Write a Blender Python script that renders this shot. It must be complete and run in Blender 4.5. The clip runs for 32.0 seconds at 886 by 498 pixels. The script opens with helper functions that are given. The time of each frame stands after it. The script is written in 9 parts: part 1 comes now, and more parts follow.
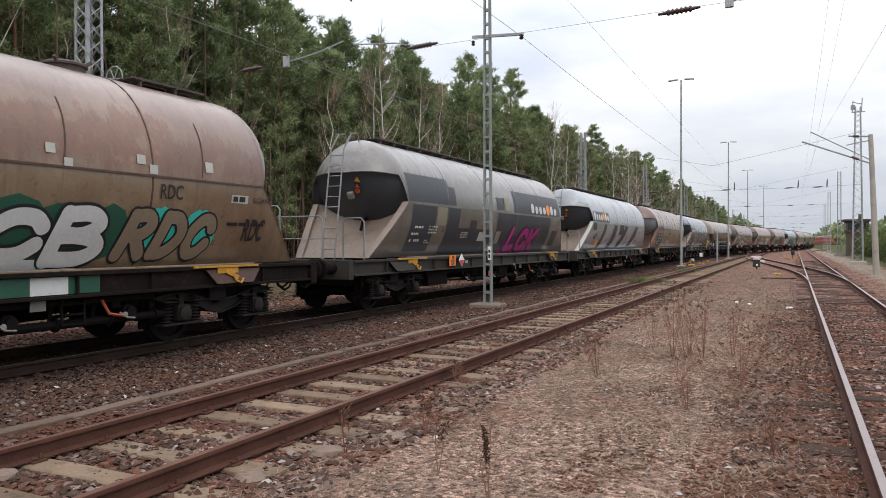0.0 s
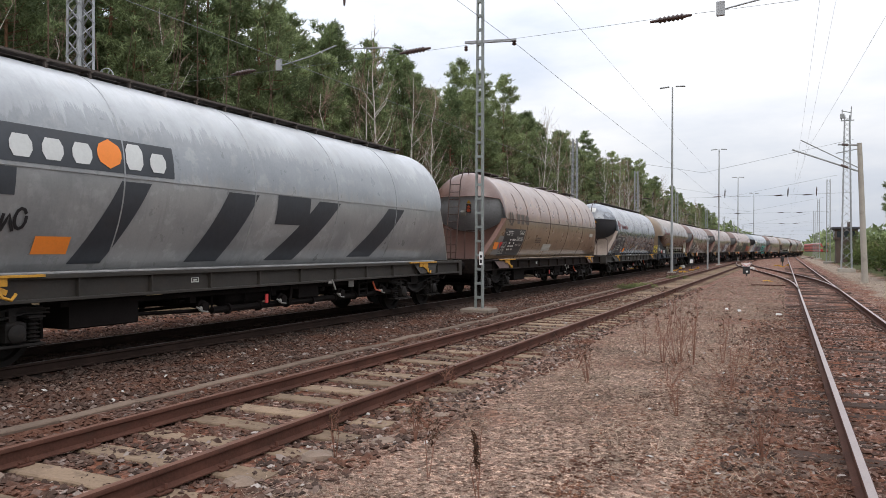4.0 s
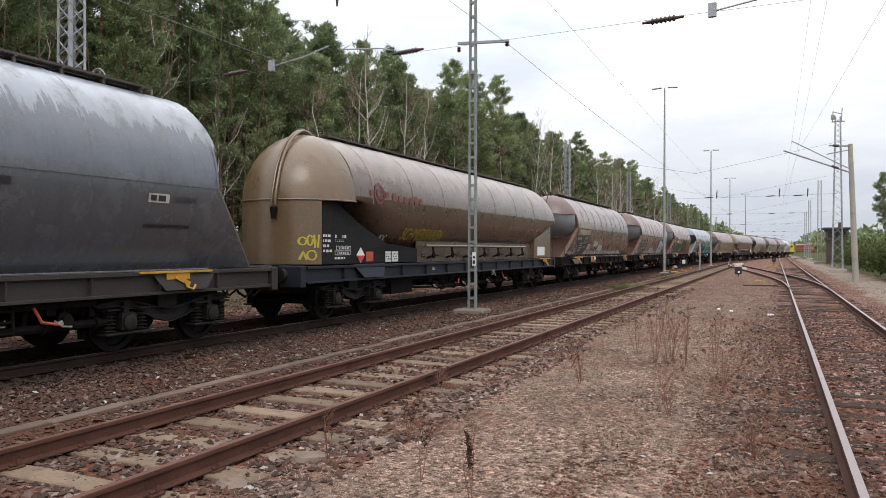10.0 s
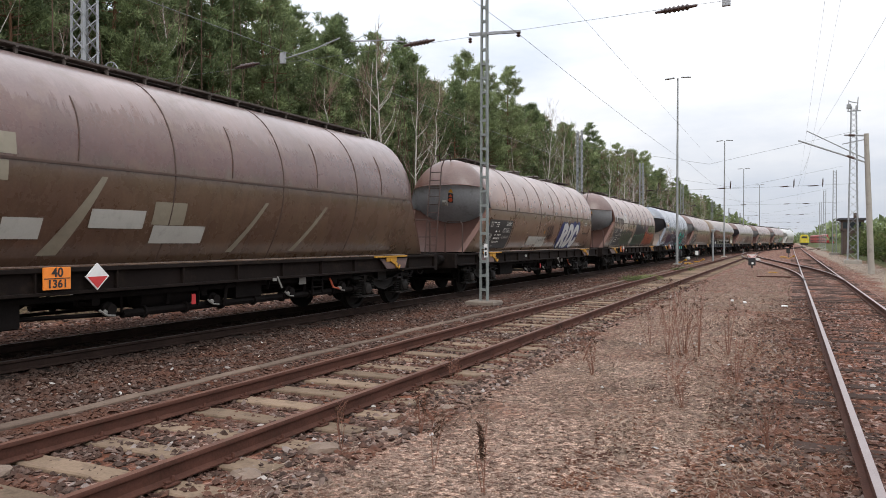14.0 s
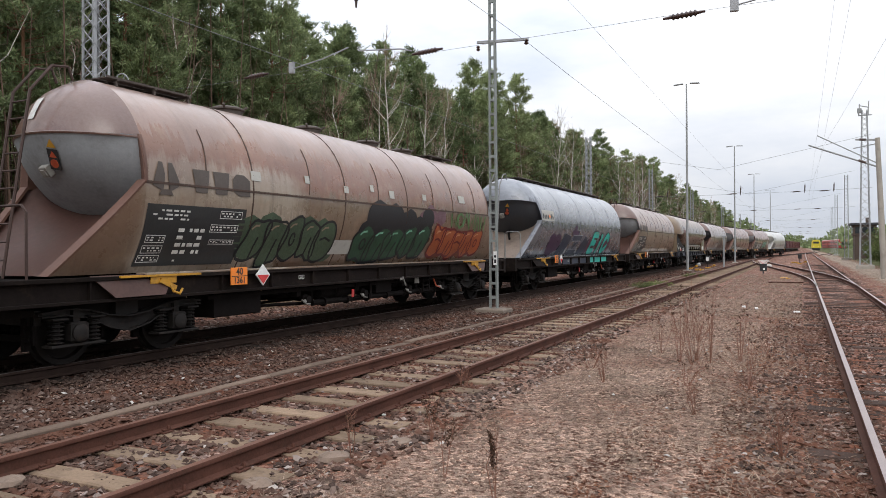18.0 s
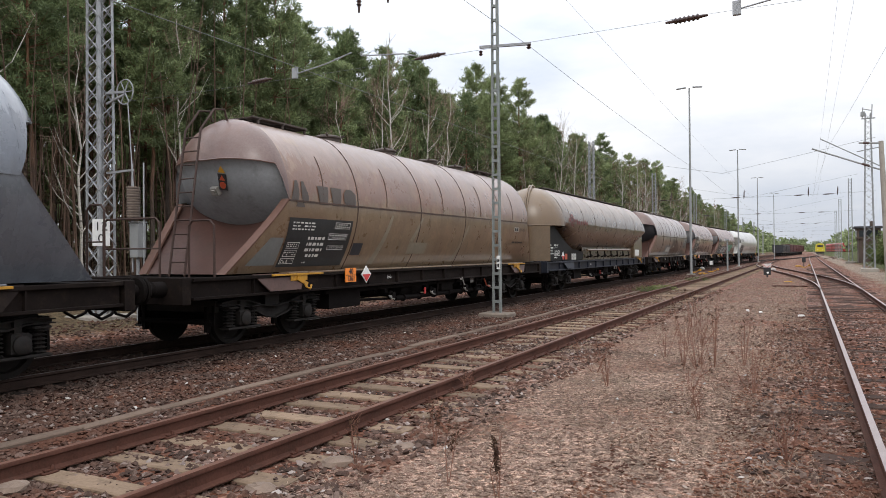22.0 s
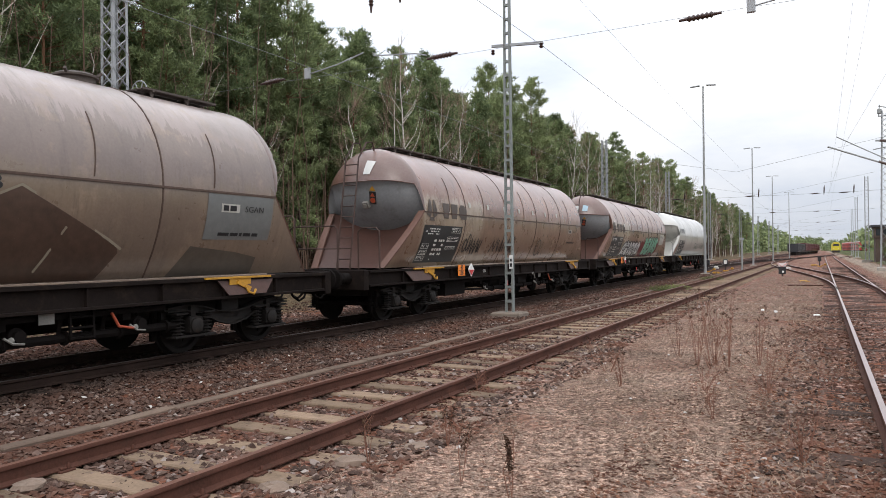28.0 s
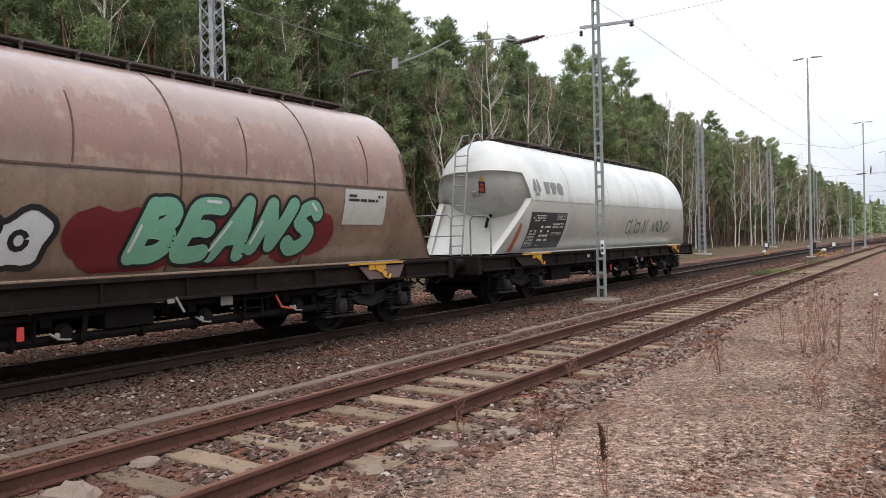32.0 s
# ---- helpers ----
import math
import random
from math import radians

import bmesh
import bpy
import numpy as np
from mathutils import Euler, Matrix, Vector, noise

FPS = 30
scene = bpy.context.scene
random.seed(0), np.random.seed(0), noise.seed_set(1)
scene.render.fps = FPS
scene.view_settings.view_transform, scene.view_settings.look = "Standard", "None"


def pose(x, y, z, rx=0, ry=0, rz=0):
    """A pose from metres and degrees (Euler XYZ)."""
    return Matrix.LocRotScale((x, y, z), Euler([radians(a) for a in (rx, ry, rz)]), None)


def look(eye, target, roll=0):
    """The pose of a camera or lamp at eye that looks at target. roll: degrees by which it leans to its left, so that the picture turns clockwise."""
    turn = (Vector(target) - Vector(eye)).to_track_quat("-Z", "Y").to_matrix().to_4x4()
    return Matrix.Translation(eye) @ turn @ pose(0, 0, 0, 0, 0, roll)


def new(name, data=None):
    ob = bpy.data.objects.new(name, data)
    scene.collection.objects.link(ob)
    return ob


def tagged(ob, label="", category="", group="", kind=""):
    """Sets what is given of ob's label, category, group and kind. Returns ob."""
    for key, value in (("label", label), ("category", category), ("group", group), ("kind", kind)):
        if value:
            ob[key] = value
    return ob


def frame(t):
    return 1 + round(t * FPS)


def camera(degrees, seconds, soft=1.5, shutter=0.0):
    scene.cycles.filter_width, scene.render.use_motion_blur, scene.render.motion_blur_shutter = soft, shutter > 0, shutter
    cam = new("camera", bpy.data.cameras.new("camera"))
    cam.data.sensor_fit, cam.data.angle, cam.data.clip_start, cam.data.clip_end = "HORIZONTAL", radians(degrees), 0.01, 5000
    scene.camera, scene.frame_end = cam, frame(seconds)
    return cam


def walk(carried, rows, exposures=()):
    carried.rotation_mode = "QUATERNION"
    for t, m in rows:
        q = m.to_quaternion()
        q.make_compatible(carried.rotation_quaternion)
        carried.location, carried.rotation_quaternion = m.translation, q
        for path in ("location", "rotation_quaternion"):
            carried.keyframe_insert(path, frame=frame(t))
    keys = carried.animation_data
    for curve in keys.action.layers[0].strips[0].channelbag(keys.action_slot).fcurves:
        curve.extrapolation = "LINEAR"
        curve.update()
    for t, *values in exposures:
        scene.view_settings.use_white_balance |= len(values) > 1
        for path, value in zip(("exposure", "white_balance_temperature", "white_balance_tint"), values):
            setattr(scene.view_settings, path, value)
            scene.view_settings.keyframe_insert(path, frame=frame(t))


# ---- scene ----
cam = camera(62.78, 32.0, soft=0.6)
PATH = [
    (0.0, pose(0, 0, 1.6, 89.580, 0.157, 25.863)),
    (0.5, pose(0, 0, 1.6, 89.783, -0.000, 26.065)),
    (1.0, pose(0, 0, 1.6, 89.946, -0.121, 25.952)),
    (1.5, pose(0, 0, 1.6, 89.798, -0.064, 25.770)),
    (2.0, pose(0, 0, 1.6, 89.804, -0.107, 25.588)),
    (2.5, pose(0, 0, 1.6, 89.994, -0.089, 25.508)),
    (3.0, pose(0, 0, 1.6, 90.050, -0.100, 25.350)),
    (3.5, pose(0, 0, 1.6, 90.006, -0.164, 25.303)),
    (5.5, pose(0, 0, 1.6, 89.877, -0.348, 24.810)),
    (6.0, pose(0, 0, 1.6, 89.885, -0.267, 24.750)),
    (6.5, pose(0, 0, 1.6, 89.820, -0.064, 24.756)),
    (7.0, pose(0, 0, 1.6, 89.873, 0.070, 25.011)),
    (7.5, pose(0, 0, 1.6, 89.759, 0.039, 25.123)),
    (8.0, pose(0, 0, 1.6, 89.604, -0.138, 24.912)),
    (8.5, pose(0, 0, 1.6, 89.532, -0.180, 24.681)),
    (9.0, pose(0, 0, 1.6, 89.676, -0.163, 24.560)),
    (9.5, pose(0, 0, 1.6, 89.883, -0.071, 24.595)),
    (10.0, pose(0, 0, 1.6, 90.023, -0.182, 24.648)),
    (10.5, pose(0, 0, 1.6, 90.108, -0.250, 24.751)),
    (11.0, pose(0, 0, 1.6, 89.958, -0.231, 24.745)),
    (11.5, pose(0, 0, 1.6, 89.749, -0.049, 24.919)),
    (12.0, pose(0, 0, 1.6, 89.675, 0.079, 25.047)),
    (12.5, pose(0, 0, 1.6, 89.617, 0.053, 25.187)),
    (13.0, pose(0, 0, 1.6, 89.679, 0.053, 25.174)),
    (13.5, pose(0, 0, 1.6, 89.507, -0.013, 25.233)),
    (14.0, pose(0, 0, 1.6, 89.373, -0.038, 25.573)),
    (14.5, pose(0, 0, 1.6, 89.403, -0.053, 25.852)),
    (16.5, pose(0, 0, 1.6, 90.255, 0.645, 26.298)),
    (17.0, pose(0, 0, 1.6, 90.427, 0.488, 26.303)),
    (17.5, pose(0, 0, 1.6, 90.291, 0.317, 26.384)),
    (18.0, pose(0, 0, 1.6, 89.991, 0.361, 26.311)),
    (18.5, pose(0, 0, 1.6, 89.835, 0.690, 26.278)),
    (19.0, pose(0, 0, 1.6, 89.898, 0.796, 26.453)),
    (19.5, pose(0, 0, 1.6, 90.130, 0.773, 26.634)),
    (20.0, pose(0, 0, 1.6, 90.436, 0.794, 26.696)),
    (20.5, pose(0, 0, 1.6, 90.621, 0.697, 26.821)),
    (21.0, pose(0, 0, 1.6, 90.499, 0.590, 26.738)),
    (21.5, pose(0, 0, 1.6, 90.389, 0.589, 26.701)),
    (22.0, pose(0, 0, 1.6, 90.342, 0.495, 26.560)),
    (22.5, pose(0, 0, 1.6, 90.505, 0.562, 26.436)),
    (23.0, pose(0, 0, 1.6, 90.640, 0.552, 26.441)),
    (23.5, pose(0, 0, 1.6, 90.474, 0.467, 26.481)),
    (24.0, pose(0, 0, 1.6, 90.180, 0.488, 26.389)),
    (24.5, pose(0, 0, 1.6, 90.117, 0.739, 26.263)),
    (25.0, pose(0, 0, 1.6, 89.925, 0.694, 26.241)),
    (25.5, pose(0, 0, 1.6, 89.633, 0.784, 26.323)),
    (27.5, pose(0, 0, 1.6, 90.189, 0.636, 27.150)),
    (28.0, pose(0, 0, 1.6, 90.315, 0.592, 27.544)),
    (28.5, pose(0, 0, 1.6, 90.400, 0.695, 28.186)),
    (29.0, pose(0, 0, 1.6, 90.378, 0.864, 28.856)),
    (29.5, pose(0, 0, 1.6, 90.104, 0.988, 29.283)),
    (30.0, pose(0, 0, 1.6, 89.838, 1.203, 29.879)),
    (30.5, pose(0, 0, 1.6, 89.622, 1.283, 30.550)),
    (31.0, pose(0, 0, 1.6, 89.516, 1.396, 31.278)),
    (31.5, pose(0, 0, 1.6, 89.436, 1.305, 32.489)),
    (32.0, pose(0, 0, 1.6, 89.411, 1.450, 34.575)),
]
walk(cam, PATH, [(0.0, 0.0), (7.0, -0.02), (9.0, 0.05), (13.0, 0.06), (20.0, 0.05), (25.0, 0.08), (28.0, 0.14), (32.0, 0.26)])

# ---- world, sun, exposure ----
world = bpy.data.worlds.new("overcast_sky")
scene.world = world
world.use_nodes = True
wt = world.node_tree
wt.nodes.clear()
w_out = wt.nodes.new("ShaderNodeOutputWorld")
w_bg = wt.nodes.new("ShaderNodeBackground")
w_sky = wt.nodes.new("ShaderNodeTexSky")
w_sky.sky_type = "NISHITA"
w_sky.sun_disc = False
w_sky.sun_elevation = radians(38)
w_sky.sun_rotation = radians(150)
w_sky.air_density, w_sky.dust_density, w_sky.ozone_density = 1.0, 4.0, 1.0
w_geo = wt.nodes.new("ShaderNodeTexCoord")
w_map = wt.nodes.new("ShaderNodeMapping")
w_map.inputs["Scale"].default_value = (1.0, 1.0, 3.2)
w_noise = wt.nodes.new("ShaderNodeTexNoise")
w_noise.inputs["Scale"].default_value = 2.2
w_noise.inputs["Detail"].default_value = 7
w_noise.inputs["Roughness"].default_value = 0.55
w_ramp = wt.nodes.new("ShaderNodeValToRGB")
w_ramp.color_ramp.elements[0].position, w_ramp.color_ramp.elements[0].color = 0.32, (0.63, 0.69, 0.81, 1)
w_ramp.color_ramp.elements[1].position, w_ramp.color_ramp.elements[1].color = 0.62, (1.0, 1.0, 1.02, 1)
w_mul = wt.nodes.new("ShaderNodeMix")
w_mul.data_type = "RGBA"
w_mul.inputs[0].default_value = 0.9
w_scale = wt.nodes.new("ShaderNodeVectorMath")
w_scale.operation = "SCALE"
w_scale.inputs["Scale"].default_value = 0.10
wt.links.new(w_geo.outputs["Generated"], w_map.inputs["Vector"])
wt.links.new(w_map.outputs[0], w_noise.inputs["Vector"])
wt.links.new(w_noise.outputs["Fac"], w_ramp.inputs[0])
wt.links.new(w_sky.outputs[0], w_scale.inputs[0])
wt.links.new(w_scale.outputs[0], w_mul.inputs[6])
wt.links.new(w_ramp.outputs[0], w_mul.inputs[7])
# an overcast sky is brighter overhead than at the horizon
w_sep = wt.nodes.new("ShaderNodeSeparateXYZ")
w_grad = wt.nodes.new("ShaderNodeMapRange")
w_grad.inputs[1].default_value, w_grad.inputs[2].default_value = 0.0, 1.0
w_grad.inputs[3].default_value, w_grad.inputs[4].default_value = 0.74, 2.15
w_up = wt.nodes.new("ShaderNodeVectorMath")
w_up.operation = "SCALE"
wt.links.new(w_geo.outputs["Generated"], w_sep.inputs[0])
wt.links.new(w_sep.outputs["Z"], w_grad.inputs[0])
wt.links.new(w_mul.outputs[2], w_up.inputs[0])
wt.links.new(w_grad.outputs[0], w_up.inputs["Scale"])
wt.links.new(w_up.outputs[0], w_bg.inputs[0])
w_bg.inputs[1].default_value = 1.15
wt.links.new(w_bg.outputs[0], w_out.inputs[0])

sun_data = bpy.data.lights.new("sun", "SUN")
sun_data.energy, sun_data.angle, sun_data.color = 0.55, radians(25), (1.0, 0.97, 0.92)
sun = new("sun", sun_data)
sun.matrix_world = look((30, -40, 60), (0, 20, 0))
scene.view_settings.exposure = 0.0

# ---- materials ----
def node_mat(name):
    m = bpy.data.materials.new(name)
    m.use_nodes = True
    nt = m.node_tree
    return m, nt, nt.nodes["Principled BSDF"]


def noise_node(nt, vec, scale, detail=4, rough=0.6, dist=0.0):
    n = nt.nodes.new("ShaderNodeTexNoise")
    n.inputs["Scale"].default_value, n.inputs["Detail"].default_value = scale, detail
    n.inputs["Roughness"].default_value, n.inputs["Distortion"].default_value = rough, dist
    nt.links.new(vec, n.inputs["Vector"])
    return n.outputs["Fac"]


def ramp(nt, fac, stops):
    r = nt.nodes.new("ShaderNodeValToRGB")
    els = r.color_ramp.elements
    while len(els) < len(stops):
        els.new(0.5)
    for e, (p, c) in zip(els, stops):
        e.position = p
        e.color = (*c, 1) if len(c) == 3 else c
    nt.links.new(fac, r.inputs[0])
    return r.outputs[0]


def mix(nt, fac, a, b, mode="MIX"):
    n = nt.nodes.new("ShaderNodeMix")
    n.data_type, n.blend_type = "RGBA", mode
    for slot, v in ((0, fac), (6, a), (7, b)):
        if isinstance(v, (int, float)):
            n.inputs[slot].default_value = v
        elif isinstance(v, tuple):
            n.inputs[slot].default_value = (*v, 1) if len(v) == 3 else v
        else:
            nt.links.new(v, n.inputs[slot])
    return n.outputs[2]


def maths(nt, op, a, b=0.0, clamp=False):
    n = nt.nodes.new("ShaderNodeMath")
    n.operation, n.use_clamp = op, clamp
    for slot, v in ((0, a), (1, b)):
        if isinstance(v, (int, float)):
            n.inputs[slot].default_value = v
        else:
            nt.links.new(v, n.inputs[slot])
    return n.outputs[0]


def step_range(nt, v, lo, hi):
    n = nt.nodes.new("ShaderNodeMapRange")
    n.interpolation_type = "SMOOTHSTEP"
    nt.links.new(v, n.inputs[0])
    n.inputs[1].default_value, n.inputs[2].default_value = lo, hi
    return n.outputs[0]


def coords(nt, scale=(1, 1, 1), world_space=False):
    """Object (or world) coordinates in metres, stretched by scale."""
    if world_space:
        src = nt.nodes.new("ShaderNodeNewGeometry").outputs["Position"]
    else:
        src = nt.nodes.new("ShaderNodeTexCoord").outputs["Object"]
    m = nt.nodes.new("ShaderNodeMapping")
    m.inputs["Scale"].default_value = scale
    nt.links.new(src, m.inputs[0])
    return m.outputs[0]


def bump(nt, b, height, strength, distance):
    n = nt.nodes.new("ShaderNodeBump")
    n.inputs["Strength"].default_value, n.inputs["Distance"].default_value = strength, distance
    nt.links.new(height, n.inputs["Height"])
    nt.links.new(n.outputs[0], b.inputs["Normal"])


def plain(name, col, rough=0.6, metal=0.0, vary=0.25, scale=6.0, grime=0.0, spread=0.0, spec=0.5):
    """A painted, rusty or bare surface with grain and blotches at two scales."""
    m, nt, b = node_mat(name)
    v = coords(nt)
    big = noise_node(nt, v, scale * 0.2, 5)
    fine = noise_node(nt, v, scale * 5, 4)
    dark = tuple(c * (1 - vary) for c in col)
    light = tuple(min(1, c * (1 + vary)) for c in col)
    c = ramp(nt, big, [(0.3, dark), (0.7, light)])
    c = mix(nt, 0.35, c, ramp(nt, fine, [(0.3, dark), (0.7, light)]))
    if grime:
        g = step_range(nt, noise_node(nt, v, scale * 0.7, 6, 0.7), 0.5, 0.75)
        c = mix(nt, maths(nt, "MULTIPLY", g, grime), c, (0.05, 0.035, 0.025))
    if spread:
        info = nt.nodes.new("ShaderNodeObjectInfo")
        k = nt.nodes.new("ShaderNodeMapRange")
        nt.links.new(info.outputs["Random"], k.inputs[0])
        k.inputs[3].default_value, k.inputs[4].default_value = 1 - spread, 1 + spread
        hsv = nt.nodes.new("ShaderNodeHueSaturation")
        nt.links.new(k.outputs[0], hsv.inputs["Value"])
        nt.links.new(c, hsv.inputs["Color"])
        c = hsv.outputs[0]
    nt.links.new(c, b.inputs["Base Color"])
    b.inputs["Roughness"].default_value, b.inputs["Metallic"].default_value = rough, metal
    b.inputs["Specular IOR Level"].default_value = spec
    bump(nt, b, fine, 0.25, 0.01)
    return m


def wagon_paint(name, low, high, dust, streak=0.35, gloss=0.42, patches=0.0, patch_col=(0.3, 0.3, 0.3), seed=0.0, wear=0.5, pale=None, crest=3.42):
    """Weathered tank paint: pale lower zone, browner upper zone, ragged pale crest of dust and painted sky sheen,
    streaks that run down.
    """
    m, nt, b = node_mat(name)
    sep = nt.nodes.new("ShaderNodeSeparateXYZ")
    base = nt.nodes.new("ShaderNodeTexCoord").outputs["Object"]
    shift = nt.nodes.new("ShaderNodeVectorMath")
    shift.operation = "ADD"
    shift.inputs[1].default_value = (seed * 3.1, seed * 7.3, 0)
    nt.links.new(base, shift.inputs[0])
    vec = shift.outputs[0]
    nt.links.new(base, sep.inputs[0])
    z = sep.outputs["Z"]
    mp = nt.nodes.new("ShaderNodeMapping")
    mp.inputs["Scale"].default_value = (1.0, 4.0, 0.40)
    nt.links.new(vec, mp.inputs[0])
    runs = noise_node(nt, mp.outputs[0], 1.6, 6, 0.65)
    big = noise_node(nt, vec, 0.55, 5)
    mid = noise_node(nt, vec, 2.4, 6, 0.65)
    fine = noise_node(nt, vec, 26, 4)
    drip_map = nt.nodes.new("ShaderNodeMapping")
    drip_map.inputs["Scale"].default_value = (1.0, 8.0, 0.7)
    nt.links.new(vec, drip_map.inputs[0])
    drip = noise_node(nt, drip_map.outputs[0], 1.0, 8, 0.72)
    wob = maths(nt, "MULTIPLY", maths(nt, "SUBTRACT", mid, 0.5), 0.45)
    zr = maths(nt, "ADD", z, maths(nt, "ADD", wob, maths(nt, "MULTIPLY", maths(nt, "SUBTRACT", runs, 0.5), 0.8)))
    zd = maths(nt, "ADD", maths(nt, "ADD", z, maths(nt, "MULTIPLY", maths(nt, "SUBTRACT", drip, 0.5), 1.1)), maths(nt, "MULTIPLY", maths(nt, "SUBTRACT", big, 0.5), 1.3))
    c = mix(nt, step_range(nt, zr, 2.58, 2.84), low, high)
    # dried dust film that ends in ragged runs, paled further for the sky's sheen
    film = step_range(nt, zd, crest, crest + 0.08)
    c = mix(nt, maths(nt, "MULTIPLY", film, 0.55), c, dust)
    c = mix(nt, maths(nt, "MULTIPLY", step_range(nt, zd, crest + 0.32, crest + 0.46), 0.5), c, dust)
    if pale:
        # bleached zone round the markings at the head of the wagon
        yr = maths(nt, "ADD", sep.outputs["Y"], maths(nt, "MULTIPLY", maths(nt, "SUBTRACT", big, 0.5), 5.0))
        zone = maths(nt, "MULTIPLY", maths(nt, "SUBTRACT", 1.0, step_range(nt, yr, pale[3], pale[3] + 1.1)), maths(nt, "SUBTRACT", 1.0, step_range(nt, zr, 2.92, 3.12)))
        c = mix(nt, maths(nt, "MULTIPLY", maths(nt, "MULTIPLY", zone, step_range(nt, sep.outputs["Y"], 2.95, 3.1)), 0.75), c, tuple(pale[:3]))
    c = mix(nt, maths(nt, "MULTIPLY", step_range(nt, runs, 0.50, 0.78), streak), c, tuple(k * 0.28 for k in low))
    c = mix(nt, maths(nt, "MULTIPLY", step_range(nt, mid, 0.53, 0.63), wear * 0.75), c, tuple(min(1, k * 1.6) for k in low))
    # grime that runs down from the seam
    sooty = maths(nt, "MULTIPLY", step_range(nt, drip, 0.52, 0.66), maths(nt, "SUBTRACT", 1.0, step_range(nt, z, 2.3, 2.66)))
    c = mix(nt, maths(nt, "MULTIPLY", sooty, streak * 0.9), c, tuple(k * 0.45 for k in low))
    c = mix(nt, maths(nt, "MULTIPLY", step_range(nt, big, 0.40, 0.62), 0.45), c, tuple(k * 0.55 for k in high))
    if patches:
        vo = nt.nodes.new("ShaderNodeTexVoronoi")
        vo.distance, vo.inputs["Scale"].default_value = "CHEBYCHEV", 0.85
        nt.links.new(vec, vo.inputs["Vector"])
        sp = nt.nodes.new("ShaderNodeSeparateColor")
        nt.links.new(vo.outputs["Color"], sp.inputs[0])
        c = mix(nt, maths(nt, "MULTIPLY", step_range(nt, sp.outputs[0], 0.56, 0.58), patches), c, patch_col)
    c = mix(nt, 0.05, c, ramp(nt, fine, [(0.35, (0.02, 0.015, 0.01)), (0.65, (0.4, 0.36, 0.32))]))
    nt.links.new(c, b.inputs["Base Color"])
    r = nt.nodes.new("ShaderNodeMapRange")
    nt.links.new(mid, r.inputs[0])
    r.inputs[3].default_value, r.inputs[4].default_value = gloss - 0.12, gloss + 0.2
    nt.links.new(maths(nt, "ADD", r.outputs[0], maths(nt, "MULTIPLY", film, 0.10)), b.inputs["Roughness"])
    b.inputs["Coat Weight"].default_value, b.inputs["Coat Roughness"].default_value = 0.55, 0.22
    bump(nt, b, maths(nt, "ADD", big, maths(nt, "MULTIPLY", mid, 0.4)), 0.32, 0.05)
    return m


M_RUST = plain("rail_rust", (0.076, 0.033, 0.023), 0.8, 0.0, 0.5, 9, 0.4, spec=0.15)
M_RAILTOP = plain("rail_head_rust", (0.125, 0.056, 0.036), 0.6, 0.1, 0.35, 12, spec=0.3)
M_POLISHED = plain("rail_head_worn", (0.33, 0.27, 0.26), 0.4, 0.6, 0.15, 12)
M_WORNRAIL = plain("rail_head_dull", (0.12, 0.10, 0.095), 0.5, 0.4, 0.25, 12, spec=0.3)
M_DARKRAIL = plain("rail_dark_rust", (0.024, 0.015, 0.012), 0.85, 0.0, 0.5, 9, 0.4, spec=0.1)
M_WOOD = plain("sleeper_wood", (0.180, 0.128, 0.088), 0.9, 0, 0.45, 8, 0.6, 0.35, spec=0.15)
M_DARKSLEEPER = plain("sleeper_dark", (0.055, 0.036, 0.029), 0.9, 0, 0.3, 8, 0.3, 0.2, spec=0.1)
# oily sleepers, taken to near black for the shade under the train
M_SHADEDSLEEPER = plain("sleeper_oily_shaded", (0.020, 0.0145, 0.012), 0.85, 0, 0.4, 8, 0.3, 0.2, spec=0.1)
M_CONC = plain("concrete", (0.33, 0.30, 0.26), 0.85, 0, 0.2, 6, 0.35, 0.12)
M_GALV = plain("galvanised_steel", (0.34, 0.35, 0.36), 0.6, 0.3, 0.2, 7, 0.25)
M_GREYPAINT = plain("grey_mast_paint", (0.30, 0.31, 0.31), 0.6, 0.2, 0.2, 7, 0.25)
# near-black base for what hangs below the sill
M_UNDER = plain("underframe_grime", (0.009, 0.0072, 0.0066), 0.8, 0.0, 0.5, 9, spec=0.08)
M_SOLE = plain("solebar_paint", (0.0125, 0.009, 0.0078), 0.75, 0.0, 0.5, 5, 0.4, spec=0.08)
M_SOLE_GREY = plain("solebar_grey", (0.034, 0.030, 0.026), 0.65, 0.0, 0.35, 5, 0.5, spec=0.25)
M_SOLE_BLUE = plain("solebar_blue", (0.0145, 0.0168, 0.025), 0.55, 0.0, 0.35, 5, 0.4, spec=0.25)
# wheel steel with the shade under the wagon put into its base
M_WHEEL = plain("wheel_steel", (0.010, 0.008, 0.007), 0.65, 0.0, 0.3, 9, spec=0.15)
M_BLACK = plain("black_paint", (0.02, 0.02, 0.022), 0.5, 0, 0.3, 6)
M_WHITE = plain("white_paint", (0.72, 0.72, 0.70), 0.55, 0, 0.1, 6, 0.25)
M_YELLOW = plain("yellow_paint", (0.47, 0.235, 0.018), 0.55, 0, 0.25, 6, 0.55)
M_ORANGE = plain("orange_plate", (0.85, 0.24, 0.03), 0.5, 0, 0.1, 6, 0.1)
M_RED = plain("red_paint", (0.55, 0.04, 0.04), 0.5, 0, 0.15, 6, 0.1)
M_PORCELAIN = plain("insulator_brown", (0.05, 0.025, 0.02), 0.3, 0, 0.2, 9)
M_WIRE = plain("wire", (0.17, 0.18, 0.18), 0.6, 0.2, 0.1, 9)
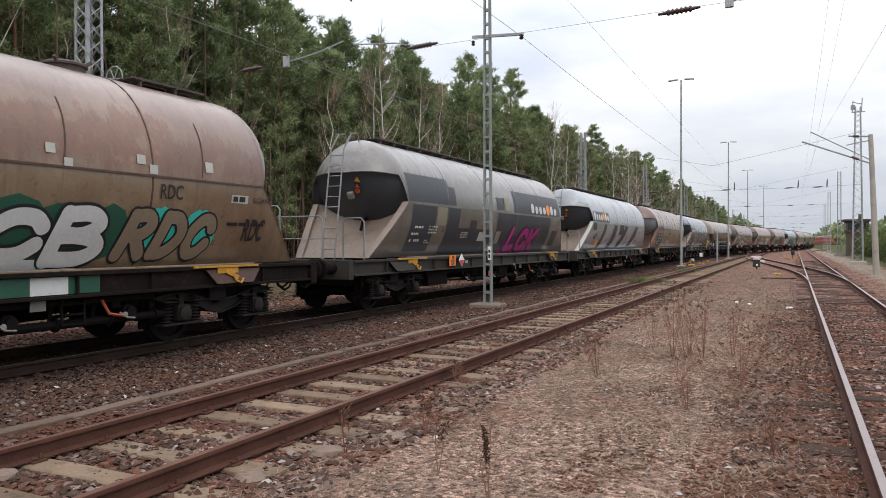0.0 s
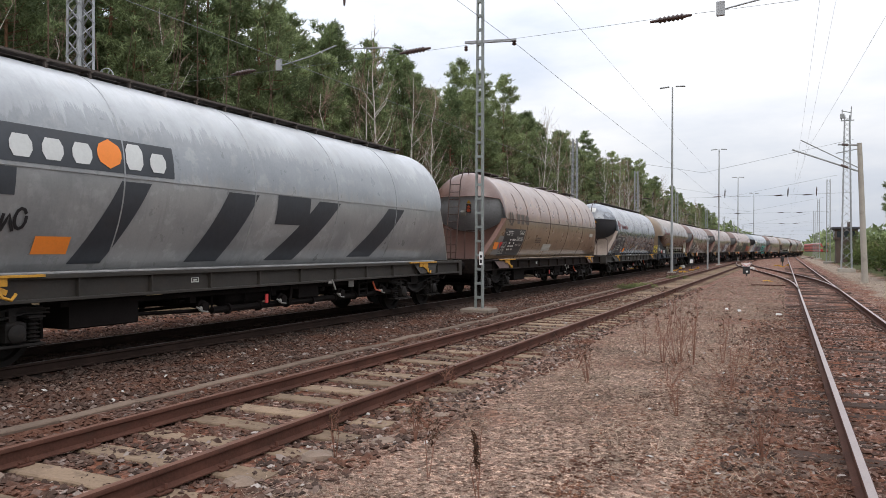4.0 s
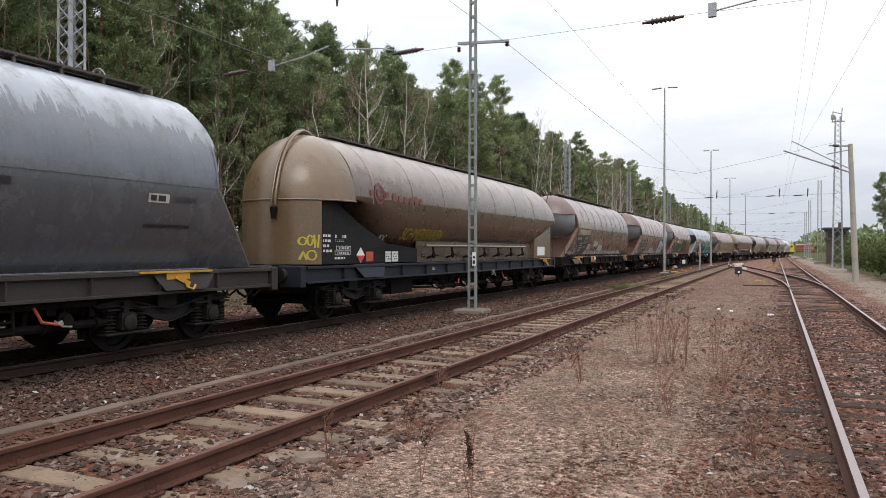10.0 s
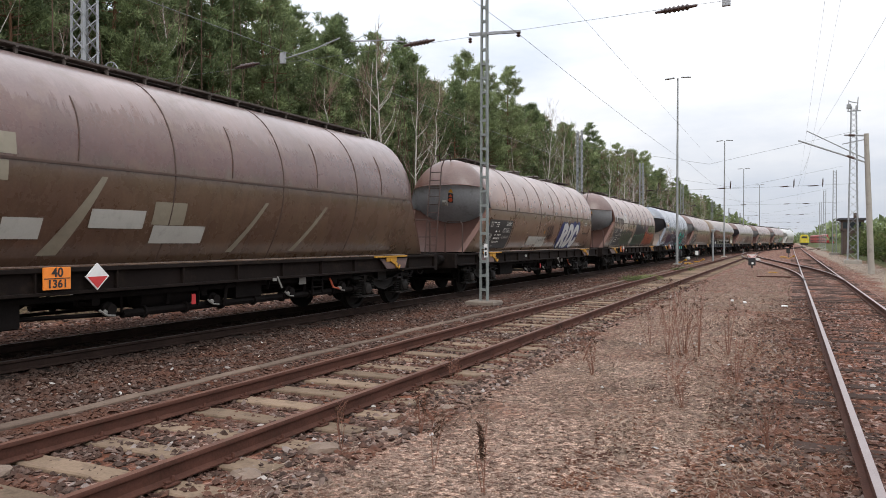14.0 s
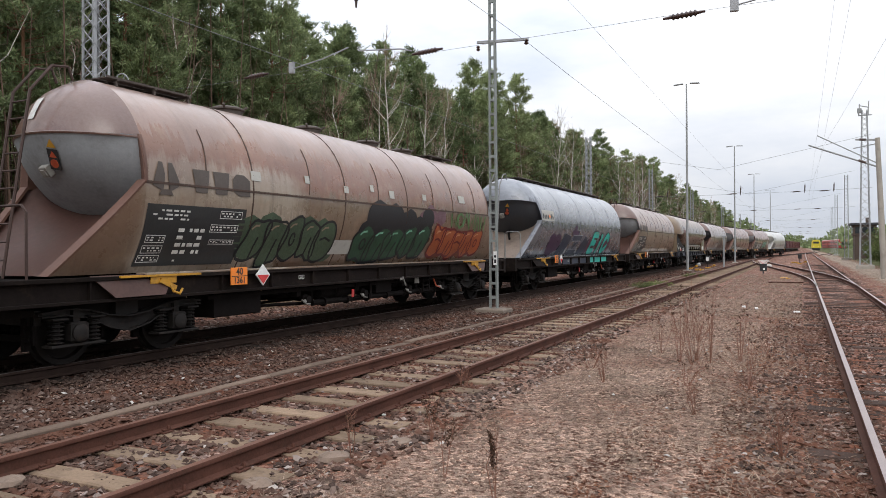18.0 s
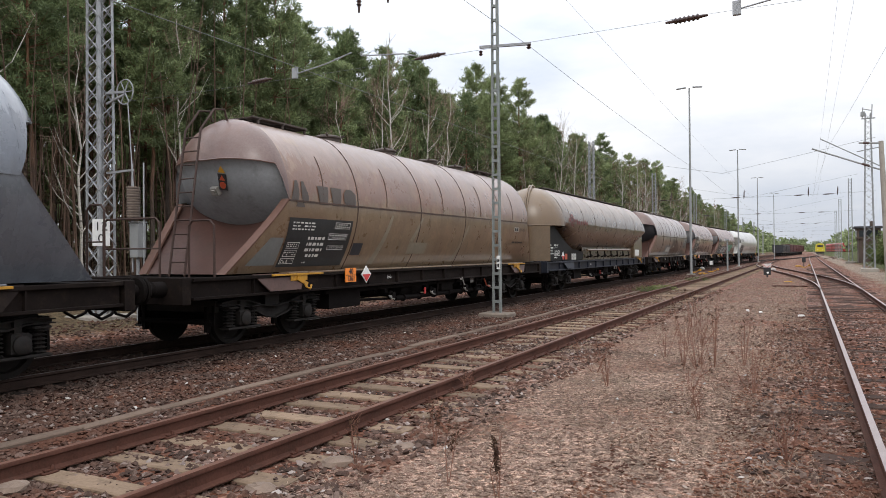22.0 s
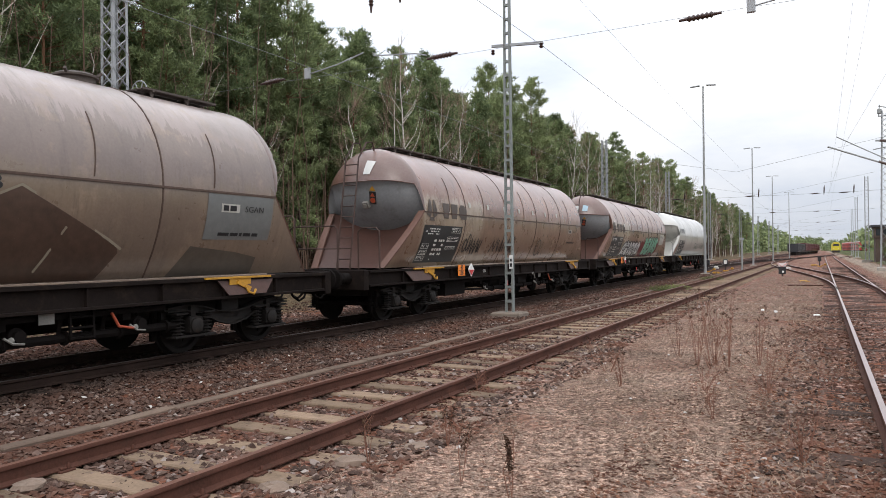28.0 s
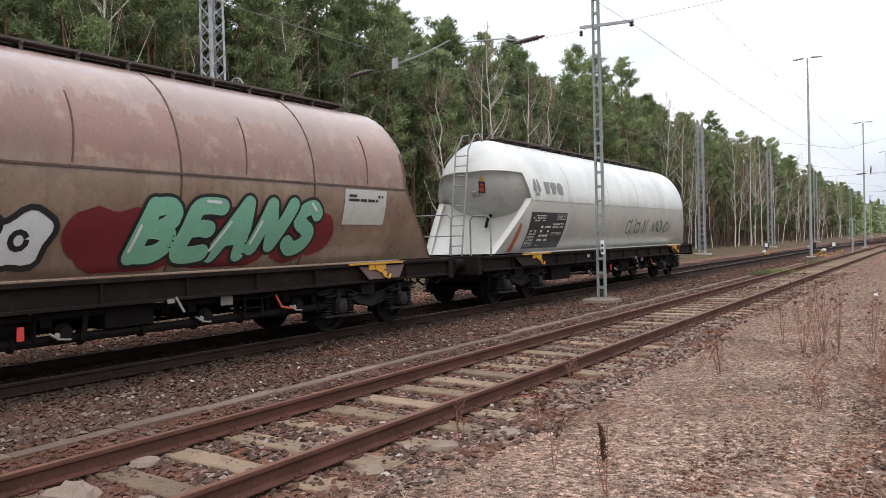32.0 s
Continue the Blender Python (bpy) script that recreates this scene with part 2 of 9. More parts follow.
M_TROUGH = plain("dirty_trough_lid", (0.155, 0.112, 0.086), 0.9, 0, 0.3, 9, 0.6, 0.2, spec=0.15)
M_RIB = plain("dark_weld_line", (0.075, 0.048, 0.038), 0.6, 0, 0.5, 5, spec=0.2)
M_WEIGHT = plain("rusty_weight", (0.17, 0.135, 0.11), 0.85, 0, 0.3, 8, 0.4)
M_STONEWHITE = plain("pale_stone", (0.42, 0.40, 0.37), 0.8, 0, 0.2, 20)


# ---- mesh helpers ----
class Mesh:
    """Collects vertices and faces in metres."""

    def __init__(self):
        self.v, self.f = [], []

    def add(self, vs, fs):
        o = len(self.v)
        self.v += [tuple(p) for p in vs]
        self.f += [tuple(i + o for i in f) for f in fs]
        return self

    def box(self, x0, y0, z0, x1, y1, z1, m=None, bev=0.0):
        if bev:
            b = bev
            vs, fs = [], []
            for k, z in enumerate((z0, z0 + b, z1 - b, z1)):
                i = b if k in (0, 3) else 0
                vs += [(x0 + i, y0 + i, z), (x1 - i, y0 + i, z), (x1 - i, y1 - i, z), (x0 + i, y1 - i, z)]
            for k in range(3):
                for j in range(4):
                    fs.append((k * 4 + j, k * 4 + (j + 1) % 4, k * 4 + 4 + (j + 1) % 4, k * 4 + 4 + j))
            fs += [(3, 2, 1, 0), (12, 13, 14, 15)]
        else:
            vs = [(x0, y0, z0), (x1, y0, z0), (x1, y1, z0), (x0, y1, z0), (x0, y0, z1), (x1, y0, z1), (x1, y1, z1), (x0, y1, z1)]
            fs = [(3, 2, 1, 0), (4, 5, 6, 7), (0, 1, 5, 4), (1, 2, 6, 5), (2, 3, 7, 6), (3, 0, 4, 7)]
        if m is not None:
            vs = [m @ Vector(p) for p in vs]
        return self.add(vs, fs)

    def bar(self, a, b, w, h=None, up=(0, 0, 1)):
        """A rectangular bar from a to b."""
        h = w if h is None else h
        a, b = Vector(a), Vector(b)
        d = (b - a).normalized()
        s = d.cross(Vector(up))
        if s.length < 1e-4:
            s = d.cross(Vector((1, 0, 0)))
        s.normalize()
        t = s.cross(d)
        vs = [p + s * (i * w / 2) + t * (j * h / 2) for p in (a, b) for i, j in ((-1, -1), (1, -1), (1, 1), (-1, 1))]
        return self.add(vs, [(3, 2, 1, 0), (4, 5, 6, 7), (0, 1, 5, 4), (1, 2, 6, 5), (2, 3, 7, 6), (3, 0, 4, 7)])

    def tube(self, pts, r, n=8, r1=None, caps=True):
        """A round tube along pts."""
        pts = [Vector(p) for p in pts]
        r1 = r if r1 is None else r1
        vs, fs = [], []
        prev = None
        for i, p in enumerate(pts):
            d = (pts[min(i + 1, len(pts) - 1)] - pts[max(i - 1, 0)]).normalized()
            s = d.cross(Vector((0, 0, 1))) if prev is None else prev - d * prev.dot(d)
            if s.length < 1e-3:
                s = d.cross(Vector((1, 0, 0)))
            s.normalize()
            prev = s
            t = s.cross(d)
            rr = r + (r1 - r) * i / max(1, len(pts) - 1)
            for k in range(n):
                a = 2 * math.pi * k / n
                vs.append(p + (s * math.cos(a) + t * math.sin(a)) * rr)
        for i in range(len(pts) - 1):
            for k in range(n):
                fs.append((i * n + k, i * n + (k + 1) % n, (i + 1) * n + (k + 1) % n, (i + 1) * n + k))
        if caps:
            fs += [tuple(range(n))[::-1], tuple((len(pts) - 1) * n + k for k in range(n))]
        return self.add(vs, fs)

    def lathe(self, prof, axis="z", n=16, at=(0, 0, 0)):
        """A turned body: prof is (radius, along)."""
        vs, fs = [], []
        for r, h in prof:
            for k in range(n):
                a = 2 * math.pi * k / n
                p = (r * math.cos(a), r * math.sin(a), h)
                p = {"z": p, "x": (p[2], p[0], p[1]), "y": (p[0], p[2], p[1])}[axis]
                vs.append((p[0] + at[0], p[1] + at[1], p[2] + at[2]))
        for i in range(len(prof) - 1):
            for k in range(n):
                fs.append((i * n + k, i * n + (k + 1) % n, (i + 1) * n + (k + 1) % n, (i + 1) * n + k))
        fs += [tuple(range(n))[::-1], tuple((len(prof) - 1) * n + k for k in range(n))]
        return self.add(vs, fs)

    def grid(self, rows):
        """A sheet through rows of points."""
        n = len(rows[0])
        vs = [p for r in rows for p in r]
        fs = [(i * n + j, i * n + j + 1, (i + 1) * n + j + 1, (i + 1) * n + j) for i in range(len(rows) - 1) for j in range(n - 1)]
        return self.add(vs, fs)

    def data(self, name, smooth=40):
        me = bpy.data.meshes.new(name)
        me.from_pydata(self.v, [], self.f)
        bm = bmesh.new()
        bm.from_mesh(me)
        bmesh.ops.recalc_face_normals(bm, faces=bm.faces)
        bm.to_mesh(me)
        bm.free()
        if smooth:
            me.polygons.foreach_set("use_smooth", [True] * len(me.polygons))
            me.set_sharp_from_angle(angle=radians(smooth))
        me.materials.append(None)
        return me


def thing(name, mesh, material, m=None, label="", category="", group="", kind="", smooth=40):
    me = mesh.data(name, smooth) if isinstance(mesh, Mesh) else mesh
    ob = new(name, me)
    if me is not None and material is not None:
        ob.material_slots[0].link = "OBJECT"
        ob.material_slots[0].material = material
    if m is not None:
        ob.matrix_basis = m
    return tagged(ob, label, category, group, kind)


def part(name, mesh, material, parent, label="", m=None, smooth=40, kind=""):
    ob = thing(name, mesh, material, m, label=label, smooth=smooth, kind=kind)
    ob.parent = parent
    return ob


SHARED = {}


def shared(key, make, smooth=40):
    if key not in SHARED:
        m = make()
        SHARED[key] = m.data(key.split(":")[0], smooth) if isinstance(m, Mesh) else m
    return SHARED[key]


def empty(name, m=None, label="", category="", group="", kind=""):
    ob = new(name)
    ob.empty_display_size = 0.2
    if m is not None:
        ob.matrix_basis = m
    return tagged(ob, label, category, group, kind)


# ---- ground ----
def spread_axis(fine_lo, fine_hi, stepv, lo, hi):
    out = list(np.arange(fine_lo, fine_hi + 1e-6, stepv))
    d, x = stepv, fine_hi
    while x < hi:
        d *= 1.35
        x += d
        out.append(x)
    d, x = stepv, fine_lo
    while x > lo:
        d *= 1.35
        x -= d
        out.insert(0, x)
    return out


def ground_height(x, y):
    n = noise.noise(Vector((x * 0.9, y * 0.9, 0))) * 0.018 + noise.noise(Vector((x * 3.1, y * 3.1, 4))) * 0.010
    z = -0.175 + n
    if x < -12.5:
        z += min(0.5, (-12.5 - x) * 0.06) + noise.noise(Vector((x * 0.2, y * 0.2, 9))) * 0.1
    if x > 5.2:
        z += min(0.9, (x - 5.2) * 0.18)
    if abs(x + 4.84) < 1.45:
        z -= 0.014 * min(1.0, (1.45 - abs(x + 4.84)) / 0.25)
    if -3.3 < x < 0.0:
        z += 0.03 + 0.03 * noise.noise(Vector((x * 0.4, y * 0.4, 2)))
    return z


def ground_material():
    m, nt, b = node_mat("gravel_and_dry_grass")
    v = coords(nt, world_space=True)
    sep = nt.nodes.new("ShaderNodeSeparateXYZ")
    nt.links.new(v, sep.inputs[0])
    x = sep.outputs["X"]
    big = noise_node(nt, v, 0.35, 5, 0.6)
    mid = noise_node(nt, v, 2.2, 6, 0.7)
    fine = noise_node(nt, v, 22, 5, 0.7)
    vo = nt.nodes.new("ShaderNodeTexVoronoi")
    vo.inputs["Scale"].default_value = 21.0
    nt.links.new(v, vo.inputs["Vector"])
    sp = nt.nodes.new("ShaderNodeSeparateColor")
    nt.links.new(vo.outputs["Color"], sp.inputs[0])
    stones = ramp(nt, sp.outputs[0], [(0.0, (0.040, 0.021, 0.017)), (0.35, (0.140, 0.072, 0.055)), (0.7, (0.235, 0.145, 0.115)), (1.0, (0.40, 0.31, 0.27))])
    rusty = mix(nt, step_range(nt, mid, 0.4, 0.66), stones, (0.175, 0.070, 0.041))
    grit = noise_node(nt, v, 85, 3, 0.8)
    straw = ramp(nt, grit, [(0.36, (0.078, 0.047, 0.034)), (0.5, (0.285, 0.190, 0.143)), (0.64, (0.58, 0.445, 0.355))])
    straw = mix(nt, step_range(nt, fine, 0.50, 0.60), straw, (0.110, 0.058, 0.040))
    straw = mix(nt, maths(nt, "MULTIPLY", step_range(nt, noise_node(nt, v, 0.9, 5, 0.65), 0.54, 0.64), 0.45), straw, ramp(nt, fine, [(0.35, (0.065, 0.052, 0.037)), (0.65, (0.25, 0.20, 0.145))]))
    straw = mix(nt, maths(nt, "MULTIPLY", step_range(nt, big, 0.46, 0.64), 0.8), straw, mix(nt, 0.5, rusty, (0.20, 0.115, 0.082)))
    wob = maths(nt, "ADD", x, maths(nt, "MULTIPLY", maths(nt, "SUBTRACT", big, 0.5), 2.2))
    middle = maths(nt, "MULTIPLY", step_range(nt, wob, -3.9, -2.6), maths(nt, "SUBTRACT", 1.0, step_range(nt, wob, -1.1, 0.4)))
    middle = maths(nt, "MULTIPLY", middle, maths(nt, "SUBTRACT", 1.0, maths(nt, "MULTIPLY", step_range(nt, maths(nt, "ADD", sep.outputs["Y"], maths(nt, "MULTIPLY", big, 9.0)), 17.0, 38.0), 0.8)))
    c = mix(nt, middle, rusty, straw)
    # band under the train: oily grime and the train's shade in one near-black colour
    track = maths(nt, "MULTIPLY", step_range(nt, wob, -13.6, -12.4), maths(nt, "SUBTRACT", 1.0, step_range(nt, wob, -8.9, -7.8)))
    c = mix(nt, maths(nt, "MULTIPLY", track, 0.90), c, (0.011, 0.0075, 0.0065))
    # wider, fainter red-brown band out to the near siding
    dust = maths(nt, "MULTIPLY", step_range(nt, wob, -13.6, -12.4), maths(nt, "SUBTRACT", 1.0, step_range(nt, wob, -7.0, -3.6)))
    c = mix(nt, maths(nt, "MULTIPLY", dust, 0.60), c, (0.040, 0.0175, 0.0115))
    woods = maths(nt, "SUBTRACT", 1.0, step_range(nt, wob, -14.6, -13.4))
    litter = ramp(nt, mid, [(0.3, (0.055, 0.042, 0.027)), (0.55, (0.13, 0.095, 0.058)), (0.75, (0.075, 0.085, 0.035))])
    c = mix(nt, woods, c, litter)
    path = maths(nt, "MULTIPLY", step_range(nt, wob, 3.2, 3.6), maths(nt, "SUBTRACT", 1.0, step_range(nt, wob, 5.0, 5.6)))
    c = mix(nt, maths(nt, "MULTIPLY", path, 0.85), c, mix(nt, fine, (0.22, 0.175, 0.135), (0.33, 0.28, 0.225)))
    bank = step_range(nt, wob, 5.3, 6.0)
    c = mix(nt, bank, c, ramp(nt, mid, [(0.35, (0.09, 0.075, 0.04)), (0.6, (0.07, 0.095, 0.035)), (0.8, (0.19, 0.16, 0.09))]))
    chips = ramp(nt, sp.outputs[1], [(0.0, (0.34, 0.31, 0.30)), (0.45, (0.88, 0.88, 0.88)), (0.75, (1.18, 1.16, 1.15)), (1.0, (1.75, 1.7, 1.65))])
    c = mix(nt, 0.8, c, chips, "MULTIPLY")
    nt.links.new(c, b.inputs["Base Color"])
    b.inputs["Roughness"].default_value = 0.95
    b.inputs["Specular IOR Level"].default_value = 0.1
    h = maths(nt, "ADD", maths(nt, "MULTIPLY", vo.outputs["Distance"], -0.6), maths(nt, "MULTIPLY", fine, 0.9))
    bump(nt, b, h, 0.9, 0.035)
    return m


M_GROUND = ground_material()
gx = spread_axis(-18, 8, 0.22, -2500, 2500)
gy = spread_axis(1, 46, 0.24, -2500, 4500)
g = Mesh()
g.v = [(x, y, ground_height(x, y)) for y in gy for x in gx]
nx = len(gx)
g.f = [(j * nx + i, j * nx + i + 1, (j + 1) * nx + i + 1, (j + 1) * nx + i) for j in range(len(gy) - 1) for i in range(nx - 1)]
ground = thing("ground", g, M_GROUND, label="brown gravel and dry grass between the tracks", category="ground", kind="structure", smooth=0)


# ---- railway tracks ----
TRAIN_PATH = [(-160, -10.15), (-60, -10.15), (0, -10.15), (60, -10.15), (86, -10.05), (103, -9.2), (124, -7.25), (148, -4.55), (184, -0.6),
              (214, 2.0), (251, 3.8), (285, 4.8), (330, 5.2), (420, 5.5)]


def curve_x(pts, y):
    """Smooth x over y through pts."""
    ys = [p[0] for p in pts]
    i = min(max(int(np.searchsorted(ys, y)) - 1, 0), len(pts) - 2)
    (y0, x0), (y1, x1) = pts[i], pts[i + 1]

    def slope(k):
        if k == 0 or k == len(pts) - 1:
            return 0.0
        return (pts[k + 1][1] - pts[k - 1][1]) / (pts[k + 1][0] - pts[k - 1][0])
    h = y1 - y0
    t = (y - y0) / h
    m0, m1 = slope(i) * h, slope(i + 1) * h
    return x0 * (2 * t**3 - 3 * t**2 + 1) + m0 * (t**3 - 2 * t**2 + t) + x1 * (3 * t**2 - 2 * t**3) + m1 * (t**3 - t**2)


RAIL = [(-0.062, -0.152), (0.062, -0.152), (0.062, -0.142), (0.014, -0.122), (0.010, -0.045), (0.035, -0.032), (0.036, -0.008), (0.030, 0.0),
        (-0.030, 0.0), (-0.036, -0.008), (-0.035, -0.032), (-0.010, -0.045), (-0.014, -0.122), (-0.062, -0.142)]


def rail_mesh(line, off, prof=RAIL):
    """A rail along line [(x, y)...], off metres to the right."""
    rows = []
    for i, (x, y) in enumerate(line):
        a, c = line[max(i - 1, 0)], line[min(i + 1, len(line) - 1)]
        d = Vector((c[0] - a[0], c[1] - a[1])).normalized()
        r = Vector((d.y, -d.x))
        rows.append([(x + r.x * (off + px), y + r.y * (off + px), pz) for px, pz in prof + [prof[0]]])
    return Mesh().grid(rows)


def line_of(pts, y0, y1, n):
    return [(curve_x(pts, y), y) for y in np.linspace(y0, y1, n)]


PLATE = Mesh().box(-0.09, -0.07, -0.172, 0.09, 0.07, -0.150, bev=0.006).lathe([(0.018, -0.155), (0.018, -0.115), (0.010, -0.105)], n=6, at=(0.055, 0.03, 0)).lathe(
    [(0.018, -0.155), (0.018, -0.115), (0.010, -0.105)], n=6, at=(-0.055, -0.03, 0)).box(0.03, -0.05, -0.15, 0.075, 0.0, -0.128, bev=0.005).box(-0.075, 0.0, -0.15, -0.03, 0.05, -0.128, bev=0.005)


def sleeper_data(seed, length=2.5, w=0.25):
    rnd = random.Random(seed)
    s = Mesh()
    rows = []
    for i in range(7):
        x = -length / 2 + length * i / 6
        w0 = w / 2 + rnd.uniform(-0.012, 0.012)
        z = -0.163 + rnd.uniform(-0.010, 0.004)
        rows.append([(x, -w0 - 0.012, z - 0.10), (x, -w0, z - 0.012), (x, -w0 + 0.015, z), (x, 0.01, z - rnd.uniform(0, 0.012)), (x, w0 - 0.015, z), (x, w0, z - 0.012), (x, w0 + 0.012, z - 0.10)])
    s.grid(rows)
    s.f.append(tuple(range(7)))
    s.f.append(tuple(42 + k for k in range(7)))
    return s.data("sleeper", 30)


SLEEPERS = [sleeper_data(k) for k in range(5)]
PLATE_DATA = PLATE.data("baseplate")


def track(name, pts, y0, y1, n, head, body, wood, label, y_sleep, pitch=0.63, plates=False):
    root = empty(name, label=label, category="railway track", kind="structure")
    line = line_of(pts, y0, y1, n)
    for side in (-0.7535, 0.7535):
        part("rail", rail_mesh(line, side), body, root, smooth=50)
        part("rail_head", rail_mesh(line, side, [(-0.029, 0.0015), (0.029, 0.0015), (0.029, -0.001), (-0.029, -0.001)]), head, root, "worn running surface of the rail", smooth=0)
    y, k = y_sleep[0], 0
    rnd = random.Random(len(name))
    while y < y_sleep[1]:
        x = curve_x(pts, y)
        yaw = math.degrees(-math.atan2(curve_x(pts, y + 0.5) - curve_x(pts, y - 0.5), 1.0))
        part("sleeper", SLEEPERS[rnd.randrange(5)], wood, root, m=pose(x + rnd.uniform(-0.03, 0.03), y, rnd.uniform(-0.012, 0.006), 0, 0, yaw + rnd.uniform(-1.2, 1.2)))
        if plates and y < 32:
            for side in (-0.7535, 0.7535):
                part("baseplate", PLATE_DATA, M_RUST, root, m=pose(x + side, y, 0.002, 0, 0, yaw))
        y += pitch
        k += 1
    return root


NEAR_PATH = [(-20, -4.84), (0, -4.84), (60, -4.84), (100, -4.84), (130, -4.9), (150, -4.5), (175, -1.7)]
RIGHT_PATH = [(-20, 1.28), (0, 1.28), (60, 1.28), (120, 1.28), (170, 1.35), (200, 1.5)]
BRANCH_PATH = [(28, 1.28), (34, 1.28), (42, 1.0), (52, 0.05), (66, -1.75), (80, -3.45), (95, -4.55), (108, -4.84)]
MAIN_PATH = [(60, -10.15), (120, -10.4), (180, -9.2), (240, -6.5), (330, -2.5), (420, -1.0)]
track("railway_track_near", NEAR_PATH, -14, 172, 60, M_RAILTOP, M_RUST, M_WOOD, "rusty siding track on weathered wooden sleepers", (-10.0, 100), plates=True)
track("railway_track_right", RIGHT_PATH, -14, 198, 50, M_POLISHED, M_RUST, M_DARKSLEEPER, "siding track with worn shiny rail heads in rusty gravel", (-10.0, 80))
track("railway_track_train", TRAIN_PATH, -60, 400, 160, M_WORNRAIL, M_DARKRAIL, M_SHADEDSLEEPER, "main track with dark ballast under the goods train", (1.0, 110))
track("railway_track_branch", BRANCH_PATH, 33, 107, 60, M_POLISHED, M_RUST, M_WOOD, "branch track that leaves a switch", (50, 100))
track("railway_track_far", MAIN_PATH, 62, 400, 50, M_POLISHED, M_RUST, M_DARKSLEEPER, "far track with standing wagons", (62, 110))
YARD_PATH = [(150, 3.6), (200, 7.5), (260, 12.0), (330, 14.8), (380, 12.6), (450, 8.9)]
track("railway_track_yard", YARD_PATH, 152, 445, 40, M_POLISHED, M_RUST, M_DARKSLEEPER, "far yard track with red coaches", (152, 153))

# cable trough: a line of concrete lids
trough = empty("cable_trough", label="line of concrete cable trough lids in gravel", category="cable trough", kind="structure")
LID = Mesh().box(-0.075, 0.006, -0.10, 0.075, 0.994, 0.0, bev=0.012).data("lid")
rnd = random.Random(5)
for k in range(100):
    y = -2 + k
    part("lid", LID, M_TROUGH, trough, m=pose(-6.70 + rnd.uniform(-0.012, 0.012), y, -0.145 + rnd.uniform(-0.012, 0.012), rnd.uniform(-0.6, 0.6), rnd.uniform(-1.5, 1.5), rnd.uniform(-0.5, 0.5)))


# ---- loose ballast stones ----
def stones(name, regions, seed, material, label):
    rng = np.random.default_rng(seed)
    base = np.array([(1, 0, 0), (-1, 0, 0), (0, 1, 0), (0, -1, 0), (0, 0, 1), (0, 0, -1), (0.7, 0.7, 0.2), (-0.7, -0.6, 0.3)], float)
    tri = np.array([(0, 6, 4), (6, 2, 4), (2, 1, 4), (1, 7, 4), (7, 3, 4), (3, 0, 4), (6, 0, 5), (2, 6, 5), (1, 2, 5), (7, 1, 5), (3, 7, 5), (0, 3, 5)])
    vs, n = [], 0
    for x0, x1, y0, y1, count, s0, s1 in regions:
        u = rng.random(count)
        # denser towards the near end of the stretch
        y = y0 + (y1 - y0) * u**1.7
        x = rng.uniform(x0, x1, count)
        for px, py in zip(x, y):
            s = rng.uniform(s0, s1)
            p = base * (1 + rng.normal(0, 0.22, base.shape)) * np.array([s, s * rng.uniform(0.6, 1.0), s * rng.uniform(0.4, 0.75)])
            a = rng.uniform(0, 6.28)
            ca, sa = math.cos(a), math.sin(a)
            tilt = rng.uniform(-0.5, 0.5)
            p[:, 2] += p[:, 0] * tilt
            z = ground_height(px, py) + s * 0.22
            q = np.stack([p[:, 0] * ca - p[:, 1] * sa + px, p[:, 0] * sa + p[:, 1] * ca + py, p[:, 2] + z], 1)
            vs.append(q)
            n += 1
    v = np.concatenate(vs)
    f = (tri[None] + 8 * np.arange(n)[:, None, None]).reshape(-1, 3)
    me = bpy.data.meshes.new(name)
    me.from_pydata(v.tolist(), [], f.tolist())
    me.materials.append(None)
    return thing(name, me, material, label=label, category="gravel", kind="stuff")


def stone_material(name="ballast_stone", lift=1.0):
    m, nt, b = node_mat(name)
    geo = nt.nodes.new("ShaderNodeNewGeometry")
    c = ramp(nt, geo.outputs["Random Per Island"], [(0.0, (0.020, 0.014, 0.012)), (0.40, (0.052, 0.033, 0.027)), (0.64, (0.105, 0.068, 0.055)), (0.84, (0.20, 0.145, 0.12)), (0.95, (0.36, 0.30, 0.27)), (1.0, (0.55, 0.50, 0.46))])
    v = coords(nt, world_space=True)
    c = mix(nt, step_range(nt, noise_node(nt, v, 1.3, 4), 0.42, 0.66), c, (0.135, 0.052, 0.030))
    xs = nt.nodes.new("ShaderNodeSeparateXYZ")
    nt.links.new(v, xs.inputs[0])
    c = mix(nt, maths(nt, "MULTIPLY", maths(nt, "SUBTRACT", 1.0, step_range(nt, xs.outputs["X"], -6.8, -3.0)), 0.45), c, (0.045, 0.019, 0.012))
    # stones under the train: oil stains plus the train's shade, painted near black
    oil_shade = maths(nt, "MULTIPLY", step_range(nt, xs.outputs["X"], -12.6, -11.6), maths(nt, "SUBTRACT", 1.0, step_range(nt, xs.outputs["X"], -9.0, -8.0)))
    c = mix(nt, maths(nt, "MULTIPLY", oil_shade, 0.88), c, (0.011, 0.0075, 0.0065))
    c = mix(nt, 0.26, c, ramp(nt, noise_node(nt, v, 60, 3), [(0.3, (0.022, 0.013, 0.011)), (0.7, (0.19, 0.135, 0.105))]))
    nt.links.new(c, b.inputs["Base Color"])
    if lift != 1.0:
        c = mix(nt, 0.6, c, (0.30, 0.22, 0.17))
    b.inputs["Roughness"].default_value = 0.9
    b.inputs["Specular IOR Level"].default_value = 0.15
    nt.links.new(c, b.inputs["Base Color"])
    return m


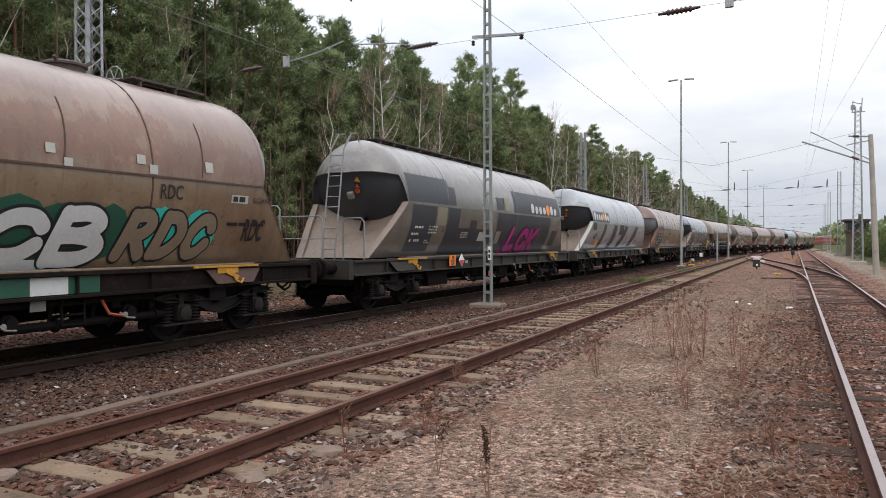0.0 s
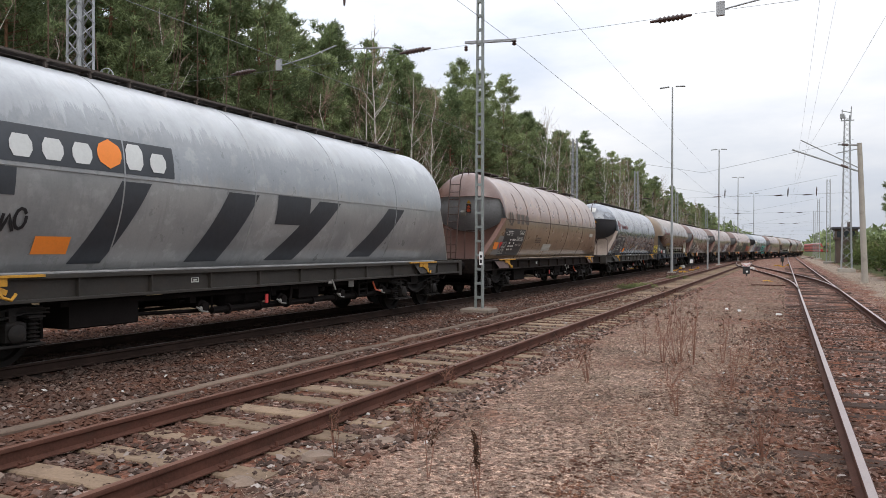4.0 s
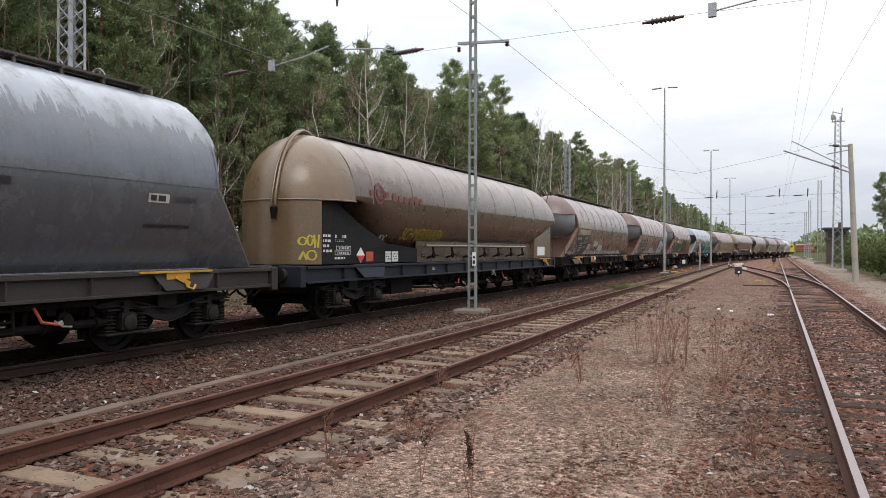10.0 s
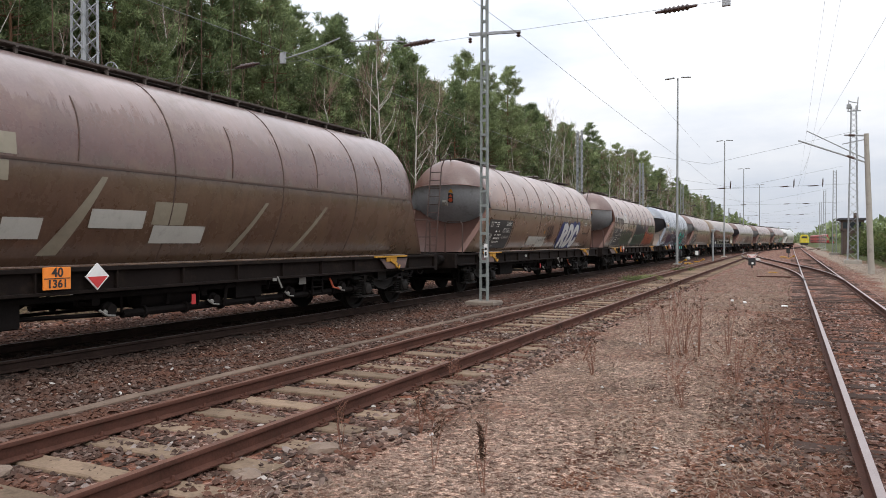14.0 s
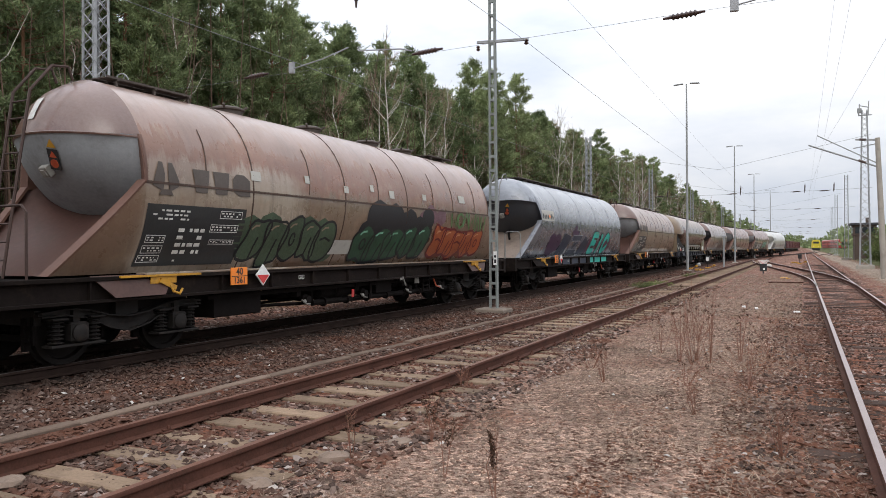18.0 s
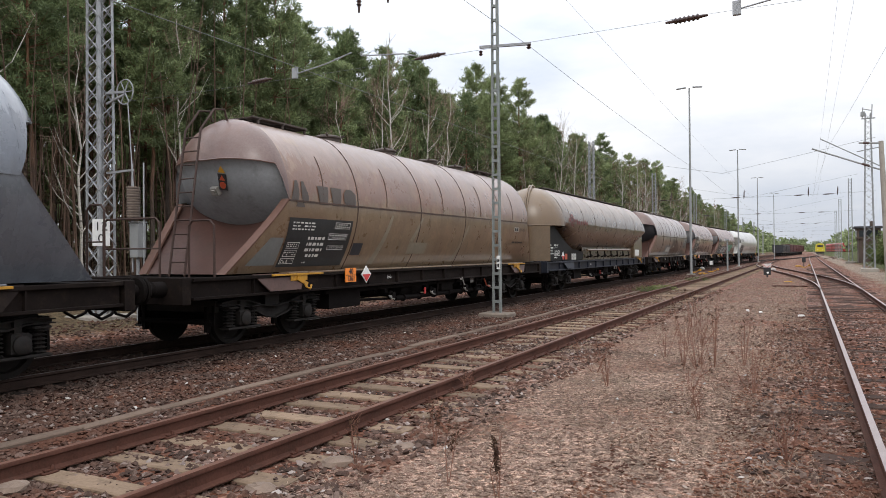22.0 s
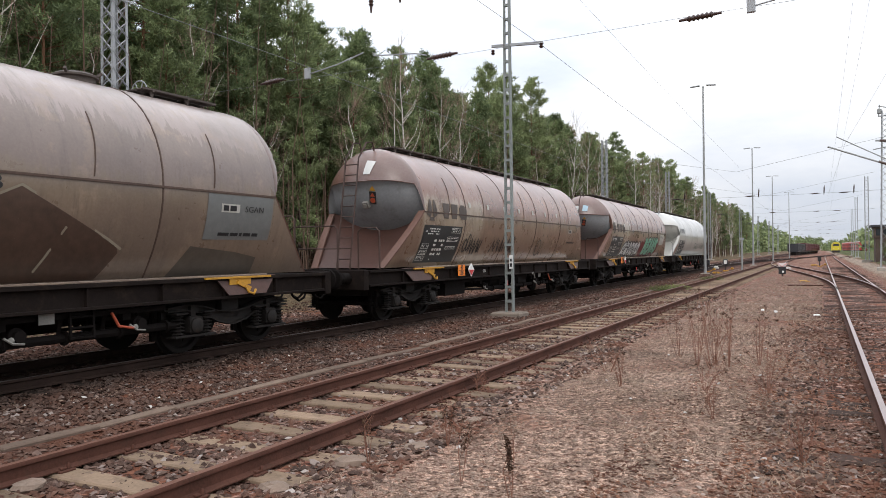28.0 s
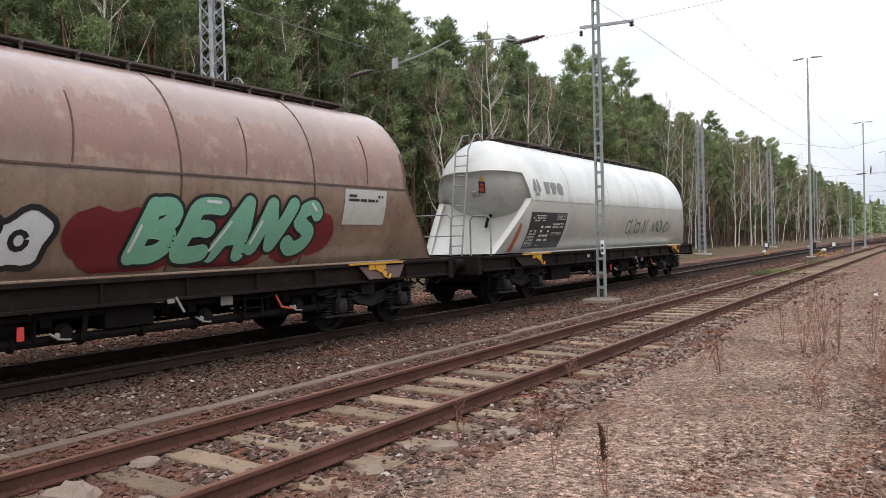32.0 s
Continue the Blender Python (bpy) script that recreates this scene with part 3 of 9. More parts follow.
M_STONE = stone_material()
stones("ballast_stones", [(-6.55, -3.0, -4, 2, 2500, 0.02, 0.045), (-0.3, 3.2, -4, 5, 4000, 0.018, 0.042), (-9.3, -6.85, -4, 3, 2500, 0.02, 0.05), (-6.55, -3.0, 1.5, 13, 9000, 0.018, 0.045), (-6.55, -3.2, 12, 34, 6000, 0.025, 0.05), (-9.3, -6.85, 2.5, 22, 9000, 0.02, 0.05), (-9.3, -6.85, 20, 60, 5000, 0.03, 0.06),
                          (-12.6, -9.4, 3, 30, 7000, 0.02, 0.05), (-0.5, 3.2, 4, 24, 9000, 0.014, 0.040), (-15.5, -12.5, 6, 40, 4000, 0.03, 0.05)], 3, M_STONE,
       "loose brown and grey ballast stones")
M_CHIP = stone_material("sandy_stone", 2.0)
stones("sandy_stones", [(-3.5, -0.1, 2.6, 22, 8000, 0.008, 0.024), (-3.2, 0.0, 20, 50, 5000, 0.02, 0.045)], 4, M_CHIP, "small sandy stones between the tracks")
stones("pale_stones", [(-6.2, 0.8, 3, 40, 70, 0.015, 0.036), (-8.5, -6.9, 5, 30, 25, 0.02, 0.045)], 8, M_STONEWHITE, "scattered pale stones in the gravel")


# ---- masts, lamps, wires ----
def lattice_mast(h, w0, w1, d=None):
    """Four angle legs with crossed lacing, tapered from w0 to w1."""
    legs, lacing, laces = [], Mesh(), []

    def at(t, i, j):
        w = (w0 + (w1 - w0) * t) / 2
        return (i * w, j * w, h * t)
    corners = [(-1, -1), (1, -1), (1, 1), (-1, 1)]
    for i, j in corners:
        leg = Mesh()
        a, b = Vector(at(0, i, j)), Vector(at(1, i, j))
        leg.bar(a + Vector((-i * 0.032, 0, 0)), b + Vector((-i * 0.032, 0, 0)), 0.075, 0.012, (0, 1, 0))
        leg.bar(a + Vector((0, -j * 0.032, 0)), b + Vector((0, -j * 0.032, 0)), 0.012, 0.075, (0, 1, 0))
        legs.append(leg)
    t = 0.0
    while t < 0.985:
        w = w0 + (w1 - w0) * t
        t2 = min(0.995, t + w * 0.95 / h)
        for k in range(4):
            p, q = corners[k], corners[(k + 1) % 4]
            for a, b in ((at(t, *p), at(t2, *q)), (at(t, *q), at(t2, *p))):
                lacing.bar(a, b, 0.045, 0.012)
                laces.append(Mesh().bar(a, b, 0.045, 0.012).data("lace_bar", 0))
        t = t2
    return [x.data("leg") for x in legs], lacing.data("lacing"), laces


FOOT = Mesh().box(-0.6, -0.6, -0.5, 0.6, 0.6, 0.12, bev=0.03).data("footing")
LAT_TALL = lattice_mast(10.9, 0.50, 0.42)


def put_lattice(x, y, z=0.0, parts_=LAT_TALL, label="tall galvanised steel lattice mast behind the main track"):
    root = empty("lattice_mast", pose(x, y, z), label, "mast", "lattice masts of the overhead line")
    for leg in parts_[0]:
        part("leg", leg, M_GALV, root)
    if y < 70:
        for bar_ in parts_[2]:
            part("lace_bar", bar_, M_GALV, root)
    else:
        part("lacing", parts_[1], M_GALV, root, "crossed flat bars", kind="stuff")
    part("footing", FOOT, M_CONC, root, "concrete footing")
    return root


MASTS_LEFT = [(-16, 12.6), (-16, 60), (-16, 88), (-16, 123.7), (-16, 174), (-15.5, 218), (-15, 257), (-14.5, 300)]
for x, y in MASTS_LEFT:
    put_lattice(x, y, 0.0, label="tall galvanised steel lattice mast at the wood edge")
LAT_RIGHT = lattice_mast(12.4, 0.80, 0.40)
right_mast = put_lattice(4.5, 66.5, 0.0, LAT_RIGHT, "tall galvanised lattice mast with a floodlight frame beside the path")
fl = Mesh().bar((-0.45, 0, 12.0), (0.5, 0, 12.0), 0.08).bar((-0.40, 0, 12.0), (-0.34, 0, 12.9), 0.07).bar((0.25, 0, 12.0), (0.30, 0, 13.1), 0.07).bar((-0.40, 0, 12.8), (0.3, 0, 12.6), 0.06).box(-0.5, -0.15, 12.2, -0.2, 0.15, 12.55).bar((-0.8, 0, 9.4), (0.9, 0, 9.7), 0.07)
part("bracket", fl, M_GREYPAINT, right_mast, "steel bracket frame at the mast top")
for x, y in [(5.2, 108), (5.6, 150), (6.4, 195)]:
    put_lattice(x, y, 0.0, label="tall lattice mast beside the yard")

# tension wheel, cabinet and marker on the first left mast
wheel = empty("tension_gear", pose(-15.62, 12.6, 0), "spoked tension wheel of the overhead line with a stack of weights", "tension gear")
tw = Mesh()
for k in range(20):
    a0, a1 = k * math.pi / 10, (k + 1) * math.pi / 10
    tw.tube([(0.52 + 0.29 * math.cos(a0), 0.0, 5.68 + 0.31 * math.sin(a0)), (0.52 + 0.29 * math.cos(a1), 0.0, 5.68 + 0.31 * math.sin(a1))], 0.016, 5)
for k in range(6):
    a0 = k * math.pi / 3
    tw.bar((0.52, 0, 5.68), (0.52 + 0.29 * math.cos(a0), 0, 5.68 + 0.31 * math.sin(a0)), 0.02)
part("wheel", tw, M_GALV, wheel)
part("bracket", Mesh().bar((-0.15, 0, 5.72), (0.52, 0, 5.68), 0.06).bar((-0.15, 0, 5.45), (0.50, 0, 5.62), 0.045).bar((-0.15, 0, 3.7), (0.80, 0, 3.72), 0.05), M_GALV, wheel)
part("weight_rod", Mesh().tube([(0.62, 0, 5.42), (0.80, 0, 3.3)], 0.014, 6).tube([(0.62, 0.12, 3.9), (0.62, 0.12, 1.2)], 0.025, 6).tube([(1.02, 0.12, 3.9), (1.02, 0.12, 1.2)], 0.02, 6), M_GALV, wheel)
for k in range(13):
    part("weight", shared("weight", lambda: Mesh().lathe([(0.0, 0), (0.15, 0), (0.16, 0.012), (0.16, 0.046), (0.15, 0.056), (0.0, 0.056)], n=14)), M_WEIGHT, wheel, "round concrete weight", m=pose(0.80, 0, 2.48 + k * 0.064))
cabinet = thing("switch_cabinet", Mesh().box(-0.15, -0.12, 1.55, 0.15, 0.12, 2.42, bev=0.02), M_GREYPAINT, pose(-14.85, 12.75, 0), "small grey steel cabinet on a post behind the track", "cabinet")
part("post", Mesh().tube([(0, 0, -0.2), (0, 0, 1.6)], 0.04, 8), M_GALV, cabinet)
part("lid_edge", Mesh().box(-0.17, -0.14, 2.42, 0.17, 0.14, 2.45, bev=0.006), M_GREYPAINT, cabinet)


def letters(text, size, bold=0.0):
    cu = bpy.data.curves.new("txt", "FONT")
    cu.body, cu.size, cu.align_x, cu.align_y, cu.offset = text, size, "CENTER", "CENTER", bold
    cu.resolution_u = 3
    ob = bpy.data.objects.new("txt", cu)
    scene.collection.objects.link(ob)
    dg = bpy.context.evaluated_depsgraph_get()
    me = bpy.data.meshes.new_from_object(ob.evaluated_get(dg))
    bpy.data.objects.remove(ob)
    bpy.data.curves.remove(cu)
    me.materials.clear()
    me.materials.append(None)
    return me


marker = empty("kilometre_marker", pose(-15.08, 11.88, 2.165, 0, 0, 45), "white kilometre board with black figures on a mast", "sign")
part("board", Mesh().box(-0.19, 0.0, -0.32, 0.19, 0.02, 0.32, bev=0.004), M_WHITE, marker)
part("bracket", Mesh().bar((0, 0.02, 0.2), (-0.14, 0.85, 0.2), 0.035).bar((0, 0.02, -0.2), (-0.14, 0.85, -0.2), 0.035), M_GALV, marker)
for txt, zz in (("12", 0.14), ("0", -0.15)):
    me = letters(txt, 0.30)
    part("figure", me, M_BLACK, marker, "black figure", m=pose(0, -0.004, zz, 90, 0, 0))

M_MASTPAINT = plain("weathered_mast_paint", (0.205, 0.225, 0.215), 0.65, 0.1, 0.25, 7, 0.4)
M_FOOT = plain("dirty_concrete", (0.20, 0.165, 0.135), 0.9, 0, 0.3, 6, 0.5, spec=0.15)
# flat ladder-like mast between the tracks, on a concrete footing
lm = empty("flat_mast", pose(-7.66, 18.64, -0.1), "slim grey steel ladder mast on a concrete block", "mast")
for sx in (-1, 1):
    part("channel", Mesh().bar((sx * 0.098, 0, 0.0), (sx * 0.068, 0, 9.6), 0.046, 0.085, (0, 1, 0)).bar((sx * 0.112, 0.03, 0.0), (sx * 0.082, 0.03, 9.6), 0.012, 0.11, (0, 1, 0)), M_MASTPAINT, lm)
for k in range(24):
    z = 0.35 + k * 0.39
    hw = 0.080 - 0.030 * z / 9.6
    part("batten", Mesh().box(-hw, -0.040, z - 0.035, hw, 0.040, z + 0.035), M_MASTPAINT, lm)
part("footing", Mesh().box(-0.42, -0.36, -0.4, 0.42, 0.36, 0.05, bev=0.03), M_FOOT, lm, "dirty concrete footing")
part("number_plate", Mesh().box(0.03, -0.075, 1.25, 0.13, -0.062, 1.62), M_WHITE, lm, "small white plate with dark bars")
part("plate_mark", Mesh().box(0.05, -0.079, 1.30, 0.11, -0.0755, 1.40), M_BLACK, lm)
part("plate_mark", Mesh().box(0.05, -0.079, 1.45, 0.11, -0.0755, 1.52), M_BLACK, lm)
part("crossarm", Mesh().bar((-0.45, 0, 7.46), (1.05, 0, 7.36), 0.07, 0.07), M_GALV, lm)
part("insulator", Mesh().lathe([(0.03, 7.36), (0.07, 7.33), (0.03, 7.29), (0.07, 7.26), (0.03, 7.22)], n=10, at=(1.0, 0, 0)), M_PORCELAIN, lm)
part("insulator", Mesh().lathe([(0.03, 7.36), (0.06, 7.33), (0.03, 7.29), (0.06, 7.26), (0.03, 7.22)], n=10, at=(-0.42, 0, 0)), M_PORCELAIN, lm)


def lamp_post(x, y, h, arms=1.0):
    root = empty("yard_lamp", pose(x, y, -0.15), "tall slim grey yard lamp with two flat arms", "lamp post", "yard lamps")
    part("pole", Mesh().tube([(0, 0, 0), (0, 0, h * 0.5), (0, 0, h)], 0.105, 10, 0.055), M_GREYPAINT, root)
    part("footing", Mesh().box(-0.3, -0.3, -0.3, 0.3, 0.3, 0.06, bev=0.03), M_CONC, root)
    for s in (-1, 1):
        part("lamp_head", Mesh().box(s * 0.05 if s > 0 else -0.75, -0.09, h - 0.02, 0.75 if s > 0 else -0.05, 0.09, h + 0.07, pose(0, 0, 0, 0, -4 * s, 0), bev=0.02), M_GREYPAINT, root, "flat lamp head")


lamp_post(-7.71, 57.0, 14.0)
lamp_post(-6.83, 88.7, 13.2)
lamp_post(-6.6, 122, 13.0)
lamp_post(-5.6, 158, 13.0)

# concrete pole with two bracket tubes beside the path
rp = empty("bracket_pole", pose(4.0, 45.9, -0.1, 0, -2.2, 0), "grey concrete pole with a slanting bracket of the overhead line", "mast")
part("pole", Mesh().tube([(0, 0, -0.3), (0, 0, 7.6)], 0.17, 12, 0.12), M_CONC, rp)
part("arm_tube", Mesh().tube([(-0.1, 0, 6.05), (-3.35, 0, 7.55)], 0.045, 8), M_GREYPAINT, rp)
part("arm_tube", Mesh().tube([(-0.1, 0, 6.25), (-2.9, 0, 8.05)], 0.03, 8), M_GREYPAINT, rp)
part("stay", Mesh().tube([(-0.05, 0, 7.5), (-1.05, 0, 7.62)], 0.05, 8), M_GREYPAINT, rp)
part("insulator", Mesh().tube([(-0.6, 0, 6.30), (-0.95, 0, 6.47)], 0.07, 8), M_PORCELAIN, rp)
part("insulator", Mesh().tube([(-0.55, 0, 7.56), (-0.85, 0, 7.60)], 0.07, 8), M_PORCELAIN, rp)


def wire(name, pts, r, label, sag=0.0, group=""):
    line = []
    for a, b in zip(pts[:-1], pts[1:]):
        a, b = Vector(a), Vector(b)
        for i in range(8):
            t = i / 8
            line.append(tuple(a.lerp(b, t) - Vector((0, 0, 4 * sag * t * (1 - t)))))
    line.append(tuple(pts[-1]))
    return thing(name, Mesh().tube(line, r, 5, caps=False), M_WIRE, label=label, category="wire", group=group)


def rod_insulator(a, b):
    """A ribbed insulator rod from a to b."""
    a, b = Vector(a), Vector(b)
    q = (b - a).to_track_quat("Z", "Y").to_matrix().to_4x4()
    n = (b - a).length
    prof = [(0.02, -0.14), (0.03, 0.0)]
    k = 0.0
    while k < n:
        prof += [(0.035, k), (0.058, k + 0.03), (0.035, k + 0.055)]
        k += 0.07
    prof += [(0.03, n), (0.02, n + 0.14)]
    return thing("rod_insulator", Mesh().lathe(prof, n=10), M_PORCELAIN, Matrix.Translation(a) @ q, "brown ribbed rod insulator in a span wire", "insulator", "insulators of the span wires")


def cross_span(y, xl, xr, z, tracks, near=False):
    wire("span_wire", [(xl, y, z - 0.02), (tracks[0], y, z - 0.05), (tracks[-1], y, z + 0.02), (xr, y, z + 0.1)], 0.0035 if near else 0.008, "lower span wire across the tracks", 0.02, "span wires")
    wire("span_wire", [(xl, y, 9.6), ((xl + xr) / 2, y, 7.6 if not near else 8.6), (xr, y, 9.6)], 0.009 if near else 0.010, "upper span wire across the tracks", 0.0, "span wires")
    for x in tracks:
        rod_insulator((x - 0.2, y, z - 0.02), (x + 0.2, y, z + 0.0))
        if not near and y < 61:
            rod_insulator((x + 0.6, y, z + 0.02), (x + 0.62, y, z + 0.42))


cross_span(12.7, -15.6, 6.5, 5.5, (-10.9, -6.6, -1.75), near=True)
# steady arms on the near span
for x, d in ((-9.3, 1), (-0.35, 1)):
    s = empty("steady_arm", pose(x, 12.7, 5.55), "grey steady arm clipped to the span wire", "steady arm", "steady arms")
    part("arm", Mesh().tube([(-0.6 * d, 0, -0.02), (0.2, 0, 0.10), (0.85 * d, 0, 0.26)], 0.014, 6), M_GALV, s)
    part("clip", Mesh().box(-0.68, -0.03, -0.12, -0.55, 0.03, 0.12, bev=0.01), M_GALV, s)
s = empty("steady_arm", pose(-7.75, 12.7, 5.68), "grey steady arm clipped to the span wire", "steady arm", "steady arms")
part("arm", Mesh().tube([(-0.45, 0, 0.03), (0.55, 0, -0.06), (0.8, 0, -0.13)], 0.014, 6), M_GALV, s)
for y, xr in ((60, 4.5), (88, 5), (124, 5.4), (174, 6), (218, 7), (257, 8)):
    cross_span(y, -16, xr, 5.7, [x for x in (-10.2, -4.8, -0.4, 1.5)])
# hanging insulators seen against the sky at the top of the near span
for x, y, z, top in ((-8.25, 12.7, 7.1, 8.79), (-7.55, 12.7, 7.2, 8.73)):
    rod_insulator((x, y, z - 0.35), (x, y, top))

# wires along the line
wire("feeder_wire", [(-6.66, -30, 7.25), (-6.66, 18.64, 7.2), (-6.75, 57, 7.3), (-6.7, 88, 7.3), (-6.6, 160, 7.5)], 0.006, "bare feeder wire on the mast arm", 0.15, "wires along the line")
wire("contact_wire", [(-9.9, -10, 5.72), (-9.87, 12.7, 5.68), (-10.2, 60, 5.6), (-10.0, 88, 5.6), (-7.4, 124, 5.6), (-1.6, 174, 5.6)], 0.007, "copper contact wire over the main track", 0.0, "contact wires")
wire("catenary_wire", [(3.55, -10, 7.5), (2.2, 22, 7.4), (1.2, 45.9, 7.4), (0.6, 88, 7.2)], 0.004, "thin overhead wire on the bracket pole", 0.05, "catenary wires")
for x, zc in ((-4.84, 7.4), (0.72, 7.5), (1.08, 7.6)):
    wire("catenary_wire", [(x, -10, zc), (x, 12.7, zc), (x, 60, zc - 0.3), (x, 88, zc - 0.4), (x + 0.1, 124, zc - 0.4), (x + 2, 174, zc - 0.4)], 0.0032, "thin overhead wire along a track", 0.06, "catenary wires")

# ---- small signals and boxes ----
dw = empty("dwarf_signal", pose(-2.28, 52.0, -0.17) @ Matrix.Scale(0.78, 4), "black dwarf signal with a red and white cap", "signal")
part("body", Mesh().box(-0.28, -0.14, 0.22, 0.28, 0.14, 0.85, bev=0.04), M_BLACK, dw)
part("lens", Mesh().lathe([(0.09, -0.16), (0.09, -0.10)], "y", 12, (0.05, 0, 0.42)), M_WHITE, dw, "white round lens")
part("cap", Mesh().add([(-0.42, -0.1, 1.15), (0.42, -0.1, 1.15), (0.2, -0.1, 0.8), (-0.2, -0.1, 0.8), (-0.42, 0.1, 1.15), (0.42, 0.1, 1.15), (0.2, 0.1, 0.8), (-0.2, 0.1, 0.8)],
                       [(0, 1, 2, 3), (7, 6, 5, 4), (0, 4, 5, 1), (1, 5, 6, 2), (2, 6, 7, 3), (3, 7, 4, 0)]), M_WHITE, dw, "white chevron cap")
part("stripe", Mesh().bar((-0.36, -0.115, 1.12), (0.0, -0.115, 0.85), 0.02, 0.09, (0, 1, 0)).bar((0.36, -0.115, 1.12), (0.0, -0.115, 0.85), 0.02, 0.09, (0, 1, 0)), M_RED, dw, "red stripes")
part("post", Mesh().tube([(0, 0, -0.2), (0, 0, 0.3)], 0.06, 8), M_BLACK, dw)


def point_lantern(x, y, m1, label):
    r = empty("point_lantern", pose(x, y, -0.17), label, "signal", "point lanterns")
    part("post", Mesh().tube([(0, 0, -0.1), (0, 0, 0.6)], 0.04, 8), M_BLACK, r)
    part("lantern", Mesh().box(-0.17, -0.17, 0.55, 0.17, 0.17, 1.0, bev=0.03), M_BLACK, r)
    part("face", Mesh().box(-0.12, -0.185, 0.62, 0.12, -0.172, 0.93), m1, r, "bright glass face")
    part("lever", Mesh().bar((0.1, 0, 0.05), (0.5, 0, 0.25), 0.05).lathe([(0.10, 0.17), (0.11, 0.2), (0.10, 0.32)], "z", 12, (0.5, 0, 0)), M_YELLOW, r, "yellow weight lever")
    part("box", Mesh().box(-0.22, -0.14, -0.02, 0.18, 0.14, 0.10, bev=0.03), M_YELLOW, r, "yellow point machine cover")


point_lantern(-8.2, 62.0, M_BLACK, "black point lantern with a yellow lever")
point_lantern(-7.1, 64.5, M_WHITE, "black point lantern with a white face and yellow lever")
point_lantern(-0.2, 82, M_BLACK, "black point lantern with a yellow cover")
point_lantern(-12.3, 66, M_WHITE, "white-faced point lantern beside the main track")
ps = empty("short_post", pose(-6.15, 68, -0.17), "short pale post with a small head", "post")
part("pole", Mesh().tube([(0, 0, 0), (0, 0, 2.7)], 0.075, 8), M_GREYPAINT, ps)
part("head", Mesh().box(-0.17, -0.1, 2.62, 0.17, 0.1, 2.8, bev=0.02), M_GREYPAINT, ps)
for x, y in ((-13.2, 70), (-12.6, 92), (-2.6, 70), (-9.0, 74)):
    st = Mesh().lathe([(0.22, -0.2), (0.24, -0.05), (0.16, 0.06), (0.02, 0.1)], n=9, at=(x, y, 0))
    thing("marker_stone", st, M_STONEWHITE, label="small pale marker stone in the ballast", category="stone", group="marker stones")

for x, y, sc in ((-0.88, 43.5, 0.62), (-0.75, 86.5, 0.9), (-7.1, 58.2, 0.8)):
    cv = thing("point_cover", Mesh().box(-0.30, -0.22, 0.0, 0.30, 0.22, 0.17, bev=0.04).box(0.28, -0.08, 0.02, 0.50, 0.08, 0.10, bev=0.02), M_YELLOW, pose(x, y, -0.17, 0, 0, 12) @ Matrix.Scale(sc, 4), "yellow cover of a point machine in the gravel", "point machine", "point machine covers")
    part("hasp", Mesh().box(-0.06, -0.24, 0.06, 0.06, -0.218, 0.12), M_BLACK, cv)
for x, y, sx in ((-0.13, 21.4, 0.075), (-1.5, 22.4, 0.04), (-1.14, 21.9, 0.045)):
    thing("white_block", Mesh().box(-sx, -0.05, -0.03, sx, 0.05, 0.05, bev=0.012), M_WHITE, pose(x, y, ground_height(x, y), 2, 0, 8), "small white block lying in the gravel", "block", "white blocks")
thing("loose_rail_piece", Mesh().box(-0.75, -0.05, 0.0, 0.75, 0.05, 0.06, bev=0.01), M_RUST, pose(-0.7, 38.1, ground_height(-0.7, 38.1), 0, 0, 4), "short rusty steel bar lying in the gravel", "bar")

# signal cabin beyond the right mast
cab = empty("signal_cabin", pose(6.6, 104, 0) @ Matrix.Scale(0.86, 4), "dark brick signal cabin with a flat overhanging roof", "building")
M_BRICK = plain("dark_brick", (0.085, 0.06, 0.048), 0.9, 0, 0.25, 5, 0.3)
M_GLASS = plain("dark_glass", (0.02, 0.025, 0.03), 0.1, 0, 0.1, 3)
M_ROOF = plain("dark_roof", (0.05, 0.05, 0.055), 0.8, 0, 0.2, 3)
part("wall", Mesh().box(-0.9, -1.6, -0.3, 1.6, 2.2, 3.4, bev=0.02), M_BRICK, cab)
part("upper_wall", Mesh().box(-1.1, -1.8, 3.4, 1.8, 2.4, 4.9, bev=0.02), M_BRICK, cab)
part("roof", Mesh().box(-1.5, -2.2, 4.9, 2.2, 2.8, 5.2, bev=0.03), M_ROOF, cab)
for k in range(3):
    part("window", Mesh().box(-0.85 + k * 0.88, -1.83, 3.7, -0.15 + k * 0.88, -1.79, 4.6), M_GLASS, cab, "dark cabin window")
    part("window", Mesh().box(-1.13, -1.5 + k * 1.2, 3.7, -1.09, -0.6 + k * 1.2, 4.6), M_GLASS, cab, "dark cabin window")
part("chimney", Mesh().box(0.6, 0.2, 5.2, 1.0, 0.6, 6.0), M_BRICK, cab)


# ---- goods train ----
ZC, WX, HZ, ZB = 2.65, 1.45, 1.63, 1.26
LIP0, LIP1, LEN = 3.05, 16.1, 18.45


def hull_x(z):
    """Half width of the tank at height z above the rail."""
    if z >= ZC:
        return WX * math.sqrt(max(0.0, 1 - ((z - ZC) / HZ) ** 2))
    return WX - 0.48 * ((ZC - z) / 1.4) ** 1.9


def section(n=22):
    """Half circle from the bottom of one side over the top to the other."""
    pts = [(hull_x(z), z) for z in np.linspace(ZB, ZC, 8)[:-1]]
    pts += [(WX * math.cos(a), ZC + HZ * math.sin(a)) for a in np.linspace(0, math.pi, n)]
    pts += [(-hull_x(z), z) for z in np.linspace(ZC, ZB, 8)[1:]]
    return pts


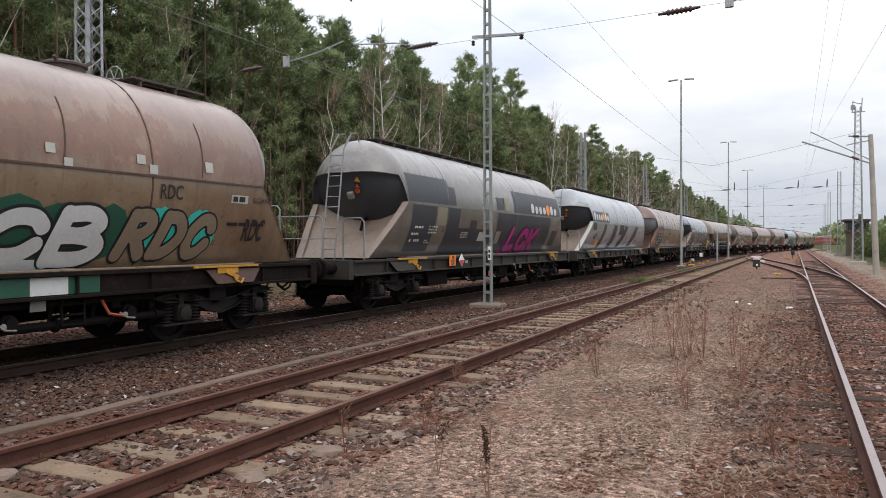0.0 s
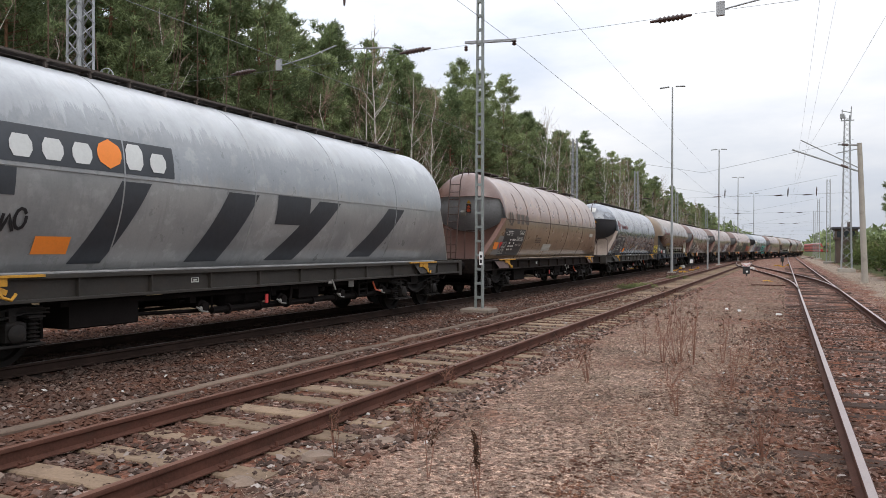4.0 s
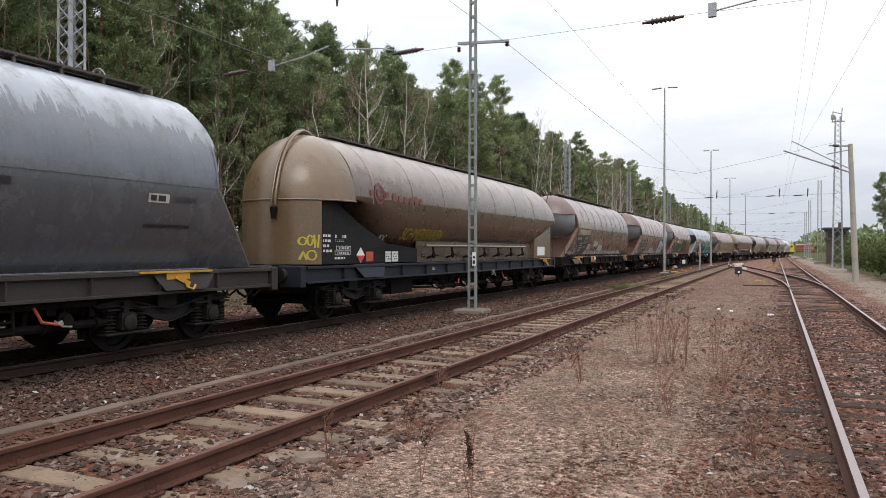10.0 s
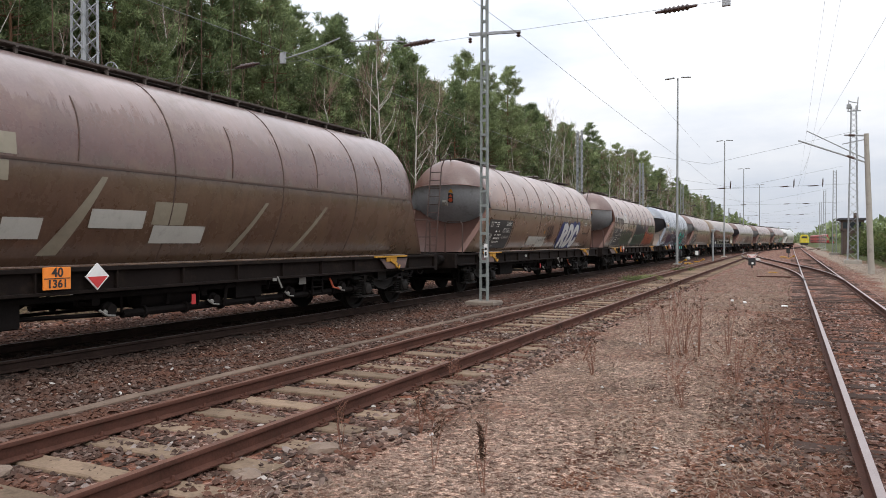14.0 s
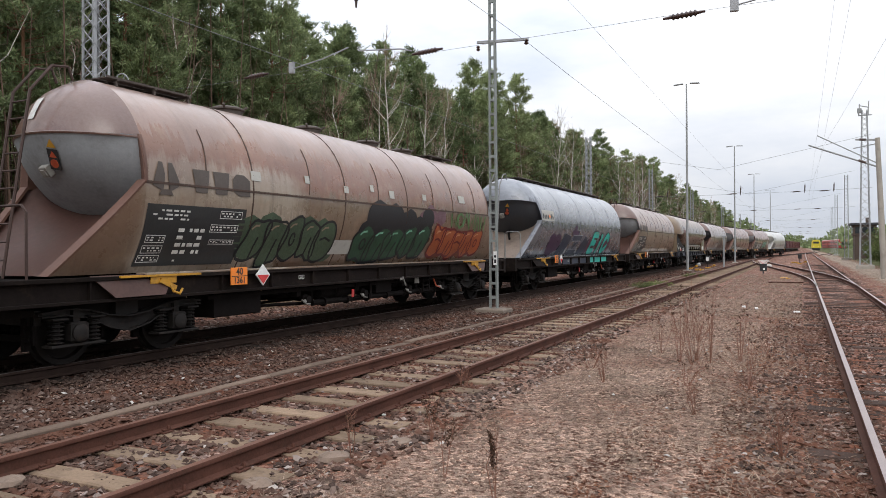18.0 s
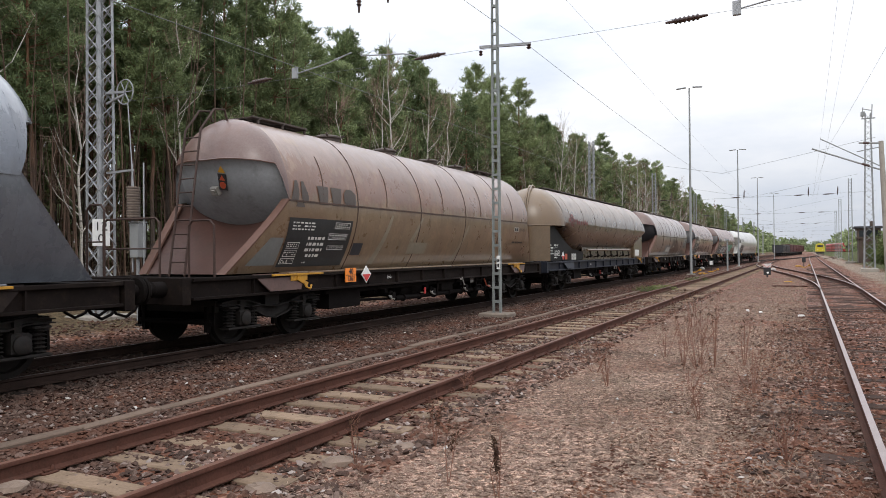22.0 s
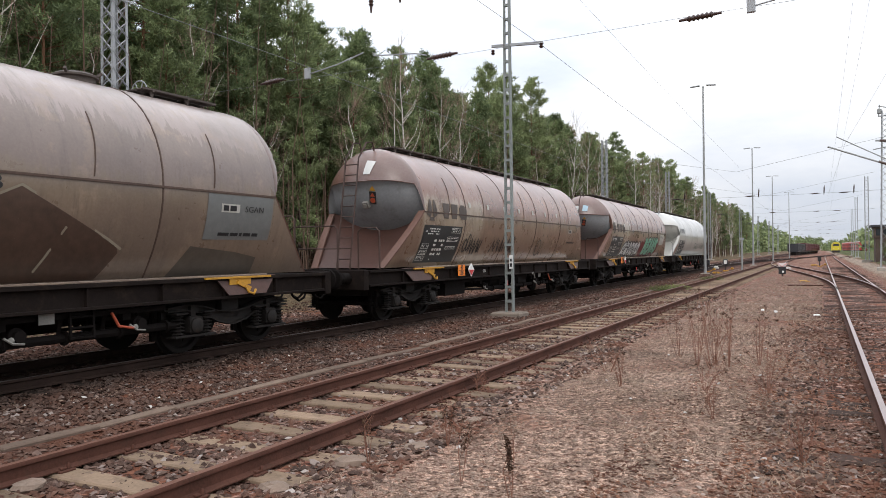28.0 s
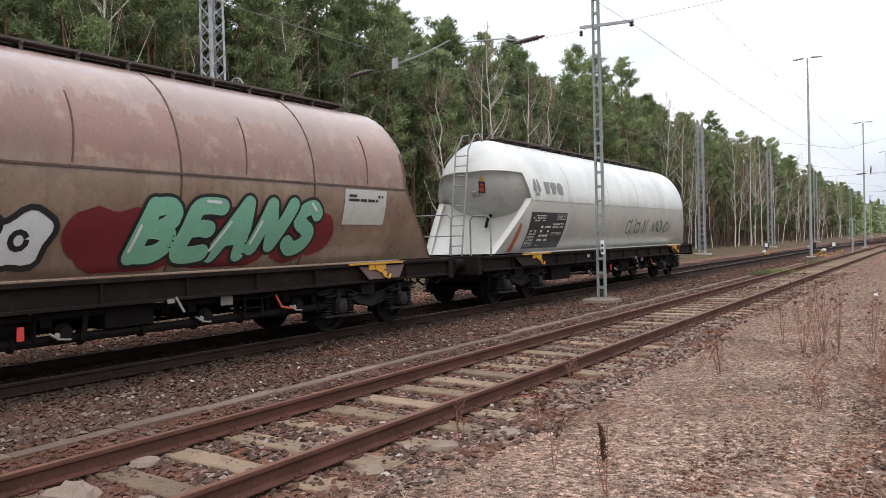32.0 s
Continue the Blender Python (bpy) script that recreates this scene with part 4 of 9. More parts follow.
def hood_point(u, w, y0, sign):
    """A point of the domed hood: u round the crown (0..pi), w from the tank (0) to the edge (1)."""
    sn = max(1e-6, math.sin(u))
    va = (0.6 * math.acos(min(1.0, 0.47 / sn)) + 0.4 * radians(62) * sn ** 0.75) * w
    return (WX * math.cos(u) * math.cos(va), y0 - sign * 0.80 * math.sin(va), ZC + HZ * math.sin(u) * math.cos(va))


def hull_mesh():
    m = Mesh()
    m.grid([[(x, y, z) for x, z in section()] for y in np.linspace(LIP0, LIP1, 9)])
    return m


def hood_mesh(y0, sign):
    m = Mesh()
    us = np.linspace(0.0, math.pi, 29)
    m.grid([[hood_point(u, w, y0, sign) for u in us] for w in np.linspace(0, 1, 9)])
    # rolled edge
    m.grid([[tuple(np.array(hood_point(u, 1, y0, sign)) + np.array(d)) for u in us] for d in ((0, 0, 0), (0, -0.012 * sign, -0.012), (0, -0.006 * sign, -0.03), (0, 0.03 * sign, -0.025))])
    return m


def dish_point(q, t, y0, sign, fold):
    """A point of the dished tank end under the hood: q across (0..1), t from the hood (0) down to the chute (1)."""
    e = np.array(fold_point(q, 1, y0, sign) if fold else hood_point(math.pi * q, 1, y0, sign))
    sn = math.sin(math.pi * q)
    inset = 0.07 if fold else 0.16 * sn ** 0.5
    b = np.array((1.38 * math.cos(math.pi * q), 0.0, 2.72 - 0.60 * sn ** 0.8))
    p = e + (b - e) * t
    p[1] = e[1] + sign * inset * min(1, t * 8) + (y0 + sign * 0.34 - e[1]) * t ** 1.3 - sign * 0.16 * sn * math.sin(math.pi * t)
    return p


def bowl_mesh(y0, sign, fold):
    """The bulging dished end of the tank below the hood."""
    return Mesh().grid([[tuple(dish_point(q, t, y0, sign, fold)) for q in np.linspace(0, 1, 29)] for t in (0.0, 0.04, 0.09, 0.16, 0.26, 0.38, 0.52, 0.66, 0.8, 0.92, 1.0)])


def on_dish(q, t, fold, turn=0.0, lift=0.015):
    """Pose of a flat thing on the front dish: its x across, its z up the slope."""
    p = dish_point(q, t, LIP0, 1, fold)
    across = Vector(dish_point(q - 0.02, t, LIP0, 1, fold) - p).normalized()
    up = Vector(dish_point(q, t - 0.03, LIP0, 1, fold) - p).normalized()
    out = up.cross(across).normalized()
    if out.y > 0:
        out = -out
    up = across.cross(-out).normalized()
    if up.z < 0:
        up = -up
    m = Matrix((across, -out, up)).transposed().to_4x4()
    return Matrix.Translation(Vector(p) + out * lift) @ m @ Matrix.Rotation(radians(turn), 4, "Y")


def flare_front(t):
    """The raked front edge of the side wall: t from the tank's shoulder (0) to the frame (1)."""
    return np.array((WX + (1.06 - WX) * t ** 1.25, -1.30 * t ** 1.05, 2.66 - 1.40 * t))


def chute_mesh(y0, sign):
    """The hollow sloping plate between the raked edges, from behind the dished wall down to the frame."""
    rows = []
    for t in np.linspace(0, 1, 9):
        f = flare_front(t)
        half = f[0] - 0.03
        rows.append([(half * q, y0 + sign * (f[1] + 0.03 + 0.85 * (1 - q * q) * (1 - t) ** 0.8), f[2] - 0.10 * (1 - q * q) * (1 - t)) for q in np.linspace(-1, 1, 15)])
    return Mesh().grid(rows)


HOOD_Z = 3.34


def fold_point(q, w, y0, sign):
    """A point of the folded hood: q across (0..1), w from the tank (0) to the straight edge (1)."""
    u0 = math.asin((HOOD_Z - ZC) / HZ)
    u = u0 + (math.pi - 2 * u0) * q
    a = np.array((WX * math.cos(u), y0, ZC + HZ * math.sin(u)))
    hx = hull_x(HOOD_Z)
    b = np.array((hx * (1 - 2 * q) * (1 - 0.10 * math.sin(math.pi * q)), y0 - sign * 0.80 * math.sin(math.pi * q) ** 0.55, HOOD_Z - 0.02 + 0.05 * math.sin(math.pi * q)))
    p = a + (b - a) * w
    swell = 0.11 * math.sin(math.pi * w) * math.sin(math.pi * q)
    return tuple(p + np.array((0, -sign * swell, swell * 1.2)))


def fold_hood_mesh(y0, sign):
    m = Mesh()
    qs = np.linspace(0, 1, 25)
    m.grid([[fold_point(q, w, y0, sign) for q in qs] for w in np.linspace(0, 1, 7)])
    m.grid([[tuple(np.array(fold_point(q, 1, y0, sign)) + np.array(d)) for q in qs] for d in ((0, 0, 0), (0, -0.012 * sign, -0.015), (0, 0.0, -0.04), (0, 0.04 * sign, -0.03))])
    return m


def rim_mesh(y0, sign, s):
    """The upright edge of the tank wall between hood and raked plate."""
    rows = []
    for z in np.linspace(HOOD_Z, 2.62, 7):
        x = hull_x(z)
        rows.append([(s * (x + 0.006), y0 + sign * 0.03, z), (s * (x + 0.006), y0 - sign * 0.02, z), (s * (x - 0.02), y0 - sign * 0.03, z), (s * (x - 0.13), y0 + sign * 0.02, z), (s * (x - 0.15), y0 + sign * 0.35, z)])
    return Mesh().grid(rows)


def side_x(y, z):
    """Half width of the near side at y, z, over the tank and its raked ends."""
    z = min(max(z, 1.0), 4.2)
    if y >= LIP0 and y <= LIP1 or z > 2.65:
        return hull_x(z)
    t = min(1.0, max(0.02, (2.66 - z) / 1.40))
    f = flare_front(t)
    out = LIP0 - y if y < LIP0 else y - LIP1
    return hull_x(z) + (f[0] - hull_x(z)) * min(1.0, out / max(0.05, -f[1]))


def wing_mesh(y0, sign, side):
    """The raked side wall that runs from the tank's edge in and down to the frame."""
    rows = []
    for t in np.linspace(0, 1, 9):
        f = flare_front(t)
        back = np.array((hull_x(f[2]), 0.0, f[2]))
        rows.append([tuple(((back + (f - back) * s) * np.array((side, sign, 1))) + np.array((0, y0, 0))) for s in (0, 0.35, 0.7, 1.0)])
    return Mesh().grid(rows)


def lip_mesh(y0, sign, side):
    """The folded lip along the raked edge, a flat strip turned inwards."""
    rows = []
    for t in np.linspace(0, 1, 9):
        f = flare_front(t) * np.array((side, sign, 1)) + np.array((0, y0, 0))
        w = 0.17 + 0.03 * t
        rows.append([tuple(f + np.array((side * 0.006, sign * 0.03, 0))), tuple(f + np.array((side * 0.006, -sign * 0.012, 0))), tuple(f + np.array((-side * 0.03, -sign * 0.03, 0.0))), tuple(f + np.array((-side * w, -sign * 0.02, 0.0))), tuple(f + np.array((-side * w, sign * 0.03, 0.0)))])
    return Mesh().grid(rows)


def ribs_mesh(ys, w=0.035, d=0.012):
    m = Mesh()
    for y in ys:
        sec = section(20)
        rows = []
        for yy, k in ((y - w / 2, 0.0), (y - w / 4, d), (y + w / 4, d), (y + w / 2, 0.0)):
            rows.append([(x * (1 + k / 1.45), yy, ZC + (z - ZC) * (1 + k / 1.63) if z > ZC else z) for x, z in sec])
        m.grid(rows)
    return m


def walkway_mesh(y0, y1):
    """A roof walkway: grating boards on brackets with edge rails."""
    m = Mesh()
    for x in (-0.30, -0.1, 0.1, 0.30):
        m.box(x - 0.085, y0, 4.318, x + 0.085, y1, 4.334)
    for s in (-1, 1):
        m.bar((s * 0.42, y0, 4.335), (s * 0.42, y1, 4.335), 0.03, 0.034)
    y = y0 + 0.2
    while y < y1:
        m.bar((-0.45, y, 4.305), (0.45, y, 4.305), 0.04, 0.03)
        for s in (-1, 1):
            m.bar((s * 0.40, y, 4.33), (s * 0.40, y, 4.16), 0.04, 0.04)
        y += 0.75
    return m


def hatch_mesh(y):
    m = Mesh()
    m.lathe([(0.30, 4.22), (0.30, 4.33), (0.34, 4.34), (0.34, 4.37), (0.26, 4.41), (0.05, 4.43)], n=16, at=(0, y, 0))
    for k in range(4):
        a = k * math.pi / 2 + 0.6
        m.bar((0.3 * math.cos(a), y + 0.3 * math.sin(a), 4.36), (0.4 * math.cos(a), y + 0.4 * math.sin(a), 4.42), 0.04)
    return m


def ladder_mesh(x, y_bot, y_top, z_bot, z_top):
    m = Mesh()
    for s in (-0.19, 0.19):
        m.tube([(x + s, y_bot, z_bot), (x + s, y_top, z_top - 0.25), (x + s, y_top + 0.35, z_top + 0.18), (x + s, y_top + 0.62, z_top + 0.22), (x + s, y_top + 0.70, z_top + 0.02)], 0.022, 6)
    n = int((z_top - z_bot) / 0.28)
    for k in range(1, n + 1):
        t = k / (n + 0.6)
        m.tube([(x - 0.21, y_bot + (y_top - y_bot) * t, z_bot + (z_top - 0.25 - z_bot) * t), (x + 0.21, y_bot + (y_top - y_bot) * t, z_bot + (z_top - 0.25 - z_bot) * t)], 0.014, 5)
    return m


def hoop(x0, x1, y, z0, z1, mid=True, r=0.02):
    m = Mesh()
    m.tube([(x0, y, z0), (x0, y, z1 - 0.09), (x0 + 0.09 * (1 if x1 > x0 else -1), y, z1), (x1 - 0.09 * (1 if x1 > x0 else -1), y, z1), (x1, y, z1 - 0.09), (x1, y, z0)], r, 6)
    if mid:
        m.tube([(x0, y, (z0 + z1) / 2), (x1, y, (z0 + z1) / 2)], r * 0.8, 6)
    return m


def frame_mesh(LEN=LEN, LIP1=LIP1):
    """Centre sill, cross members and headstocks."""
    m = Mesh()
    m.box(-0.3, 0.62, 0.92, 0.3, LEN - 0.62, 1.14)
    for y in np.linspace(1.4, LEN - 1.4, 8):
        m.box(-1.2, y - 0.08, 0.98, 1.2, y + 0.08, 1.16)
    m.box(-1.3, 0.62, 1.18, 1.3, LIP0 - 0.2, 1.215)
    m.box(-1.3, LIP1 + 0.2, 1.18, 1.3, LEN - 0.62, 1.215)
    return m


def solebar_mesh(s, LEN=LEN):
    """A channel-section side sill."""
    m = Mesh()
    x0, x1 = 1.22, 1.34
    m.box(s * x0 if s > 0 else -x1 + 0.08, 0.75, 0.90, s * (x1 - 0.08) if s > 0 else -x0, LEN - 0.75, 1.20)
    m.box(s * x0 if s > 0 else -x1, 0.75, 1.175, s * x1 if s > 0 else -x0, LEN - 0.75, 1.235, bev=0.006)
    m.box(s * x0 if s > 0 else -x1, 0.75, 0.87, s * x1 if s > 0 else -x0, LEN - 0.75, 0.915, bev=0.006)
    for y in np.linspace(2.2, LEN - 2.2, 12):
        m.box(s * 1.26 if s > 0 else -1.325, y - 0.012, 0.91, s * 1.325 if s > 0 else -1.26, y + 0.012, 1.18)
    return m


def buffer_mesh(sign):
    """A round buffer that points along -y for sign 1."""
    m = Mesh()
    prof = [(0.17, 0.66), (0.17, 0.60), (0.125, 0.58), (0.125, 0.30), (0.10, 0.28), (0.10, 0.07), (0.21, 0.06), (0.225, 0.03), (0.20, 0.0)]
    return m.lathe([(r, h if sign > 0 else -h) for r, h in prof], "y", 18)


def wheelset_mesh():
    m = Mesh()
    for s in (-1, 1):
        prof = [(0.08, s * 0.66), (0.10, s * 0.68), (0.20, s * 0.71), (0.38, s * 0.70), (0.40, s * 0.69), (0.49, s * 0.69), (0.485, s * 0.715), (0.46, s * 0.73), (0.455, s * 0.82), (0.38, s * 0.82), (0.36, s * 0.76), (0.2, s * 0.765), (0.13, s * 0.83), (0.09, s * 0.84)]
        m.lathe(prof, "x", 28)
        for k in range(3):
            a = k * 2.094
            m.box(s * 0.765 - 0.012, -0.03, -0.035, s * 0.765 + 0.012, 0.03, 0.035, pose(0, 0.27 * math.cos(a), 0.27 * math.sin(a)))
    m.lathe([(0.08, -1.0), (0.08, 1.0)], "x", 10)
    return m


def bogie_mesh():
    """Bogie frame: bowed side frames with flanges, axle boxes between coil springs, keeper bars."""
    m = Mesh()
    for s in (-1, 1):
        prev = None
        for y, z, h in ((-1.42, 0.74, 0.07), (-1.05, 0.76, 0.10), (-0.70, 0.71, 0.13), (-0.35, 0.58, 0.20), (0.0, 0.52, 0.24), (0.35, 0.58, 0.20), (0.70, 0.71, 0.13), (1.05, 0.76, 0.10), (1.42, 0.74, 0.07)):
            cur = []
            for dx0, dx1, za, zb in ((0.94, 1.02, z - h / 2, z + h / 2), (0.92, 1.10, z + h / 2 - 0.02, z + h / 2), (0.92, 1.10, z - h / 2, z - h / 2 + 0.02)):
                cur.append([(s * dx0, y, za), (s * dx1, y, za), (s * dx1, y, zb), (s * dx0, y, zb)])
            if prev:
                for p, c in zip(prev, cur):
                    m.add(p + c, [(0, 1, 5, 4), (1, 2, 6, 5), (2, 3, 7, 6), (3, 0, 4, 7), (3, 2, 1, 0), (4, 5, 6, 7)])
            prev = cur
        for y in (-0.9, 0.9):
            m.box(s * 1.04 - 0.12, y - 0.14, 0.34, s * 1.04 + 0.12, y + 0.14, 0.62, bev=0.03)
            m.lathe([(0.125, s * 1.14), (0.125, s * 1.19), (0.10, s * 1.21), (0.03, s * 1.215)], "x", 14, (0, y, 0.47))
            m.box(s * 1.04 - 0.05, y - 0.05, 0.60, s * 1.04 + 0.05, y + 0.05, 0.80)
            m.box(s * 1.04 - 0.11, y - 0.42, 0.285, s * 1.04 + 0.12, y + 0.42, 0.325, bev=0.01)
            for dy in (-0.29, 0.29):
                m.lathe([(0.055, 0.32), (0.055, 0.66)], "z", 8, (s * 1.05, y + dy, 0))
                for k in range(6):
                    z = 0.335 + k * 0.055
                    m.lathe([(0.085, z), (0.112, z + 0.014), (0.085, z + 0.028)], "z", 10, (s * 1.05, y + dy, 0))
                m.box(s * 1.05 - 0.12, y + dy - 0.12, 0.655, s * 1.05 + 0.12, y + dy + 0.12, 0.69, bev=0.01)
        m.box(s * 0.96 - 0.06, -0.2, 0.5, s * 0.96 + 0.06, 0.2, 0.86, bev=0.02)
    m.box(-1.0, -0.18, 0.62, 1.0, 0.18, 0.88, bev=0.02)
    for y in (-1.38, 1.38):
        m.box(-0.95, y - 0.05, 0.60, 0.95, y + 0.05, 0.80)
    return m


def brake_mesh():
    """Brake beams, blocks and rigging, with an added black block that darkens the bogie's middle."""
    m = Mesh()
    m.box(-0.90, -1.30, 0.64, 0.90, 1.30, 0.86, bev=0.03)
    for y in (-1.42, -0.36, 0.36, 1.42):
        m.tube([(-0.88, y, 0.42), (0.88, y, 0.42)], 0.05, 6)
        for s in (-1, 1):
            m.bar((s * 0.76, y, 0.25), (s * 0.76, y, 0.70), 0.10, 0.07)
            m.bar((s * 0.90, y, 0.72), (s * 0.92, y, 0.34), 0.04, 0.05)
    for s in (-0.3, 0.3):
        m.bar((s, -1.3, 0.5), (s, 1.3, 0.5), 0.05, 0.09)
    return m


def gear_mesh():
    """Outlet hoppers, air tanks, brake rods, pipes, valves and brackets under the frame."""
    rg_ = random.Random(4)
    m = Mesh()
    # outlet hoppers added as a dark mass that hides the lit ground beyond
    for y in (6.2, 8.3, 10.4, 12.5):
        m.add([(-0.95, y - 0.85, 1.2), (0.95, y - 0.85, 1.2), (0.95, y + 0.85, 1.2), (-0.95, y + 0.85, 1.2), (-0.2, y - 0.2, 0.52), (0.2, y - 0.2, 0.52), (0.2, y + 0.2, 0.52), (-0.2, y + 0.2, 0.52)],
              [(0, 1, 5, 4), (1, 2, 6, 5), (2, 3, 7, 6), (3, 0, 4, 7), (4, 5, 6, 7)])
    for s in (-1, 1):
        m.tube([(s * 1.06, 7.6, 0.50), (s * 1.06, 14.2, 0.50)], 0.062, 8)
        m.tube([(s * 0.9, 4.9, 0.80), (s * 0.9, 13.6, 0.80)], 0.03, 6)
        m.bar((s * 1.12, 4.6, 0.80), (s * 1.12, 13.9, 0.80), 0.05, 0.07)
        for y in np.arange(8.0, 14.0, 0.85):
            m.lathe([(0.062, y - 0.02), (0.10, y - 0.02), (0.10, y + 0.02), (0.062, y + 0.02)], "y", 10, (s * 1.06, 0, 0.50))
        for y in np.arange(4.9, 14.0, 0.62):
            if rg_.random() < 0.75:
                yy, x = y + rg_.uniform(-0.2, 0.2), s * rg_.uniform(0.95, 1.2)
                m.bar((x, yy, 0.9), (x * 0.97, yy + rg_.uniform(-0.05, 0.05), rg_.uniform(0.45, 0.68)), rg_.choice((0.035, 0.05, 0.08)), 0.05)
        for y in (7.2, 9.35, 11.45, 13.3):
            m.tube([(s * 0.25, y, 0.62), (s * 0.8, y + 0.05, 0.64), (s * 1.12, y + 0.1, 0.60)], 0.06, 8)
            m.lathe([(0.11, s * 1.10), (0.11, s * 1.14), (0.08, s * 1.16), (0.08, s * 1.22)], "x", 12, (0, y + 0.1, 0.60))
            m.box(s * 1.05 - 0.06, y - 0.16, 0.66, s * 1.05 + 0.06, y - 0.02, 0.88, bev=0.01)
    # air tanks and equipment boxes on the near side, a hanging step
    m.lathe([(0.05, -0.62), (0.17, -0.56), (0.19, -0.48), (0.19, 0.48), (0.17, 0.56), (0.05, 0.62)], "y", 16, (0.82, 8.6, 0.70))
    m.lathe([(0.05, -0.55), (0.2, -0.5), (0.2, 0.5), (0.05, 0.55)], "y", 14, (-0.35, 13.0, 0.72))
    m.box(0.50, 4.75, 0.44, 1.12, 5.95, 0.90, bev=0.02)
    m.box(0.75, 10.0, 0.56, 1.15, 10.7, 0.90, bev=0.02)
    for y in (12.25, 12.6):
        m.bar((1.18, y, 0.9), (1.2, y, 0.48), 0.03, 0.04)
    for z in (0.5, 0.64, 0.78):
        m.bar((1.19, 12.25, z), (1.19, 12.6, z), 0.05, 0.025)
    m.tube([(0.0, 4.2, 0.5), (0.0, 14.4, 0.5)], 0.03, 6)
    m.tube([(1.0, 5.9, 0.56), (1.0, 7.6, 0.50)], 0.035, 6)
    return m


def corner_mesh(y, sign, s):
    """Bent plate above the bogie: a sloping panel on the side sill."""
    return Mesh().add([(s * 1.30, y, 1.25), (s * 1.30, y + sign * 1.5, 1.25), (s * 1.40, y + sign * 1.25, 0.93), (s * 1.40, y + sign * 0.35, 0.93),
                       (s * 1.27, y, 1.25), (s * 1.27, y + sign * 1.5, 1.25), (s * 1.37, y + sign * 1.25, 0.93), (s * 1.37, y + sign * 0.35, 0.93)],
                      [(0, 1, 2, 3), (7, 6, 5, 4), (0, 4, 5, 1), (1, 5, 6, 2), (2, 6, 7, 3), (3, 7, 4, 0)])


def yellow_mesh(y):
    """Yellow hand wheel guard and strip on the sill."""
    m = Mesh()
    s = 1
    m.box(1.345, y - 0.1, 1.205, 1.385, y + 1.45, 1.240, bev=0.004)
    m.box(1.345, y + 0.45, 1.10, 1.36, y + 0.95, 1.21, bev=0.004)
    m.bar((1.37, y + 0.62, 1.15), (1.385, y + 0.92, 1.02), 0.025, 0.07)
    m.tube([(1.38, y + 0.80, 1.08), (1.42, y + 0.84, 0.97), (1.42, y + 0.96, 0.93), (1.39, y + 1.04, 1.0)], 0.022, 6)
    return m


def decal(polys, name, lift=0.006, xf=None):
    """Flat shapes laid on the tank's near side. Each is a list of (y, z), convex, cut in strips over z and y."""
    m = Mesh()
    xf = xf or side_x
    for k, poly in enumerate(polys):
        zs = [p[1] for p in poly]
        cuts = np.linspace(min(zs), max(zs), max(2, int((max(zs) - min(zs)) / 0.10) + 2))
        up = lift + 0.0004 * (k % 12)
        rows = []
        for z in cuts:
            xs = []
            for (ya, za), (yb, zb) in zip(poly, poly[1:] + poly[:1]):
                if (za - z) * (zb - z) <= 0 and abs(za - zb) > 1e-9:
                    xs.append(ya + (yb - ya) * (z - za) / (zb - za))
                elif abs(za - z) < 1e-6:
                    xs.append(ya)
            if xs:
                n = 2 if min(xs) > LIP0 else 6
                rows.append([(xf(y, z) + up, y, z) for y in np.linspace(min(xs), max(xs), n)])
        if len(rows) > 1 and len({len(r) for r in rows}) == 1:
            m.grid(rows)
        elif len(rows) > 1:
            m.grid([[r[0], r[-1]] for r in rows])
    return m


def rect(y0, z0, y1, z1):
    return [(y0, z0), (y1, z0), (y1, z1), (y0, z1)]


def text_decal(text, y0, y1, z0, z1, bold=0.0, lift=0.014, slant=0.0, grow=0.0, xf=None, wild=0.0):
    """Letters laid on the near side of the tank, fitted into y0..y1, z0..z1; grow swells them to an outline."""
    xf = xf or side_x
    ref = letters(text, 1.0, bold)
    me = letters(text, 1.0, bold + grow) if grow else ref
    xs, ys = [v.co.x for v in ref.vertices], [v.co.y for v in ref.vertices]
    kx, ky = (y1 - y0) / (max(xs) - min(xs)), (z1 - z0) / (max(ys) - min(ys))
    bx, by = min(xs), min(ys)
    # cut long triangles so that they follow the bend
    bm = bmesh.new()
    bm.from_mesh(me)
    bmesh.ops.subdivide_edges(bm, edges=[e for e in bm.edges if e.calc_length() > 0.25], cuts=2)
    bm.to_mesh(me)
    bm.free()
    for v in me.vertices:
        zz = z0 + (v.co.y - by) * ky
        yy = y0 + (v.co.x - bx) * kx + (zz - z0) * slant
        yy, zz = yy + wild * math.sin(zz * 7.0 + yy * 1.7), max(1.265, zz + wild * 1.1 * math.sin(yy * 4.3 + 0.8))
        v.co = (xf(yy, zz) + lift, yy, zz)
    return me


def strokes(lines, width, lift=0.012, xf=None):
    """Brush strokes along (y, z) lines on the near side."""
    xf = xf or side_x
    m = Mesh()
    for k, line in enumerate(lines):
        pts = [Vector(p) for p in line]
        rows = []
        for i, p in enumerate(pts):
            d = (pts[min(i + 1, len(pts) - 1)] - pts[max(i - 1, 0)])
            d = d.normalized() if d.length > 1e-6 else Vector((1, 0))
            n = Vector((-d.y, d.x)) * width / 2
            a, b = p + n, p - n
            up = lift + 0.0004 * (k % 10)
            rows.append([(xf(a.x, a.y) + up, a.x, a.y), (xf(b.x, b.y) + up, b.x, b.y)])
        m.grid(rows)
    return m


